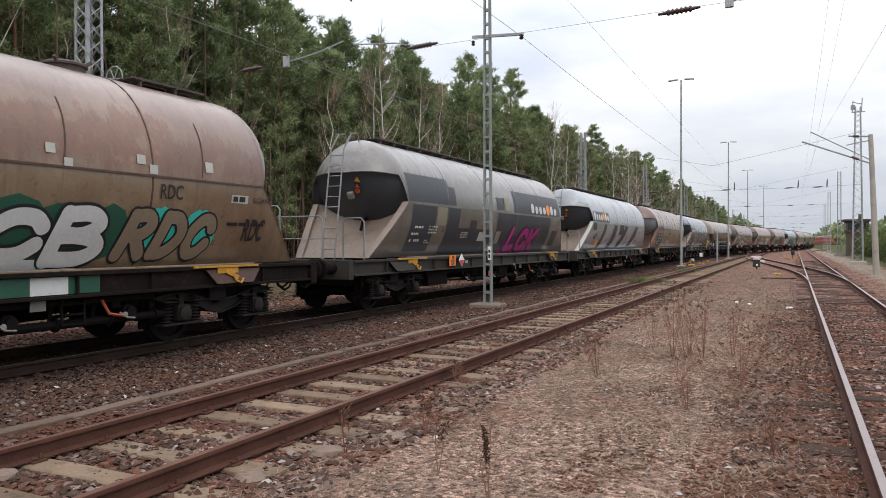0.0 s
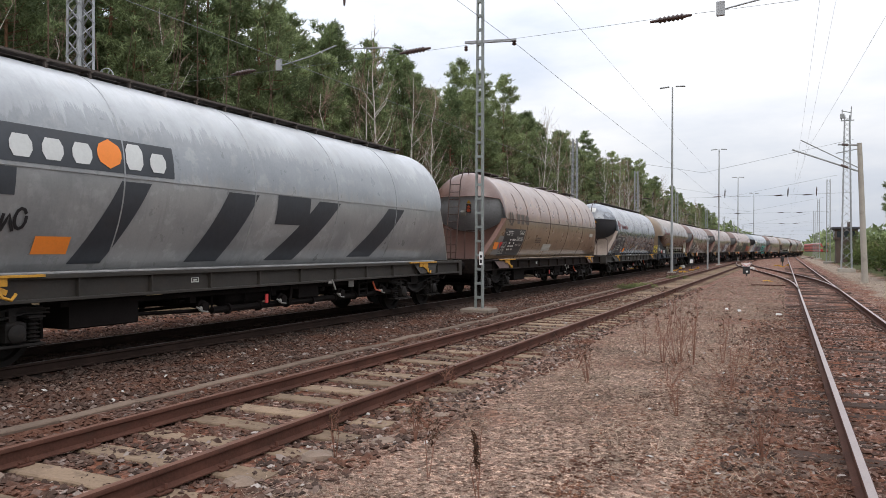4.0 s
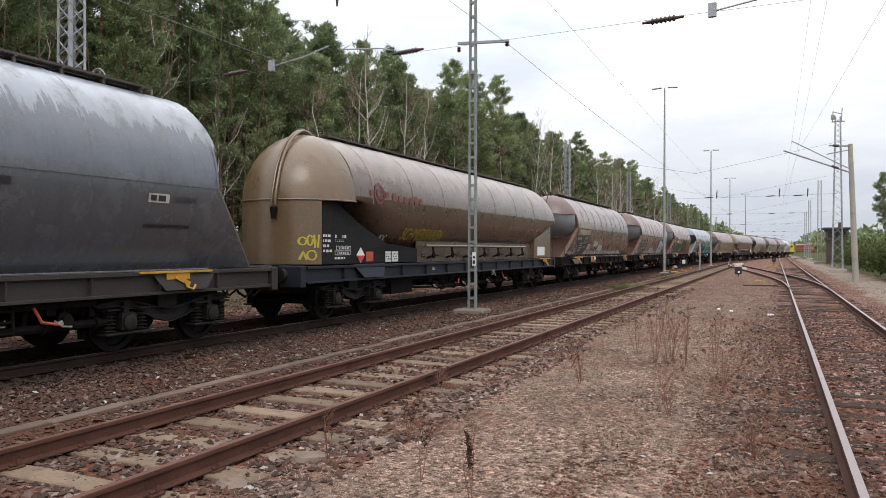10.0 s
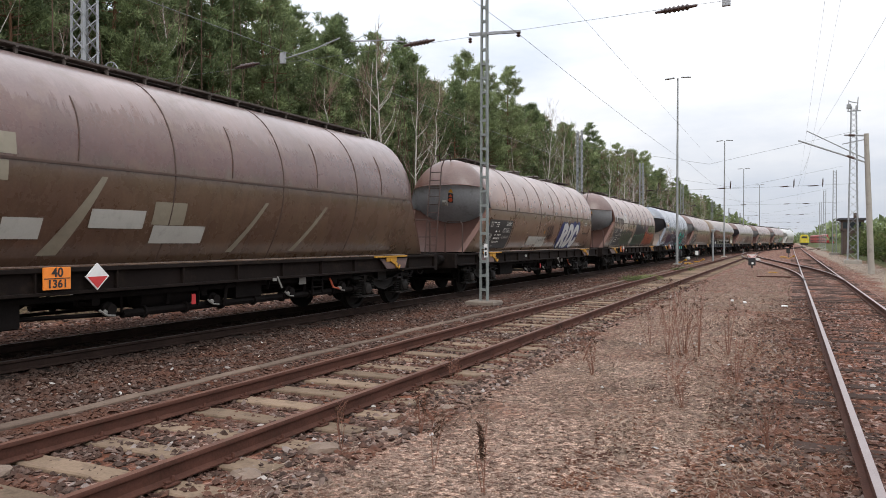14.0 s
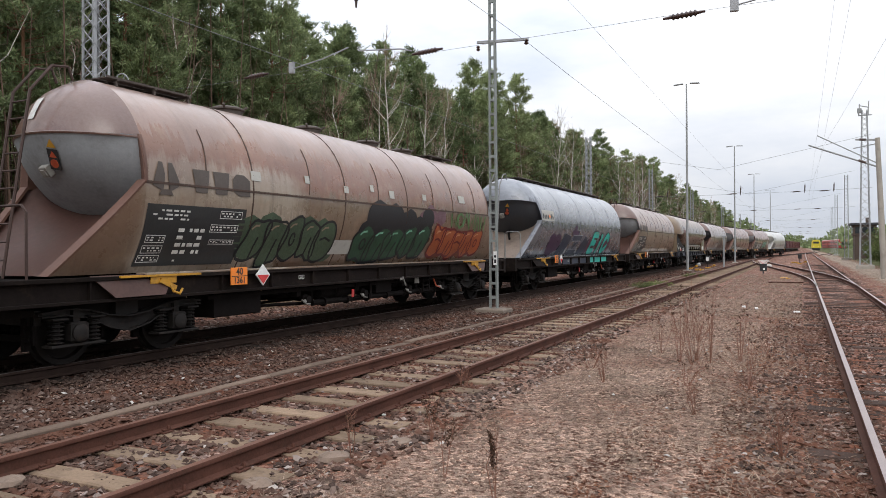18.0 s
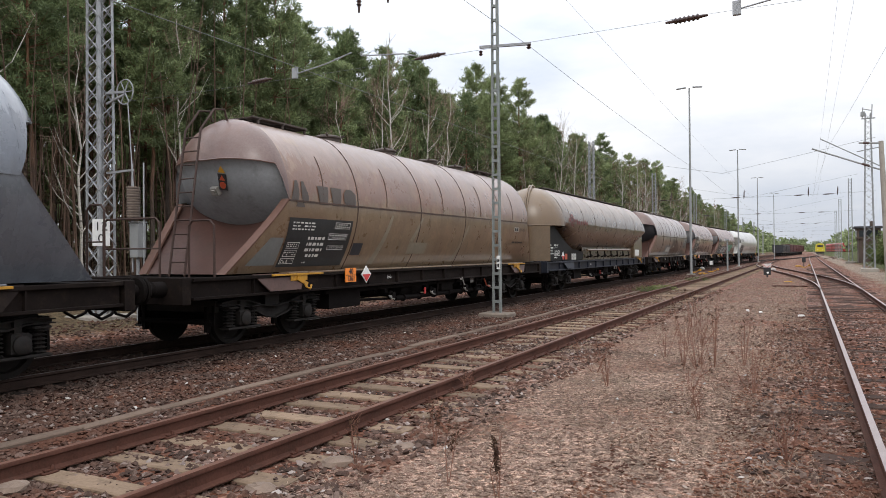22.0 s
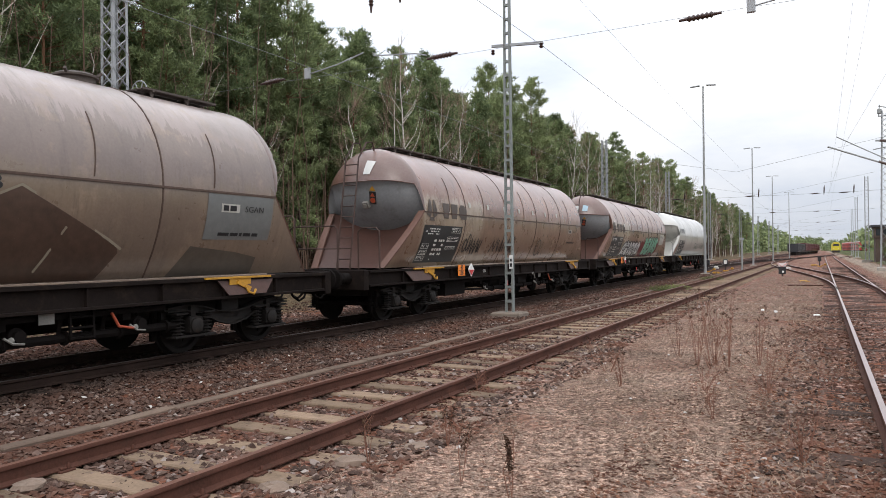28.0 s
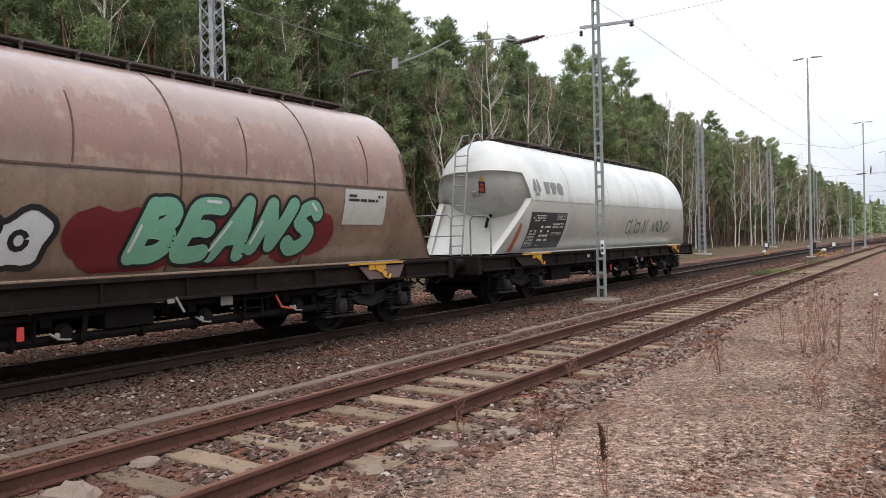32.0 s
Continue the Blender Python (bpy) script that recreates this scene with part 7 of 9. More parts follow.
M_STICKER = plain("white_sticker", (0.60, 0.60, 0.58), 0.5, 0, 0.12, 6, 0.2)
M_STICKERBLUE = plain("blue_sticker", (0.33, 0.46, 0.54), 0.5, 0, 0.2, 6, 0.2)
hood_sticker(w14, 0.40, 0.47, 0.62, 0.90, M_STICKER, "white sticker on the hood", False)
hood_sticker(w15, 0.33, 0.42, 0.66, 0.90, M_STICKERBLUE, "blue and white sticker on the hood")
hood_sticker(w15, 0.49, 0.56, 0.70, 0.92, M_STICKER, "white sticker on the hood")
hood_sticker(w5, 0.40, 0.55, 0.45, 0.72, M_STICKER, "pale framed sign on the hood")
hood_sticker(w9, 0.52, 0.58, 0.55, 0.85, M_STICKER, "white sticker on the hood")


# -- lettering, plates and graffiti of each wagon --
M_GREEN_DK = plain("spray_dark_green", (0.012, 0.075, 0.045), 0.5, 0, 0.25, 4)
M_MINT = plain("spray_mint", (0.16, 0.36, 0.25), 0.5, 0, 0.2, 4)
M_TEAL = plain("spray_turquoise", (0.03, 0.44, 0.36), 0.5, 0, 0.15, 4)
M_WHITESPRAY = plain("spray_white", (0.55, 0.56, 0.55), 0.5, 0, 0.15, 4)
M_BEIGESPRAY = plain("spray_beige", (0.21, 0.16, 0.11), 0.5, 0, 0.15, 4)
M_BLACKSPRAY = plain("spray_black", (0.012, 0.012, 0.014), 0.5, 0, 0.2, 4)
M_MAGENTA = plain("spray_magenta", (0.30, 0.012, 0.135), 0.5, 0, 0.6, 4, 0.5)
M_BLUESPRAY = plain("spray_blue", (0.016, 0.027, 0.115), 0.5, 0, 0.25, 4)
M_NAVY = plain("spray_navy", (0.026, 0.036, 0.060), 0.5, 0, 0.35, 4)
M_PURPLE = plain("spray_purple", (0.045, 0.018, 0.05), 0.5, 0, 0.3, 4)
M_ORANGESPRAY = plain("spray_rust_orange", (0.33, 0.085, 0.03), 0.5, 0, 0.35, 4)
M_YELLOWSPRAY = plain("spray_yellow", (0.42, 0.33, 0.03), 0.6, 0, 0.15, 4)
M_DARKRED = plain("spray_dark_red", (0.13, 0.012, 0.014), 0.5, 0, 0.25, 4)
M_PLUM = plain("spray_plum", (0.105, 0.022, 0.045), 0.5, 0, 0.35, 4)
M_PALEBLUE = plain("spray_pale_grey", (0.30, 0.31, 0.34), 0.5, 0, 0.3, 4)
M_MOSS = plain("spray_moss_green", (0.055, 0.085, 0.050), 0.5, 0, 0.4, 4, 0.3)
M_FORESTGREEN = plain("spray_forest_green", (0.020, 0.060, 0.032), 0.5, 0, 0.4, 4)
M_MAUVE = plain("spray_mauve", (0.16, 0.085, 0.10), 0.6, 0, 0.4, 4)
M_RUSTSPRAY = plain("spray_rust_brown", (0.16, 0.055, 0.028), 0.6, 0, 0.4, 4)
M_PEACH = plain("spray_peach", (0.48, 0.22, 0.11), 0.6, 0, 0.3, 4)
M_LEAFSPRAY = plain("spray_leaf_green", (0.085, 0.17, 0.06), 0.6, 0, 0.4, 4)
M_PATCHDARK = plain("dark_patch_paint", (0.032, 0.036, 0.043), 0.45, 0, 0.3, 2, 0.2)
M_PATCHPALE = plain("pale_patch_paint", (0.24, 0.21, 0.155), 0.5, 0, 0.25, 2, 0.3)
M_PATCHGREY = plain("grey_patch_paint", (0.15, 0.155, 0.15), 0.45, 0, 0.25, 2, 0.2)
M_PAPER = plain("pale_label", (0.42, 0.41, 0.37), 0.6, 0, 0.12, 6, 0.3)


def plates(w, spots, mat=None):
    for y0, y1, z0, z1 in spots:
        part("small_plate", decal([rect(y0, z0, y1, z1)], "s", 0.012), mat or M_PAPER, w, "small pale plate on the tank")


def tail_label(w, y=15.3):
    """Date mark near the tail of a wagon."""
    part("date_mark", text_decal("SGAN", y + 0.55, y + 1.0, 2.33, 2.43), M_BLACKSPRAY, w, "stencilled black letters", smooth=0)
    part("date_frame", decal([rect(y, 2.31, y + 0.42, 2.45)], "d", 0.010), M_PAPER, w, "pale date field")
    part("date_mark", decal(bars(y + 0.04, 2.33, y + 0.38, 2.43, 1, 3, 0.1) + bars(y, 1.92, y + 1.0, 1.98, 1, 6, 0.1), "d", 0.014), M_BLACKSPRAY, w, kind="stuff")


def blob(w, polys, mat, label="", lift=0.006, name="spray_cloud"):
    if name == "spray_cloud":
        part(name, decal(polys, "c", lift), mat, w, label)
    else:
        for k, p in enumerate(polys):
            part(name, decal([p], "c", lift + 0.0004 * (k % 12)), mat, w, label)


# first wagon
blob(w1, cloud(10.9, 1.27, 13.1, 2.25, 16, 1, 0.2, 0.42), M_GREEN_DK, "green spray cloud")
fat_graffiti(w1, "CB", 11.05, 12.95, 1.27, 2.14, M_WHITESPRAY, M_BLACKSPRAY, 0.22, 0.045, 0.25, None, 2)
blob(w1, [rect(10.4, 1.262, 12.6, 1.40)], M_WHITESPRAY, lift=0.024, name="spray_band")
blob(w1, cloud(13.1, 1.5, 15.0, 2.28, 7, 2, 0.18, 0.3), M_TEAL, "turquoise spray cloud")
fat_graffiti(w1, "RDC", 13.15, 15.0, 1.33, 2.14, M_BEIGESPRAY, M_BLACKSPRAY, 0.20, 0.035, 0.3, None, 4)
for y0, y1, z0, z1 in ((13.75, 14.2, 2.30, 2.53), (15.75, 16.3, 1.65, 2.05)):
    part("tag", text_decal("RDC", y0, y1, z0, z1, 0.01), M_BLACKSPRAY, w1, "black tag", smooth=0)
plates(w1, [(11.85, 11.99, 2.80, 2.93), (12.11, 12.24, 2.62, 2.76), (13.3, 13.46, 2.79, 2.93), (13.53, 13.68, 2.66, 2.80), (14.68, 14.85, 2.78, 2.95)])
tail_label(w1)
for y0, y1, mt in ((9.6, 11.3, M_WHITESPRAY), (11.3, 11.75, M_GREEN_DK), (11.75, 12.3, M_WHITESPRAY), (12.3, 12.8, M_GREEN_DK)):
    part("sill_spray", Mesh().box(1.262, y0, 0.93, 1.268, y1, 1.165), mt, w1, "graffiti paint run over the sill")
# second
blob(w2, [rect(3.06, 2.68, 5.5, 3.40), rect(5.5, 2.68, 5.9, 3.2), rect(10.7, 2.66, 16.0, 3.42), rect(9.1, 2.70, 9.7, 3.1), rect(3.3, 1.40, 4.65, 2.60), rect(5.42, 1.30, 6.2, 2.60), rect(6.2, 1.30, 8.9, 2.05), rect(9.2, 1.30, 14.8, 2.60), rect(7.0, 2.05, 7.5, 2.3), rect(15.2, 1.5, 15.9, 2.1)], M_PATCHDARK, "dark slate paint patch", 0.004, "paint_patch")
blob(w2, [rect(9.75, 2.70, 10.15, 3.12), rect(4.72, 2.1, 5.3, 2.6), rect(9.25, 1.6, 9.65, 2.0)], M_PATCHPALE, "beige paint patch", 0.010, "paint_patch")
word_blocks(w2, 12.4, 15.6, 2.72, 3.06, 7, M_WHITESPRAY, 4)
blob(w2, cloud(10.1, 1.27, 13.5, 1.9, 12, 6, 0.15, 0.3), M_PURPLE, "purple spray cloud", 0.012)
blob(w2, [rect(10.0, 1.272, 13.5, 1.37)], M_MAGENTA, "magenta spray band", 0.013, "spray_band")
fat_graffiti(w2, "LCK", 10.4, 13.4, 1.28, 2.22, M_MAGENTA, M_PURPLE, 0.24, 0.06, 0.3, None, 9)
plates(w2, [(7.84, 8.38, 1.68, 1.95)])
part("stencil_marks", decal(bars(3.45, 1.60, 4.0, 2.12, 3, 8, 0.66, (0.05, 0.14)) + bars(4.35, 1.86, 4.85, 2.10, 3, 9, 0.5, (0.03, 0.10)) + bars(4.3, 1.60, 4.6, 1.72, 2, 19, 0.5, (0.03, 0.08)) + bars(6.5, 1.75, 7.0, 1.95, 4, 10, 0.6, (0.03, 0.12)), "s", 0.014), M_MARK, w2, "pale stencilled bars", kind="stuff")
part("railing", hoop(-1.15, 0.35, LEN - 1.0, 1.2, 2.35), M_BROWNRAIL, w2, "rear platform railing")
part("railing", hoop(0.6, 1.15, LEN - 1.35, 1.2, 2.25, False), M_BROWNRAIL, w2, "rear platform railing")
part("brake_lever", Mesh().tube([(-0.3, LEN - 1.0, 2.38), (0.25, LEN - 1.0, 2.40), (0.36, LEN - 1.0, 2.50)], 0.018, 6), M_YELLOW, w2, "yellow brake lever")
# third
blob(w3, [rect(3.1, 2.67, 6.35, 3.16), [(4.75, 1.36), (5.3, 1.36), (5.9, 2.56), (5.35, 2.56)], [(6.95, 1.36), (7.7, 1.36), (8.4, 2.56), (7.6, 2.56)], [(9.0, 1.36), (9.9, 1.36), (11.1, 2.56), (10.3, 2.56)], [(11.9, 1.40), (12.9, 1.40), (14.0, 2.56), (13.2, 2.56)], rect(3.1, 2.25, 3.75, 2.6), rect(8.95, 2.05, 10.0, 2.6)], M_PATCHDARK, "dark slanted stripe", 0.005, "paint_stripe")
word_blocks(w3, 3.15, 6.25, 2.74, 3.12, 7, M_WHITESPRAY, 4)
part("tag", strokes(scribble(3.5, 1.75, 3.96, 2.1, 3, 5), 0.045), M_BLACKSPRAY, w3, "black tag")
blob(w3, [rect(4.15, 1.50, 4.68, 1.74)], M_ORANGE, "orange plate", 0.012, "hazard_plate")
# fourth
logo_blocks(w4, 3.3, 5.5, 2.42, 2.92, M_LOGO_GREY)
blob(w4, [[(2.4, 1.40), (3.15, 1.40), (3.2, 2.05), (2.75, 2.05)]], M_PATCHGREY, "grey paint patch", 0.005, "paint_patch")
blob(w4, [rect(2.42, 1.58, 2.8, 1.82)], M_ORANGE, "orange hazard plate", 0.012, "hazard_plate")
blob(w4, [[(2.85, 1.82), (3.02, 1.58), (3.14, 1.82)]], M_RED, "red triangle label", 0.012, "hazard_label")
plates(w4, [(7.85, 8.95, 1.53, 1.80), (15.0, 15.6, 2.2, 2.35)])
part("stencil_marks", decal(bars(6.7, 1.82, 7.35, 2.06, 3, 21, 0.4), "s", 0.012), M_LOGO_GREY, w4, kind="stuff")
# fifth
ring_mark(w5, 3.25, 3.95, 2.74, 3.28, M_LOGO_RED)
word_blocks(w5, 4.3, 6.05, 2.82, 3.05, 6, M_LOGO_RED)
plates(w5, [(3.92, 4.05, 2.37, 2.52), (6.21, 6.34, 2.42, 2.52), (6.77, 6.9, 2.41, 2.51), (8.97, 9.13, 2.4, 2.5), (9.6, 9.75, 2.4, 2.5), (11.71, 11.9, 2.4, 2.5), (12.2, 12.4, 2.4, 2.5)], M_BLACKSPRAY)
plates(w5, [(9.4, 9.97, 1.63, 1.85)])
blob(w5, [rect(5.72, 1.43, 6.17, 1.66)], M_ORANGE, "orange hazard plate", 0.012, "hazard_plate")
blob(w5, [[(4.9, 1.58), (5.05, 1.44), (5.2, 1.58), (5.05, 1.72)]], M_WHITE, "white diamond label", 0.016, "hazard_label")
blob(w5, [[(4.9, 1.58), (5.05, 1.44), (5.2, 1.58)]], M_RED, "red half of the label", 0.020, "hazard_label")
tail_label(w5, 14.6)
# round-ended wagons
for wb, scr in ((w6, True), (w12, False)):
    ring_mark(wb, 3.25, 3.95, 2.66, 3.22, M_LOGO_RED, barrel_x)
    word_blocks(wb, 4.2, 6.0, 2.78, 3.0, 6, M_LOGO_RED, None, "company name as plain faded blocks", barrel_x)
    if scr:
        part("tag", text_decal("SCHMERFINKEN", 5.2, 7.7, 1.85, 2.16, 0.0, 0.014, 0.1, 0.0, barrel_x), M_YELLOWSPRAY, wb, "yellow scrawl", smooth=0)
        part("tag", text_decal("RDC", 4.1, 4.45, 1.82, 1.95, 0.0, 0.014, 0.1, 0.0, barrel_x), M_MARK, wb, "white tag", smooth=0)

        def skirt_x(y, z):
            return math.sqrt(max(0.1, 1.42 ** 2 - (2.5 - y) ** 2))
        part("tag", strokes(scribble(1.27, 1.62, 1.56, 1.95, 3, 17), 0.03, 0.014, skirt_x), M_YELLOWSPRAY, wb, "yellow scrawl")
        part("tag", strokes(scribble(1.27, 1.32, 1.50, 1.58, 2, 18), 0.03, 0.014, skirt_x), M_YELLOWSPRAY, wb, "yellow scrawl")
# seventh
blob(w7, [rect(3.5, 2.68, 4.6, 3.0), rect(4.6, 2.68, 5.7, 2.95), rect(3.5, 2.35, 5.6, 2.60)], M_PATCHPALE, "pale painted-over patch", 0.005, "paint_patch")
blob(w7, [[(6.2, 1.40), (6.5, 1.40), (7.05, 2.5), (6.95, 2.5)], [(9.8, 1.4), (9.95, 1.4), (10.6, 2.3), (10.5, 2.3)], [(11.6, 1.4), (11.75, 1.4), (12.5, 2.3), (12.4, 2.3)], rect(7.95, 1.85, 8.6, 2.2)], M_PATCHPALE, "pale streak of old paint", 0.005, "paint_patch")
plates(w7, [(5.6, 6.15, 1.62, 1.90), (6.85, 7.8, 1.78, 2.05), (8.0, 9.1, 1.56, 1.84)])
blob(w7, [rect(2.75, 1.60, 3.05, 1.96)], M_PATCHGREY, "grey paint patch", 0.005, "paint_patch")
# eighth
blob(w8, cloud(11.2, 1.27, 14.1, 2.5, 16, 12, 0.3, 0.45), M_BLUESPRAY, "blue spray cloud")
fat_graffiti(w8, "RDC", 11.45, 13.95, 1.28, 2.38, M_WHITESPRAY, M_BLUESPRAY, 0.28, 0.05, 0.22, None, 6, 0.02)
part("tag", strokes(scribble(9.28, 1.55, 10.18, 2.34, 4, 33), 0.05), M_BLACKSPRAY, w8, "black tag")
plates(w8, [(8.53, 9.45, 1.38, 1.78), (7.3, 8.5, 1.47, 1.78)])
part("tag", strokes(scribble(8.6, 1.58, 9.3, 1.72, 5, 91), 0.018, 0.018), M_BLACKSPRAY, w8, "black scrawl")
blob(w8, cloud(8.96, 1.85, 9.16, 2.05, 1, 1, 0.08, 0.09), M_YELLOW, "yellow spot", 0.01)
plates(w8, [(8.5 + k * 0.83, 8.62 + k * 0.83, 3.05 - 0.12 * (k % 2), 3.17 - 0.12 * (k % 2)) for k in range(9)])
tail_label(w8, 14.9)
# ninth
logo_blocks(w9, 3.15, 5.3, 2.45, 2.98, M_LOGO_GREY)
blob(w9, cloud(5.2, 1.35, 8.1, 2.3, 9, 15, 0.2, 0.35), M_MOSS, "mossy green graffiti field", 0.006)
bubble_letters(w9, 5.35, 1.38, 8.0, 2.2, 5, 41, M_MOSS, M_BLACKSPRAY, 0.05, M_BEIGESPRAY)
blob(w9, cloud(8.6, 1.6, 12.4, 2.75, 20, 16, 0.3, 0.45), M_BLACKSPRAY, "black graffiti cloud with pale dots", 0.008)
bubble_letters(w9, 8.9, 1.32, 12.3, 2.15, 5, 47, M_FORESTGREEN, M_BLACKSPRAY, 0.06, M_MINT, 0.016)
rdot = random.Random(3)
for k in range(16):
    yy, zz = rdot.uniform(8.9, 12.2), rdot.uniform(2.15, 2.6)
    part("spray_dot", decal([[(yy + 0.05 * math.cos(q), zz + 0.028 * math.sin(q)) for q in np.linspace(0, 2 * math.pi, 9)[:-1]]], "d", 0.024), M_WHITESPRAY, w9, "pale paint dot")
blob(w9, cloud(11.5, 2.2, 13.4, 2.75, 7, 19, 0.15, 0.28), M_MAUVE, "faded mauve haze of spray", 0.005)
blob(w9, cloud(12.4, 1.32, 16.0, 2.1, 12, 17, 0.2, 0.35), M_RUSTSPRAY, "rust brown graffiti ground", 0.006)
bubble_letters(w9, 12.6, 1.34, 15.8, 2.15, 5, 52, M_ORANGESPRAY, M_DARKRED, 0.06, M_PEACH)
part("graffiti", strokes(scribble(13.5, 2.1, 15.9, 2.65, 6, 53), 0.07, 0.026), M_LEAFSPRAY, w9, "faded green graffiti strokes")
plates(w9, [(5.34, 5.6, 2.83, 3.0), (8.24, 8.41, 2.8, 2.95), (10.13, 10.36, 2.8, 2.98), (6.9, 7.05, 2.9, 3.05), (9.3, 9.45, 2.9, 3.05), (11.8, 12.0, 2.85, 3.0), (14.0, 14.4, 2.9, 3.1), (7.9, 8.95, 1.5, 1.8)])
plates(w9, [(6.48, 7.22, 1.78, 2.05)], M_PATCHGREY)
# tenth
blob(w10, [rect(3.06, 2.60, 4.55, 3.05)], M_PAPER, "pale field round the name", 0.005, "paint_patch")
word_blocks(w10, 3.1, 4.45, 2.72, 2.92, 7, M_BLACKSPRAY, 4)
blob(w10, cloud(4.4, 1.30, 5.9, 2.2, 9, 21, 0.25, 0.38) + cloud(8.9, 1.30, 10.4, 2.1, 8, 22, 0.2, 0.35) + [rect(7.25, 2.15, 8.2, 2.35), rect(7.55, 1.9, 7.85, 2.55)], M_PURPLE, "dark purple spray cloud", 0.006)
shapes = [[(5.6, 1.30), (6.1, 1.30), (6.9, 2.15), (6.2, 2.2)], [(6.2, 1.30), (6.7, 1.30), (7.2, 2.1), (6.8, 2.15)], [(7.2, 1.30), (8.4, 1.30), (8.5, 1.55), (7.3, 1.55)], [(7.6, 1.55), (7.95, 1.55), (8.6, 1.95), (8.2, 1.95)], [(7.4, 1.9), (8.7, 1.9), (8.8, 2.15), (7.5, 2.15)], [(8.7, 1.30), (9.2, 1.30), (9.8, 2.1), (9.3, 2.15)], [(9.3, 1.30), (9.8, 1.30), (10.1, 1.9), (9.7, 2.0)]]
for q in shapes:
    part("graffiti_outline", strokes([q + [q[0]]], 0.035, 0.024), M_PALEBLUE, w10, "pale graffiti outline")
blob(w10, shapes, M_NAVY, "slate blue graffiti letters", 0.018, "graffiti")
blob(w10, cloud(9.9, 1.3, 14.5, 2.15, 12, 25, 0.2, 0.34), M_PLUM, "plum red spray cloud", 0.006)
fat_graffiti(w10, "EIC", 10.5, 13.85, 1.28, 2.36, M_TEAL, M_BLACKSPRAY, 0.28, 0.05, 0.35, M_MINT, 7)
for k, (y0, y1, mt) in enumerate(((5.6, 9.9, M_NAVY), (10.55, 13.8, M_TEAL))):
    part("sill_spray", Mesh().box(1.262, y0, 0.93, 1.268, y1, 1.16), mt, w10, "graffiti paint run over the sill")
# eleventh
logo_blocks(w11, 3.1, 5.3, 2.52, 3.05, M_LOGO_GREY)
blob(w11, [[(2.2, 1.40), (3.02, 1.40), (3.05, 1.92), (2.7, 1.92)]], M_PATCHGREY, "grey paint patch", 0.005, "paint_patch")
plates(w11, [(7.92, 8.9, 1.60, 1.88)], M_PATCHPALE)
plates(w11, [(5.44, 5.83, 1.58, 1.84)], M_PATCHDARK)
blob(w11, [[(6.3, 1.36), (6.55, 1.36), (6.95, 2.5), (6.85, 2.5)], [(7.9, 1.9), (8.1, 1.9), (8.45, 2.5), (8.35, 2.5)], [(10.6, 1.36), (10.8, 1.36), (11.3, 2.4), (11.2, 2.4)]], M_PATCHPALE, "pale streak", 0.005, "paint_patch")
tail_label(w11, 14.9)
# thirteenth
blob(w13, [rect(6.8, 1.40, 9.0, 2.05)], M_PATCHGREY, "grey-green patch", 0.006, "paint_patch")
plates(w13, [(7.4, 8.8, 1.58, 1.90), (10.02, 10.27, 1.86, 2.02)])
blob(w13, [rect(14.5, 1.86, 16.05, 2.6)], M_PATCHGREY, "grey-green field", 0.006, "paint_patch")
tail_label(w13, 14.8)
M_DARKRUST = plain("dark_rust_field", (0.072, 0.042, 0.029), 0.45, 0, 0.5, 1.6, 0.5)
M_DARKGREY = plain("dark_grey_field", (0.075, 0.062, 0.050), 0.45, 0, 0.4, 1.6, 0.4)
blob(w13, [[(10.0, 1.27), (10.85, 1.27), (10.85, 2.2), (10.0, 1.85)], [(10.85, 1.27), (11.44, 1.27), (11.44, 2.48), (10.85, 2.2)], [(11.44, 1.27), (12.75, 1.27), (12.75, 1.84), (11.44, 2.48)], [(12.75, 1.27), (13.02, 1.70), (12.75, 1.84)], [(9.2, 1.27), (10.0, 1.27), (10.0, 1.85), (9.2, 1.75)]], M_DARKRUST, "dark rust-brown field with a zigzag edge", 0.005, "paint_patch")
blob(w13, [[(9.2, 1.78), (10.0, 1.88), (10.85, 2.22), (10.32, 2.54), (9.6, 2.55)]], M_DARKGREY, "dark grey field of old paint", 0.004, "paint_patch")
blob(w13, [[(14.0, 1.27), (15.9, 1.27), (15.9, 1.6), (14.3, 1.75)]], M_DARKGREY, "dark sooty field of old paint", 0.004, "paint_patch")
for line in ([(9.2, 1.79), (10.0, 1.89), (10.85, 2.22), (11.44, 2.50), (12.75, 1.85), (13.02, 1.70)], [(10.32, 2.54), (10.6, 2.38), (10.85, 2.22)], [(12.1, 2.0), (11.9, 1.6), (11.8, 1.4)]):
    part("zigzag", strokes([line], 0.035, 0.012), M_PATCHPALE, w13, "pale zigzag line of old paint")
part("tag", text_decal("DSB", 10.7, 11.2, 2.42, 2.6, 0.01), M_BLACKSPRAY, w13, "black tag", smooth=0)
# fourteenth
logo_blocks(w14, 3.15, 5.43, 2.42, 2.98, M_LOGO_GREY)
for y0, y1, z0, z1, n, sd in ((5.55, 6.74, 1.55, 2.12, 6, 61), (7.48, 9.29, 1.6, 2.15, 7, 62), (11.4, 12.3, 1.42, 2.25, 2, 63)):
    part("tag", strokes(scribble(y0, z0, y1, z1, n, sd), 0.05), M_BLACKSPRAY, w14, "black scrawled tag")
plates(w14, [(5.6 + k * 1.25, 5.74 + k * 1.25, 2.86, 3.0) for k in range(7)])
tail_label(w14, 14.6)
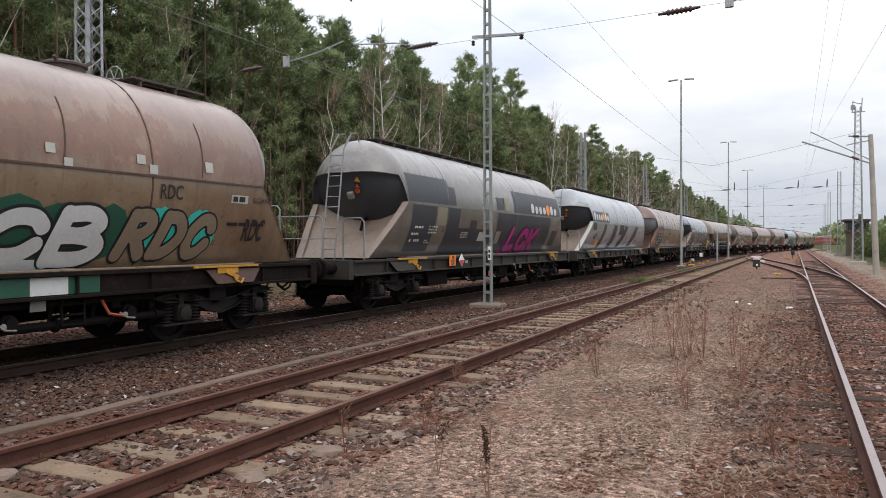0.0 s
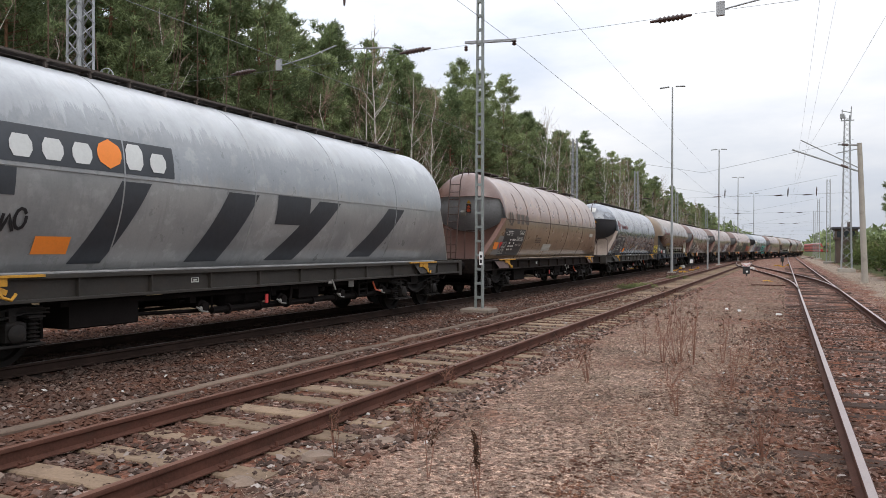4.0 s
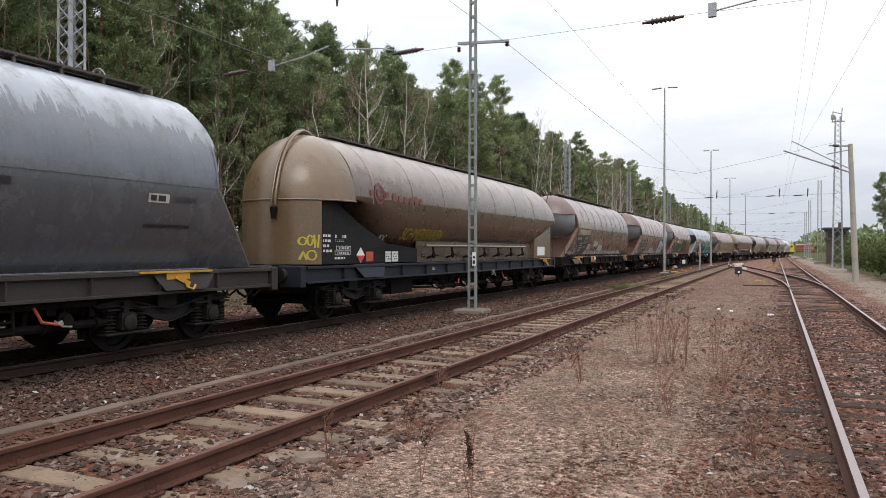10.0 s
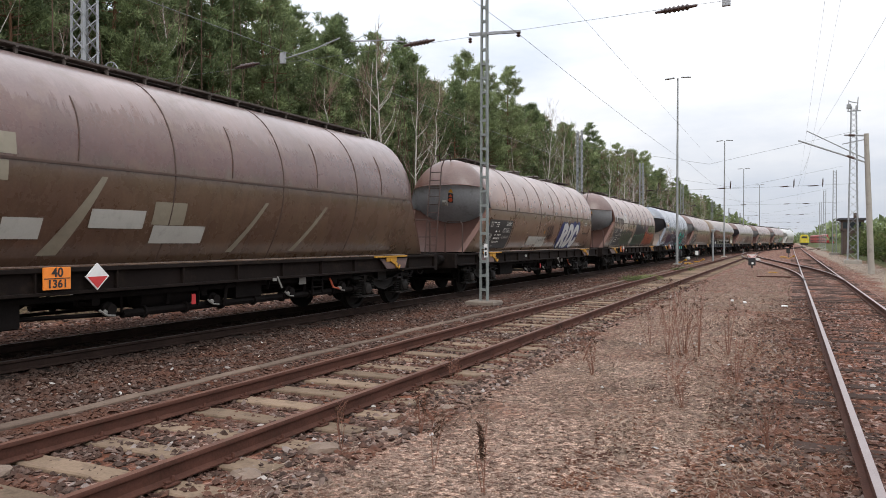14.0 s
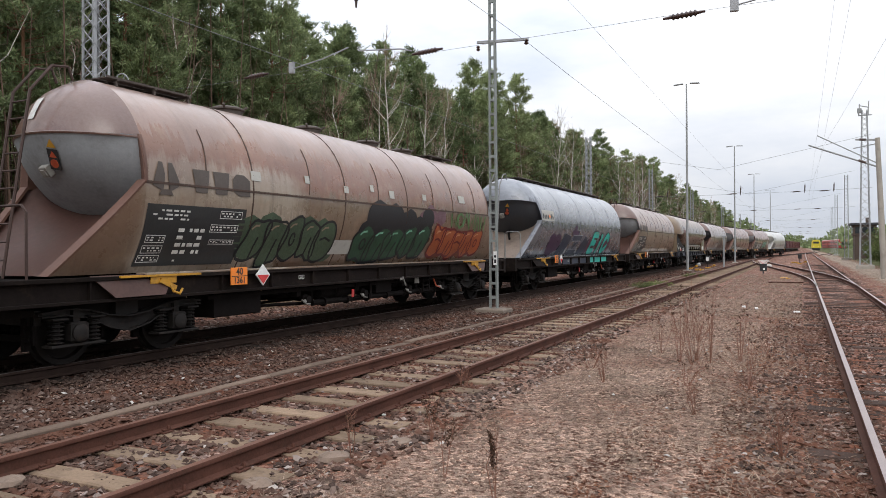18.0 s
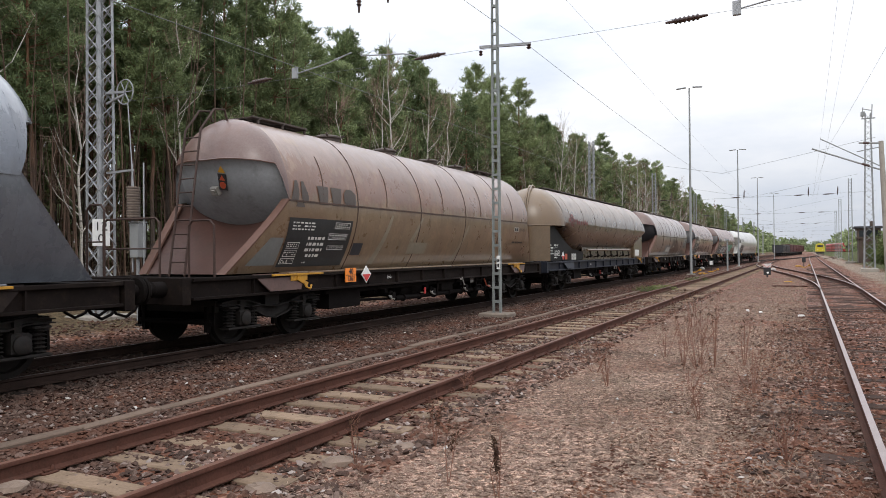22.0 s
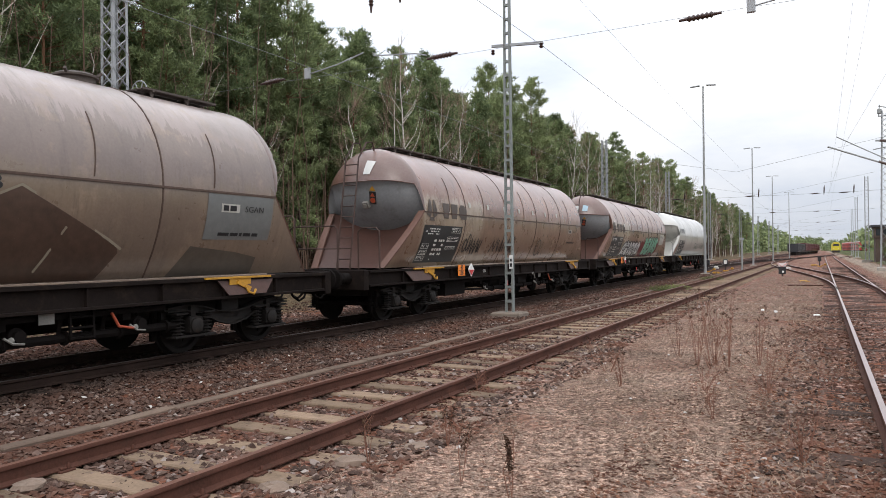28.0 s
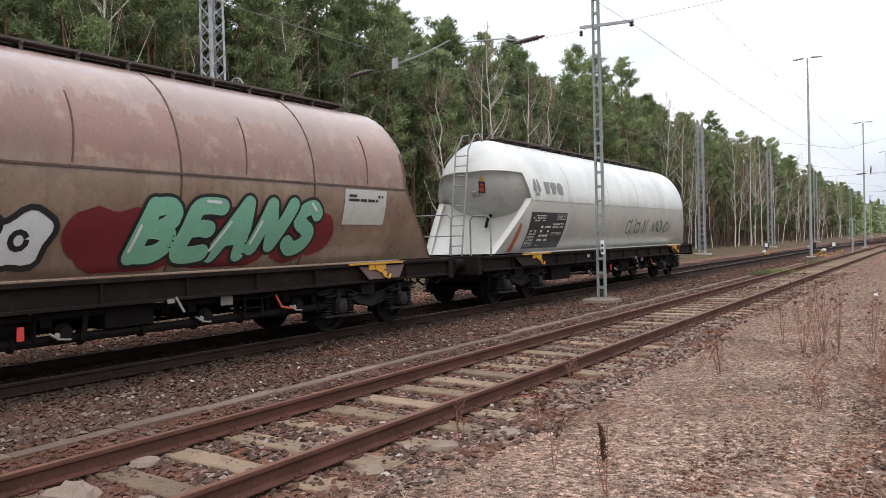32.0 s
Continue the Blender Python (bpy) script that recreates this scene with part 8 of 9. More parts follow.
# fifteenth
logo_blocks(w15, 3.1, 5.33, 2.45, 3.0, M_LOGO_GREY)
blob(w15, cloud(5.3, 1.30, 9.4, 2.2, 14, 31, 0.12, 0.26), M_PATCHPALE, "white spray cloud", 0.006)
bubble_letters(w15, 5.6, 1.36, 9.2, 2.12, 6, 71, M_WHITESPRAY, M_BLACKSPRAY, 0.075)
plates(w15, [(6.25, 7.32, 1.60, 2.10)], M_PATCHGREY)
plates(w15, [(14.35, 15.5, 1.95, 2.58), (5.3, 5.45, 2.8, 2.95)])
part("label_marking", decal(bars(14.45, 2.35, 15.4, 2.5, 2, 5, 0.4) + bars(6.35, 1.85, 7.1, 2.0, 3, 9, 0.5), "l", 0.018), M_BLACKSPRAY, w15, kind="stuff")
blob(w15, cloud(9.6, 1.30, 14.2, 2.2, 22, 32, 0.3, 0.5), M_DARKRED, "dark red spray cloud", 0.006)
fat_graffiti(w15, "BEANS", 10.35, 13.75, 1.36, 2.40, M_MINT, M_BLACKSPRAY, 0.25, 0.05, 0.35, M_WHITESPRAY, 8, 0.10)
# sixteenth
logo_blocks(w16, 3.15, 4.95, 2.74, 3.2, M_PATCHGREY)
part("tag", strokes(scribble(10.1, 1.65, 12.2, 2.25, 5, 81) + scribble(12.6, 1.7, 14.9, 2.2, 6, 82), 0.05), M_GREEN_DK, w16, "dark scrawled tag")
blob(w16, [[(2.35, 1.30), (2.6, 1.30), (2.75, 1.95), (2.65, 2.05)]], M_ORANGESPRAY, "rust stain", 0.004, "rust_stain")


# ---- standing vehicles far down the line ----
M_LOCO = plain("loco_yellow", (0.62, 0.50, 0.03), 0.45, 0, 0.12, 2, 0.2)
M_LOCODARK = plain("loco_dark", (0.03, 0.03, 0.035), 0.5, 0, 0.2, 2)
M_COACH = plain("coach_red", (0.42, 0.045, 0.05), 0.4, 0, 0.12, 2, 0.15)
M_COACHGREY = plain("coach_pale", (0.55, 0.53, 0.52), 0.5, 0, 0.1, 2)
M_MAROON = plain("wagon_maroon", (0.085, 0.022, 0.024), 0.6, 0, 0.2, 2, 0.3)
loco = empty("locomotive", pose(4.9, 315, 0), "yellow locomotive with a dark front window standing far off", "locomotive")
lb = Mesh()
rows = []
for y, k in ((0.0, 0.86), (0.5, 0.96), (1.2, 1.0), (15.0, 1.0), (16.0, 0.95)):
    rows.append([(x * k, y, z) for x, z in ((-1.5, 1.0), (-1.55, 1.6), (-1.5, 3.1), (-1.25, 3.9), (-0.6, 4.2), (0.6, 4.2), (1.25, 3.9), (1.5, 3.1), (1.55, 1.6), (1.5, 1.0))])
lb.grid(rows)
lb.f.append(tuple(range(10)))
part("body", lb, M_LOCO, loco)
part("windscreen", Mesh().box(-1.0, -0.06, 2.75, 1.0, -0.015, 3.5), M_LOCODARK, loco, "dark front window")
part("headlight", Mesh().lathe([(0.14, -0.05), (0.14, 0.02)], "y", 10, (-0.85, 0, 1.7)), M_WHITE, loco)
part("headlight", Mesh().lathe([(0.14, -0.05), (0.14, 0.02)], "y", 10, (0.85, 0, 1.7)), M_WHITE, loco)
part("underframe", Mesh().box(-1.3, 0.3, 0.25, 1.3, 15.8, 1.0), M_LOCODARK, loco)
part("skirt", Mesh().box(-1.4, -0.1, 0.6, 1.4, 0.15, 1.05), M_LOCODARK, loco)


def coach(y, seed):
    x0, x1 = curve_x(YARD_PATH, y), curve_x(YARD_PATH, y + 26)
    r = empty("coach", pose(x0, y, 0, 0, 0, math.degrees(-math.atan2(x1 - x0, 26))), "red double-deck coach standing far off", "railway coach", "red coaches")
    part("body", Mesh().box(-1.4, 0, 0.9, 1.4, 26.2, 4.5, bev=0.25), M_COACH, r)
    part("roof", Mesh().box(-1.15, 0.1, 4.42, 1.15, 26.1, 4.62, bev=0.08), M_COACHGREY, r)
    for z in (1.7, 3.2):
        for k in range(9):
            part("window", shared("coach_window", lambda: Mesh().box(-1.415, -0.75, -0.35, -1.39, 0.75, 0.35)), M_LOCODARK, r, m=pose(0, 2.6 + k * 2.6, z + 0.2))
    part("end_window", Mesh().box(-0.5, -0.02, 1.5, 0.5, 0.02, 3.4), M_LOCODARK, r)
    part("underframe", Mesh().box(-1.2, 0.6, 0.2, 1.2, 25.6, 0.9), M_LOCODARK, r)


for k in range(3):
    coach(334 + k * 27, k)


def far_wagon(y, mat, label, h):
    x0, x1 = curve_x(MAIN_PATH, y), curve_x(MAIN_PATH, y + 14)
    r = empty("standing_wagon", pose(x0, y, 0, 0, 0, math.degrees(-math.atan2(x1 - x0, 14))), label, "railway wagon", "standing wagons")
    part("body", Mesh().box(-1.4, 0.3, 1.15, 1.4, 13.4, h, bev=0.06), mat, r)
    for k in range(6):
        part("post", shared(f"wagon_post:{h}", lambda: Mesh().box(1.40, -0.06, 1.15, 1.46, 0.06, h - 0.1)), mat, r, m=pose(0, 1.2 + k * 2.2, 0))
    part("underframe", Mesh().box(-1.2, 0.0, 0.85, 1.2, 13.8, 1.15), M_LOCODARK, r)
    for yy in (2.0, 3.8, 10.0, 11.8):
        part("wheel", shared("far_wheel", lambda: Mesh().lathe([(0.46, -0.78), (0.46, 0.78)], "x", 14)), M_LOCODARK, r, m=pose(0, yy, 0.46))


for k in range(8):
    far_wagon(226 + k * 14.6, M_LOCODARK if k < 2 else M_MAROON, "dark standing wagon far off" if k < 2 else "maroon standing wagon far off", 3.2 if k < 2 else 3.5)


# ---- woods ----
def foliage_material(name, dark, light, brown=0.0):
    m, nt, b = node_mat(name)
    geo = nt.nodes.new("ShaderNodeNewGeometry")
    info = nt.nodes.new("ShaderNodeObjectInfo")
    c = ramp(nt, geo.outputs["Random Per Island"], [(0.0, dark), (1.0, light)])
    v = coords(nt)
    c = mix(nt, step_range(nt, noise_node(nt, v, 0.45, 3), 0.4, 0.65), c, tuple(k * 0.85 for k in dark))
    if brown:
        c = mix(nt, maths(nt, "MULTIPLY", info.outputs["Random"], brown), c, (0.19, 0.145, 0.085))
    hsv = nt.nodes.new("ShaderNodeHueSaturation")
    k = nt.nodes.new("ShaderNodeMapRange")
    nt.links.new(info.outputs["Random"], k.inputs[0])
    k.inputs[3].default_value, k.inputs[4].default_value = 0.7, 1.25
    nt.links.new(k.outputs[0], hsv.inputs["Value"])
    nt.links.new(c, hsv.inputs["Color"])
    nt.links.new(hsv.outputs[0], b.inputs["Base Color"])
    b.inputs["Roughness"].default_value = 0.7
    b.inputs["Specular IOR Level"].default_value = 0.25
    tr = nt.nodes.new("ShaderNodeBsdfTranslucent")
    nt.links.new(hsv.outputs[0], tr.inputs["Color"])
    mx = nt.nodes.new("ShaderNodeMixShader")
    mx.inputs[0].default_value = 0.35
    nt.links.new(b.outputs[0], mx.inputs[1])
    nt.links.new(tr.outputs[0], mx.inputs[2])
    nt.links.new(mx.outputs[0], nt.nodes["Material Output"].inputs["Surface"])
    return m


def bark_material(name, low, high, birch=False):
    m, nt, b = node_mat(name)
    v = coords(nt, (1, 1, 0.35))
    sep = nt.nodes.new("ShaderNodeSeparateXYZ")
    nt.links.new(coords(nt), sep.inputs[0])
    n = noise_node(nt, v, 7, 6, 0.7)
    if birch:
        bands = noise_node(nt, coords(nt, (1.5, 1.5, 7)), 2.5, 4, 0.7)
        c = ramp(nt, bands, [(0.36, low), (0.46, high), (1.0, high)])
        c = mix(nt, 0.2, c, ramp(nt, n, [(0.3, low), (0.7, high)]))
    else:
        zmix = step_range(nt, maths(nt, "ADD", sep.outputs["Z"], maths(nt, "MULTIPLY", n, 3.0)), 5.0, 11.0)
        c = mix(nt, zmix, ramp(nt, n, [(0.3, tuple(k * 0.5 for k in low)), (0.7, low)]), ramp(nt, n, [(0.3, tuple(k * 0.6 for k in high)), (0.7, high)]))
    nt.links.new(c, b.inputs["Base Color"])
    b.inputs["Roughness"].default_value = 0.9
    bump(nt, b, n, 0.5, 0.04)
    return m


M_PINE = foliage_material("pine_needles", (0.138, 0.188, 0.086), (0.40, 0.49, 0.235), 0.25)
M_PINEBARK = bark_material("pine_bark", (0.095, 0.070, 0.056), (0.25, 0.125, 0.070))
M_BIRCHBARK = bark_material("birch_bark", (0.09, 0.075, 0.06), (0.60, 0.56, 0.50), True)
M_STEM = plain("thin_stem_bark", (0.115, 0.075, 0.055), 0.9, 0, 0.4, 3, spec=0.1)
M_TWIG = plain("twigs", (0.27, 0.185, 0.14), 0.9, 0, 0.3, 6)
M_SHRUB = foliage_material("shrub_leaves", (0.050, 0.080, 0.022), (0.16, 0.20, 0.06), 0.15)
M_BROWNWOOD = foliage_material("bare_undergrowth", (0.095, 0.072, 0.048), (0.28, 0.20, 0.13))


def spray(rng, centre, radius, count, size, flat=0.6, slim=0.42):
    """Needle tufts: small bent triangles round a centre."""
    c = np.asarray(centre)
    d = rng.normal(size=(count, 3))
    d /= np.linalg.norm(d, axis=1)[:, None]
    d[:, 2] *= flat
    p = c + d * radius * rng.random((count, 1))**0.45
    ax = rng.normal(size=(count, 3)) + d * 1.3
    ax /= np.linalg.norm(ax, axis=1)[:, None]
    sd = np.cross(ax, rng.normal(size=(count, 3)))
    sd /= np.linalg.norm(sd, axis=1)[:, None]
    s = size * rng.uniform(0.6, 1.4, (count, 1))
    tri = np.stack([p - sd * s * slim, p + sd * s * slim, p + ax * s * 1.25], 1)
    return tri.reshape(-1, 3)


def leaf_mesh(name, arrays):
    v = np.concatenate(arrays)
    n = len(v) // 3
    me = bpy.data.meshes.new(name)
    me.from_pydata(v.tolist(), [], np.arange(n * 3).reshape(-1, 3).tolist())
    me.materials.append(None)
    return me


def wobble_line(rng, a, b, n, amp):
    a, b = np.asarray(a, float), np.asarray(b, float)
    pts = []
    for i in range(n + 1):
        t = i / n
        pts.append(tuple(a + (b - a) * t + rng.normal(0, amp, 3) * (t * (1.3 - t))))
    return pts


def tuft(rng, centre, axis, count, size):
    """A brush of slim needles that spread from a shoot along axis."""
    d = rng.normal(size=(count, 3)) * 0.75 + np.asarray(axis) + (0, 0, 0.25)
    d /= np.linalg.norm(d, axis=1)[:, None]
    p = np.asarray(centre) + rng.normal(size=(count, 3)) * size * 0.45
    sd = np.cross(d, rng.normal(size=(count, 3)))
    sd /= np.linalg.norm(sd, axis=1)[:, None]
    s = size * rng.uniform(0.6, 1.35, (count, 1))
    return np.stack([p - sd * s * 0.13, p + sd * s * 0.13, p + d * s], 1).reshape(-1, 3)


def pine(seed, h, spread_m, base):
    """Trunk and crown of a pine of height h: whorls of rising branches with needle brushes, its crown from base up."""
    rng = np.random.default_rng(seed)
    trunk = Mesh()
    line = wobble_line(rng, (0, 0, -0.3), (rng.normal(0, 0.3), rng.normal(0, 0.3), h * 0.97), 9, 0.10)
    trunk.tube(line, h * 0.0085, 7, 0.022)
    leaves = []
    z = base
    while z < h * 0.985:
        t = (z - base) / (h - base)
        reach = spread_m * (0.45 + 0.55 * min(1, t * 3.5)) * (1 - t) ** 0.62 + 0.18
        i = min(8, int(z / h * 9.2))
        for k in range(int(rng.integers(3, 7))):
            if rng.random() < 0.12:
                continue
            a = rng.uniform(0, 6.283)
            r = reach * rng.uniform(0.45, 1.2)
            rise = 0.15 + 0.55 * t + rng.uniform(-0.15, 0.2)
            root = np.array([line[i][0], line[i][1], z])
            tip = root + np.array([math.cos(a) * r, math.sin(a) * r, r * rise])
            mid = (root + tip) / 2 - (0, 0, 0.10 * r)
            trunk.tube([tuple(root), tuple(mid), tuple(tip)], 0.030 * (1.15 - t), 4, 0.007, caps=False)
            ax = (tip - root) / np.linalg.norm(tip - root)
            side = np.array([-math.sin(a), math.cos(a), 0.0])
            n = 3 + int(r * 4.2)
            for q in range(n):
                s = 1.0 - 0.68 * (q / n) * rng.uniform(0.6, 1.1)
                off = side * rng.normal(0, 0.22 * r * (1.15 - s) + 0.10) + (0, 0, rng.normal(0.02, 0.07))
                leaves.append(tuft(rng, root + (tip - root) * s + off, ax * 0.7 + off * 0.9, 26, 0.25))
        z += rng.uniform(0.30, 0.55)
    leaves.append(tuft(rng, (line[-1][0], line[-1][1], h * 0.98), (0, 0, 1.5), 40, 0.34))
    # dead lower branches
    for k in range(16):
        zz = rng.uniform(h * 0.15, base + 0.5)
        a = rng.uniform(0, 6.283)
        r = rng.uniform(0.4, 1.5)
        trunk.tube([(0, 0, zz), (math.cos(a) * r, math.sin(a) * r, zz + rng.uniform(-0.2, 0.35))], 0.014, 3, 0.004, caps=False)
    return trunk.data("trunk"), leaf_mesh("crown", leaves)


def birch(seed, h):
    """A leafless birch: a slim white trunk, steep pale limbs and a haze of brown twigs."""
    rng = np.random.default_rng(seed)
    trunk, twigs = Mesh(), Mesh()
    lean = rng.normal(0, 0.5, 2)
    line = wobble_line(rng, (0, 0, -0.3), (lean[0], lean[1], h), 10, 0.16)
    trunk.tube(line, 0.048 + h * 0.0022, 7, 0.010)
    for k in range(22):
        t = rng.uniform(0.28, 0.96)
        i = int(t * 10)
        p = np.array(line[i]) + (np.array(line[min(i + 1, 10)]) - np.array(line[i])) * (t * 10 - i)
        a = rng.uniform(0, 6.283)
        ln = (1.05 - t) * h * rng.uniform(0.18, 0.42) + 0.5
        out = rng.uniform(0.38, 0.62)
        tip = p + np.array([math.cos(a) * ln * out, math.sin(a) * ln * out, ln * rng.uniform(0.7, 1.0)])
        mid = (p + tip) / 2 + (math.cos(a) * 0.06 * ln, math.sin(a) * 0.06 * ln, -0.05 * ln)
        (trunk if ln > 1.6 else twigs).tube([tuple(p), tuple(mid), tuple(tip)], 0.009 + 0.0050 * ln, 5, 0.004, caps=False)
        for q in range(9):
            s = rng.uniform(0.35, 1.0)
            b0 = p + (tip - p) * s
            d = rng.normal(0, 0.30, 3) + (tip - p) / ln * 0.45
            e = b0 + d * rng.uniform(0.6, 1.5)
            twigs.tube([tuple(b0), tuple(e)], 0.007, 3, 0.003, caps=False)
            twigs.tube([tuple((b0 + e) / 2), tuple((b0 + e) / 2 + rng.normal(0, 0.2, 3) + d * 0.3)], 0.005, 3, 0.002, caps=False)
    return trunk.data("trunk"), twigs.data("twigs")


PINES = [pine(11, 16.5, 2.5, 6.5), pine(12, 17.5, 2.8, 8.0), pine(13, 15.0, 2.4, 5.5), pine(14, 18.0, 2.3, 8.0), pine(15, 13.5, 2.2, 4.0), pine(16, 11.0, 2.3, 2.4)]
BIRCHES = [birch(21, 13.5), birch(22, 11.5), birch(23, 14.5), birch(24, 9.0), birch(25, 12.5), birch(26, 10.5)]
rnd = random.Random(77)


def plant_pine(x, y, k, s, z=0.0):
    root = thing("pine_tree", PINES[k][0], M_PINEBARK, pose(x, y, z, 0, 0, rnd.uniform(0, 360)) @ Matrix.Scale(s, 4), "tall pine with a bare trunk and ragged green crown", "tree", "pines of the wood edge")
    part("crown", PINES[k][1], M_PINE, root, "green needle crown")


def plant_birch(x, y, k, s, z=0.0):
    root = thing("birch_tree", BIRCHES[k][0], M_BIRCHBARK, pose(x, y, z, 0, 0, rnd.uniform(0, 360)) @ Matrix.Scale(s, 4), "leafless birch with a thin white trunk", "tree", "birches of the wood edge")
    part("twig_crown", BIRCHES[k][1], M_TWIG, root, "fine bare brown twigs")


# the wood along the left of the line, row behind row
for row, (x0, gap, y0, y1) in enumerate([(-20.5, 3.3, 6, 230), (-23.5, 2.6, 6, 260), (-27, 2.7, 8, 300), (-31, 3.0, 10, 320), (-36, 3.6, 12, 250)]):
    y = y0
    while y < y1:
        far = 1 + max(0, y - 90) / 70
        k = rnd.choice([0, 1, 2, 3, 4, 5] if row < 2 else [0, 1, 1, 2, 3])
        s = rnd.uniform(0.80, 1.04) * (0.80 if row == 0 else 0.93)
        if 12 < y < 27 and row in (1, 2):
            s *= 1.12
        if y > 60:
            s *= 0.98
        plant_pine(x0 + rnd.uniform(-1.3, 1.3), y + rnd.uniform(-1, 1), k, s, 0.25)
        y += gap * rnd.uniform(0.7, 1.35) * far
# tall pines that stand above the edge of the wood
for x, y, k, sc in ((-25, 33, 3, 0.80), (-27, 39, 1, 0.90), (-27, 45, 3, 0.90), (-28, 51, 1, 0.98)):
    plant_pine(x, y, k, sc, 0.25)
y = 5.0
while y < 200:
    plant_birch(-18.6 + rnd.uniform(-2.2, 1.0), y, rnd.randrange(6), rnd.uniform(0.75, 1.08), 0.15)
    y += rnd.uniform(2.0, 5.0) * (1 + max(0, y - 130) / 60)

# thin bare stems between the trees
stems = Mesh()
for k in range(1500):
    y = 6 + 190 * rnd.random()**1.5
    x = rnd.uniform(-34, -18.5)
    h = rnd.uniform(4, 12)
    stems.tube([(x, y, 0), (x + rnd.uniform(-0.3, 0.3), y + rnd.uniform(-0.3, 0.3), h * 0.5), (x + rnd.uniform(-0.6, 0.6), y + rnd.uniform(-0.6, 0.6), h)], rnd.uniform(0.02, 0.06), 4, 0.01, caps=False)
thing("thin_stems", stems, M_STEM, label="thin bare stems in the wood", category="undergrowth", kind="stuff")
rng = np.random.default_rng(5)
under, low = [], []
for k in range(1300):
    y = 5 + 230 * rng.random()**1.4
    x = rng.uniform(-44, -19.5)
    under.append(spray(rng, (x, y, rng.uniform(0.2, 5.0)), rng.uniform(0.6, 1.6), 80, 0.13, 0.8))
thing("undergrowth", leaf_mesh("undergrowth", under), M_BROWNWOOD, label="brown leafless undergrowth in the wood", category="undergrowth", kind="stuff")
deep = []
for k in range(3600):
    y = -10 + 400 * rng.random()
    x = -38 - 12 * rng.random()
    zz = rng.uniform(0.5, 15.5)
    deep.append(spray(rng, (x, y, zz), rng.uniform(1.3, 2.4), 26, 0.9, 0.9))
thing("deep_woods", leaf_mesh("deep_woods", deep), M_PINE, label="dark mass of pines deep in the wood", category="woods", kind="stuff")
# far woods that close the view at the end of the line
farw = []
for k in range(1500):
    a = rng.random()
    if a < 0.45:
        x, y = rng.uniform(-60, -24), rng.uniform(250, 800)
    elif a < 0.8:
        x, y = rng.uniform(14, 120), rng.uniform(240, 800)
    else:
        x, y = rng.uniform(-40, 60), rng.uniform(800, 900)
    hh = 13 if x < 0 else 9
    farw.append(spray(rng, (x, y, rng.uniform(0.5, hh)), rng.uniform(2, 3.6), 22, 1.7, 0.9))
thing("far_woods", leaf_mesh("far_woods", farw), M_PINE, label="far pine woods at the end of the line", category="woods", kind="stuff")
# right-hand scrub and trees
for x, y, k, s in [(11, 52, 5, 0.75), (13.5, 60, 4, 0.8), (10.5, 70, 5, 0.8), (12, 82, 2, 0.7), (15, 95, 0, 0.7), (13, 110, 2, 0.75), (16, 125, 1, 0.7), (18, 140, 0, 0.7), (15, 45, 4, 0.85), (17, 70, 3, 0.75), (20, 160, 1, 0.7)]:
    plant_pine(x, y, k, s, 0.5)


def shrub(seed, r, h):
    rg = np.random.default_rng(seed)
    wood, lv = Mesh(), []
    for k in range(16):
        a, rr = rg.uniform(0, 6.283), r * rg.uniform(0.3, 1.0)
        tip = (math.cos(a) * rr, math.sin(a) * rr, h * rg.uniform(0.45, 1.0))
        wood.tube([(0, 0, 0), (tip[0] * 0.4, tip[1] * 0.4, tip[2] * 0.6), tip], 0.02, 4, 0.006, caps=False)
        for s in (1.0, 0.75, 0.5):
            lv.append(spray(rg, np.array(tip) * s, 0.32 * r, 34, 0.11, 0.9))
    return wood.data("branches"), leaf_mesh("leaves", lv)


SHRUBS = [shrub(31, 1.4, 1.7), shrub(32, 1.1, 1.2), shrub(33, 1.6, 2.4)]
for k in range(30):
    y = 44 + k * 2.0 + rnd.uniform(-1, 1)
    x = 6.0 + rnd.uniform(0, 2.6) + (y - 44) * 0.01
    q = rnd.randrange(3)
    root = thing("shrub", SHRUBS[q][0], M_TWIG, pose(x, y, 0.05, 0, 0, rnd.uniform(0, 360)) @ Matrix.Scale(rnd.uniform(0.8, 1.25), 4), "green shrub beside the dirt path", "shrub", "shrubs by the path")
    part("leaves", SHRUBS[q][1], M_SHRUB, root)


# ---- plants and litter on the ground ----
M_STRAW = foliage_material("dry_grass", (0.14, 0.085, 0.058), (0.60, 0.455, 0.345))
M_RUSTLEAF = foliage_material("rust_leaf_litter", (0.11, 0.042, 0.026), (0.46, 0.225, 0.135))
M_LITTER = foliage_material("leaf_litter", (0.11, 0.060, 0.042), (0.44, 0.32, 0.24))
M_REDWEED = plain("dry_weed", (0.20, 0.092, 0.060), 0.85, 0, 0.3, 9)
M_WEEDHEAD = foliage_material("weed_heads", (0.05, 0.026, 0.018), (0.115, 0.066, 0.04))


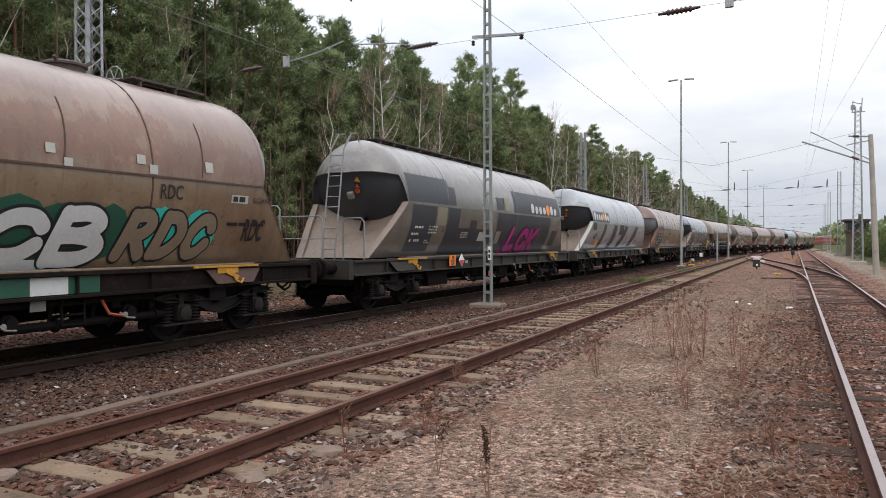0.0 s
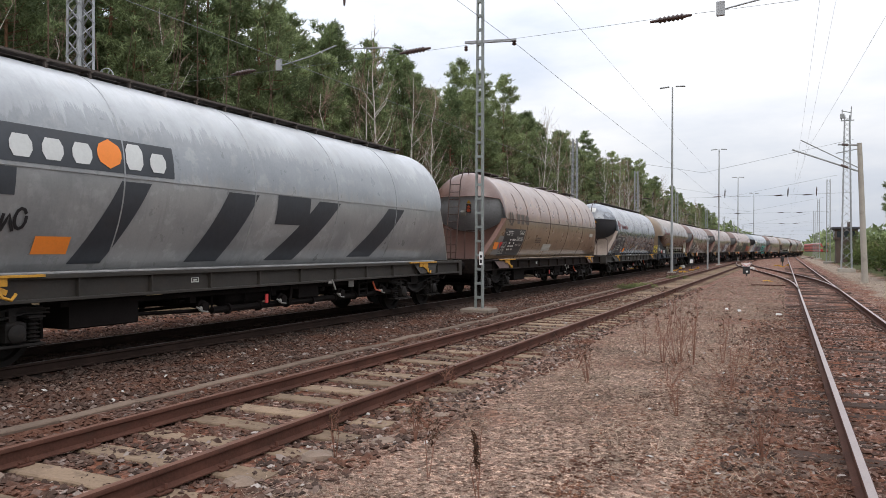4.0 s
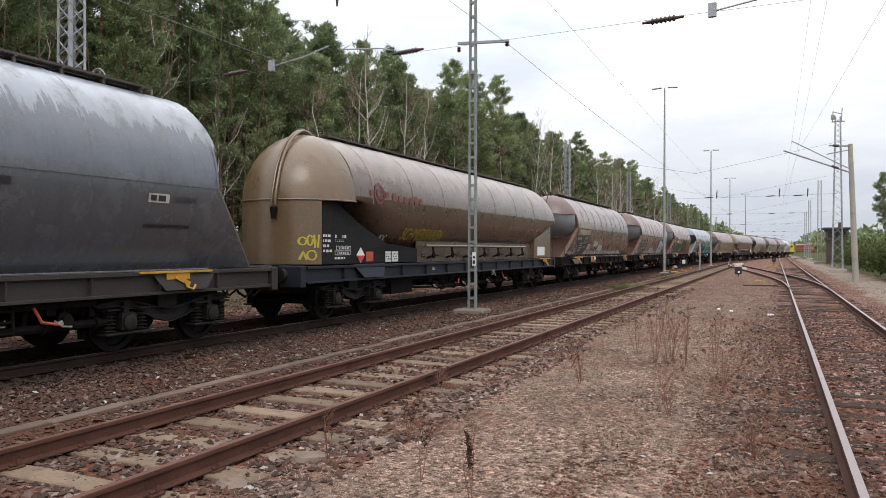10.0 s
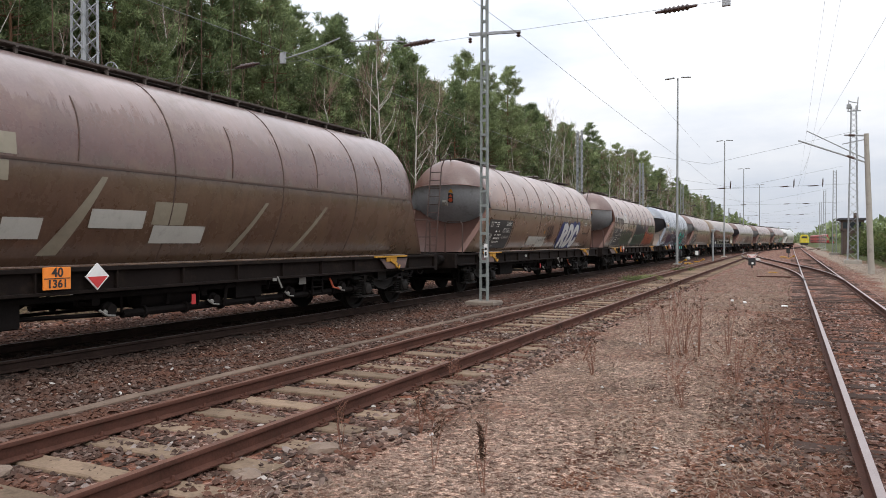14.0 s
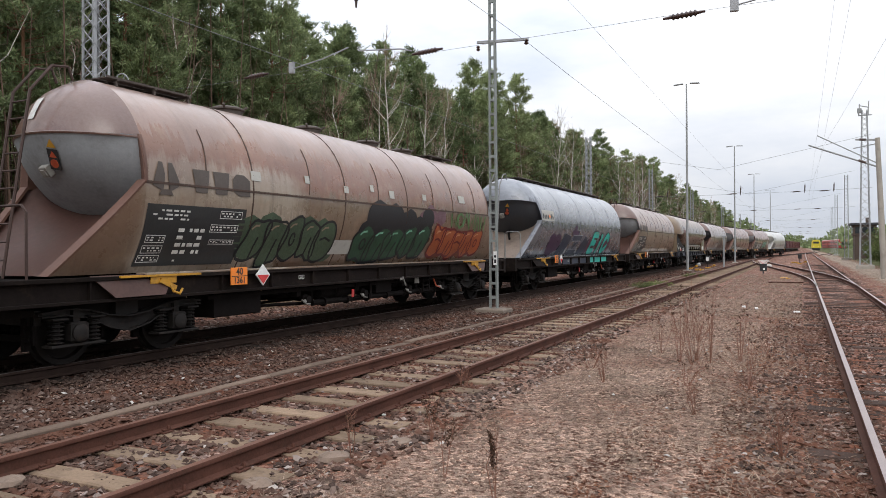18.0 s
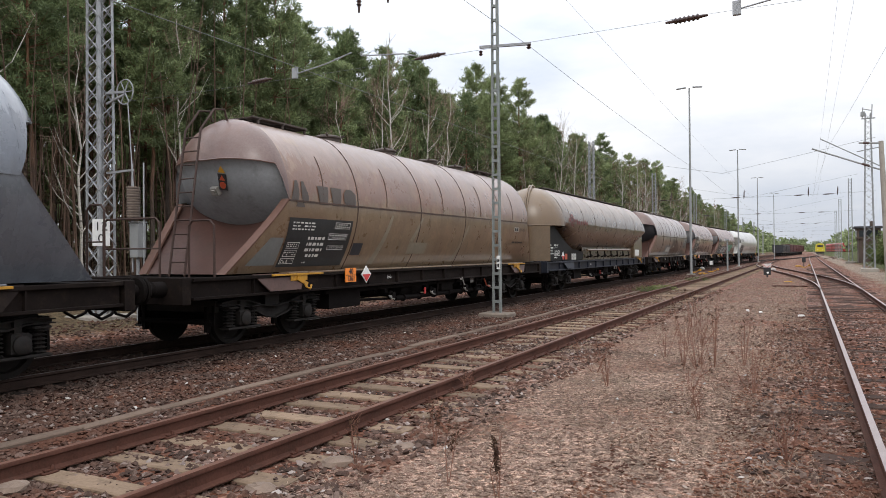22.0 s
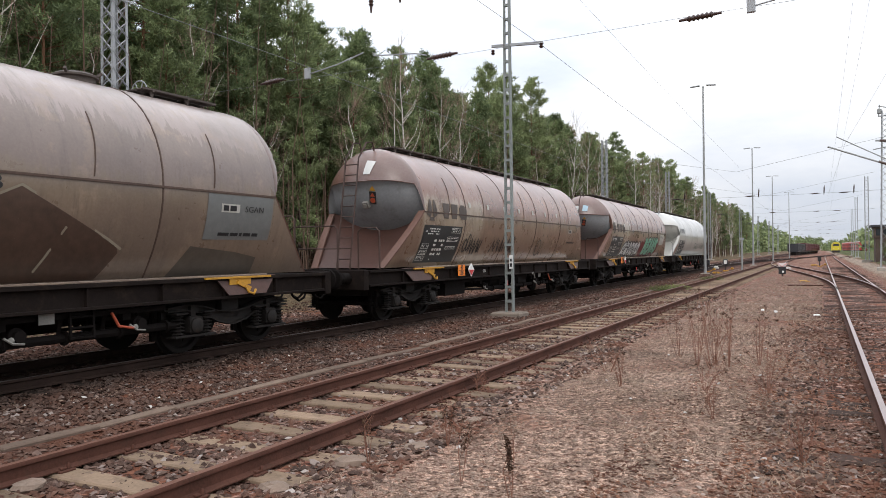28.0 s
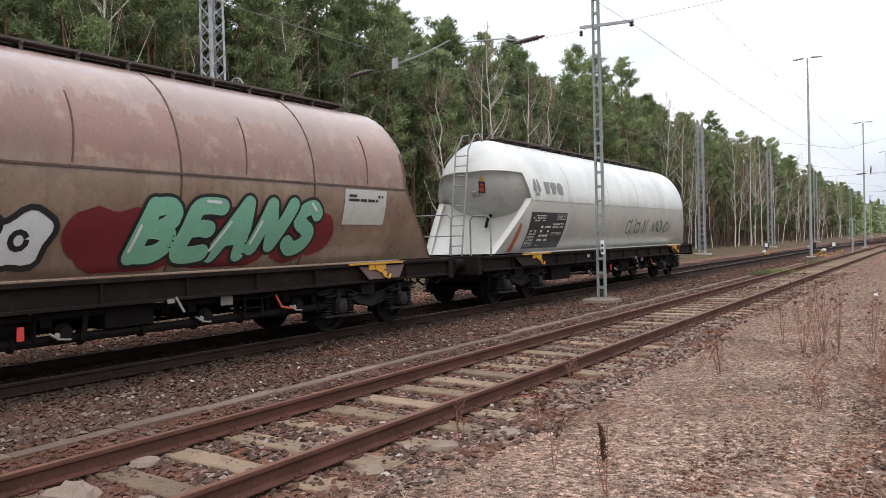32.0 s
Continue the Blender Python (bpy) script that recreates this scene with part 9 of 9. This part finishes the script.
def scatter_blades(seed, count, x0, x1, y0, y1, size, tall, mask=None):
    """Thin blades standing or lying at random."""
    rg = np.random.default_rng(seed)
    x = rg.uniform(x0, x1, count)
    y = y0 + (y1 - y0) * rg.random(count) ** 1.6
    if mask is not None:
        keep = np.array([mask(a, b) for a, b in zip(x, y)])
        x, y = x[keep], y[keep]
    n = len(x)
    z = np.array([ground_height(a, b) for a, b in zip(x, y)])
    a = rg.uniform(0, 6.283, n)
    ln = size * rg.uniform(0.5, 1.5, n)
    up = tall * rg.random(n) ** 2
    d = np.stack([np.cos(a) * ln, np.sin(a) * ln, up * ln + 0.006], 1)
    s = np.stack([-np.sin(a), np.cos(a), rg.uniform(-0.4, 0.4, n)], 1) * (ln * 0.07)[:, None]
    p = np.stack([x, y, z + 0.004], 1)
    return np.stack([p - s, p + s, p + d], 1).reshape(-1, 3)


def grass_mask(x, y):
    return noise.noise(Vector((x * 0.7, y * 0.45, 5))) > -0.12


def brown_mask(x, y):
    return noise.noise(Vector((x * 0.8, y * 0.5, 8))) > -0.25


thing("dry_grass", leaf_mesh("dry_grass", [scatter_blades(1, 60000, -3.7, 0.5, 2.6, 26, 0.055, 0.35, grass_mask), scatter_blades(8, 12000, -3.6, 0.3, -5, 3.2, 0.055, 0.35, grass_mask), scatter_blades(2, 9000, -3.3, 0.1, 5, 42, 0.075, 0.9, grass_mask), scatter_blades(5, 2500, 2.6, 4.6, 18, 60, 0.12, 0.8)]), M_STRAW,
      label="pale dry grass between the tracks", category="grass", kind="stuff")


def scatter_leaves(seed, count, x0, x1, y0, y1, size, mask=None):
    """Curled dead leaves lying flat."""
    rg = np.random.default_rng(seed)
    x = rg.uniform(x0, x1, count)
    y = y0 + (y1 - y0) * rg.random(count) ** 1.9
    if mask is not None:
        keep = np.array([mask(a, b) for a, b in zip(x, y)])
        x, y = x[keep], y[keep]
    n = len(x)
    z = np.array([ground_height(a, b) for a, b in zip(x, y)]) + 0.006
    p = np.stack([x, y, z], 1)
    u = rg.normal(size=(n, 3)) * np.array([1, 1, 0.25])
    u /= np.linalg.norm(u, axis=1)[:, None]
    v = np.cross(u, np.array([0, 0, 1.0]) + rg.normal(0, 0.3, (n, 3)))
    s = size * rg.uniform(0.5, 1.3, (n, 1))
    return np.stack([p - u * s, p + v * s * 0.5, p + u * s, p - u * s, p + u * s, p - v * s * 0.5 + np.array([0, 0, 0.004])], 1).reshape(-1, 3)


thing("leaf_litter", leaf_mesh("leaf_litter", [scatter_leaves(3, 30000, -3.8, 3.4, 2.8, 26, 0.012, brown_mask), scatter_leaves(4, 7000, -9.0, -6.8, 3, 26, 0.028), scatter_leaves(6, 3500, -6.5, -3.4, 2, 20, 0.026, brown_mask)]), M_LITTER,
      label="dead brown leaves on the gravel", category="leaves", kind="stuff")


thing("rust_leaves", leaf_mesh("rust_leaves", [scatter_leaves(7, 12000, -0.75, 0.5, 3.2, 24, 0.026), scatter_leaves(17, 9000, 0.5, 3.2, 3.5, 26, 0.022), scatter_leaves(18, 3500, -1.6, -0.4, 5, 26, 0.024, brown_mask), scatter_leaves(19, 3000, -8.6, -6.9, 2, 26, 0.026, brown_mask)]), M_RUSTLEAF,
      label="rust-brown dead leaves beside the rail", category="leaves", kind="stuff")


def dry_weed(seed, h, stems, spread, heads=0):
    rg = np.random.default_rng(seed)
    st, hd = Mesh(), []
    for k in range(stems):
        a, r = rg.uniform(0, 6.283), spread * rg.uniform(0.2, 1.0)
        hh = h * rg.uniform(0.6, 1.0)
        tip = np.array((math.cos(a) * r, math.sin(a) * r, hh))
        mid = tip * 0.5 + rg.normal(0, 0.02, 3)
        st.tube([(tip[0] * 0.08, tip[1] * 0.08, -0.03), tuple(mid), tuple(tip)], 0.0045, 4, 0.0018, caps=False)
        for q in range(7):
            t = rg.uniform(0.35, 0.98)
            b0 = tip * t
            d = rg.normal(0, 0.07, 3) + np.array((0, 0, 0.07))
            st.tube([tuple(b0), tuple(b0 + d * rg.uniform(0.5, 1.3))], 0.0025, 3, 0.001, caps=False)
        if heads:
            for q in range(heads):
                t = 1.0 - 0.5 * q / heads
                hd.append(spray(rg, tip * t, 0.020, 14, 0.017, 1.0))
    return st.data("stems"), (leaf_mesh("seed_head", hd) if hd else None)


def put_weed(x, y, seed, h, stems, spread, heads, label):
    a, b = dry_weed(seed, h, stems, spread, heads)
    r = thing("dry_weed", a, M_REDWEED, pose(x, y, ground_height(x, y)), label, "weed", "dry weeds")
    if b:
        part("seed_head", b, M_WEEDHEAD, r, "brown seed head", kind="stuff")


put_weed(-1.88, 4.62, 1, 0.72, 1, 0.05, 16, "tall dry weed with a brown seed head")
put_weed(-1.92, 4.66, 14, 0.50, 2, 0.10, 0, "thin dry weed stalks")
put_weed(-2.45, 4.95, 2, 0.50, 2, 0.12, 4, "thin dry weed stalks")
put_weed(-3.05, 5.9, 3, 0.45, 5, 0.2, 3, "thin dry weed beside the rail")
put_weed(-3.45, 5.2, 13, 0.40, 4, 0.15, 2, "thin dry weed beside the rail")
for k in range(4):
    put_weed(-1.46 + 0.22 * math.cos(k * 1.6), 11.5 + 0.25 * math.sin(k * 1.6), 20 + k, 1.15, 7, 0.45, 1, "reddish bush of dry weed stalks")
for k, (x, y, h, n) in enumerate(((-0.85, 11.9, 0.95, 7), (-0.45, 12.6, 0.7, 6), (-2.1, 12.4, 0.7, 6), (-0.6, 9.6, 0.6, 7), (-2.75, 10.4, 0.55, 6), (-1.75, 14.2, 0.6, 7), (0.05, 10.6, 0.45, 6), (-1.3, 9.4, 0.4, 6))):
    put_weed(x, y, 60 + k, h, n, 0.35, 1, "thin reddish dry weed stalks")
put_weed(-2.3, 9.3, 31, 0.5, 7, 0.2, 1, "low dry weed stalks")
put_weed(-0.15, 6.6, 32, 0.4, 9, 0.16, 0, "low dry weed stalks")
put_weed(-1.0, 7.9, 33, 0.35, 6, 0.15, 0, "low dry weed stalks")
put_weed(-3.9, 8.4, 34, 0.3, 6, 0.15, 1, "low dry weed stalks")
M_TUFT = foliage_material("grass_green", (0.09, 0.12, 0.04), (0.24, 0.28, 0.10))
# green tufts beside the far part of the siding
rg = np.random.default_rng(9)
for x, y in ((-6.3, 33.0), (-6.0, 34.5), (-5.9, 46)):
    tuft = thing("grass_tuft", leaf_mesh("grass_tuft", [spray(rg, (0, 0, 0.06), 0.7, 600, 0.09, 0.2, 0.12)]), M_TUFT, pose(x, y, -0.16), "green grass tuft beside the rail", "grass", "", "stuff")
# low concrete slab and rough stones between the rails
slab = thing("concrete_slab", Mesh().box(-0.55, -0.5, -0.09, 0.55, 0.5, 0.012, bev=0.02), M_CONC, pose(-4.85, 1.75, -0.155, 0.6, 0.4, 6), "broken grey concrete slab between the rails", "slab")
rs = random.Random(12)
M_ROUGH = plain("rough_brown_stone", (0.20, 0.145, 0.11), 0.9, 0, 0.35, 14, 0.3)
for x, y, s in ((-5.2, 2.75, 0.24), (-4.55, 2.9, 0.16), (-5.45, 3.5, 0.14), (-3.55, 5.1, 0.16), (-3.3, 5.75, 0.13), (-3.7, 4.3, 0.12), (-3.25, 6.9, 0.12)):
    rk = Mesh().lathe([(s * 0.7, -0.06), (s, 0.0), (s * 0.85, s * 0.22), (s * 0.4, s * 0.34)], n=9)
    rk.v = [(px * rs.uniform(0.75, 1.2), py * rs.uniform(0.6, 1.0), pz * rs.uniform(0.8, 1.2)) for px, py, pz in rk.v]
    thing("rough_stone", rk, M_ROUGH, pose(x, y, -0.17, 0, 0, rs.uniform(0, 360)), "rough brown stone in the ballast", "stone", "rough stones", smooth=0)


# ---- the train's run ----
def travelled(t):
    """Metres run by the train after t seconds."""
    return 7.2327 * t + 0.026243 * t * t + 0.0000446 * t ** 3


def wagon_pose(front):
    a, b = front + 3.05, front + LEN - 3.05
    xa, xb = curve_x(TRAIN_PATH, a), curve_x(TRAIN_PATH, b)
    d = Vector((xb - xa, b - a)).normalized()
    return Matrix.Translation((xa - d.x * 3.05, a - d.y * 3.05, 0)) @ Matrix.Rotation(-math.atan2(d.x, d.y), 4, "Z")


def motions():
    times = [k * 0.5 for k in range(65)]
    for w, lip in zip(WAGONS, LIPS):
        walk(w, [(t, wagon_pose(lip - LIP0 - travelled(t))) for t in times])
    lip_of = {w.name: lip for w, lip in zip(WAGONS, LIPS)}
    for ws, w, dy in WHEEL_SETS:
        f0 = lip_of[w.name] - LIP0
        near = [k / 15 for k in range(481) if -14 < f0 - travelled(k / 15) < 34]
        rows = []
        for t in near or [0.0]:
            rows.append((t, pose(0, dy, 0.46, -math.degrees(travelled(t) / 0.46) % 360, 0, 0)))
        if rows[0][0] > 0:
            rows.insert(0, (0.0, rows[0][1]))
        if rows[-1][0] < 32:
            rows.append((32.0, rows[-1][1]))
        walk(ws, rows)


motions()
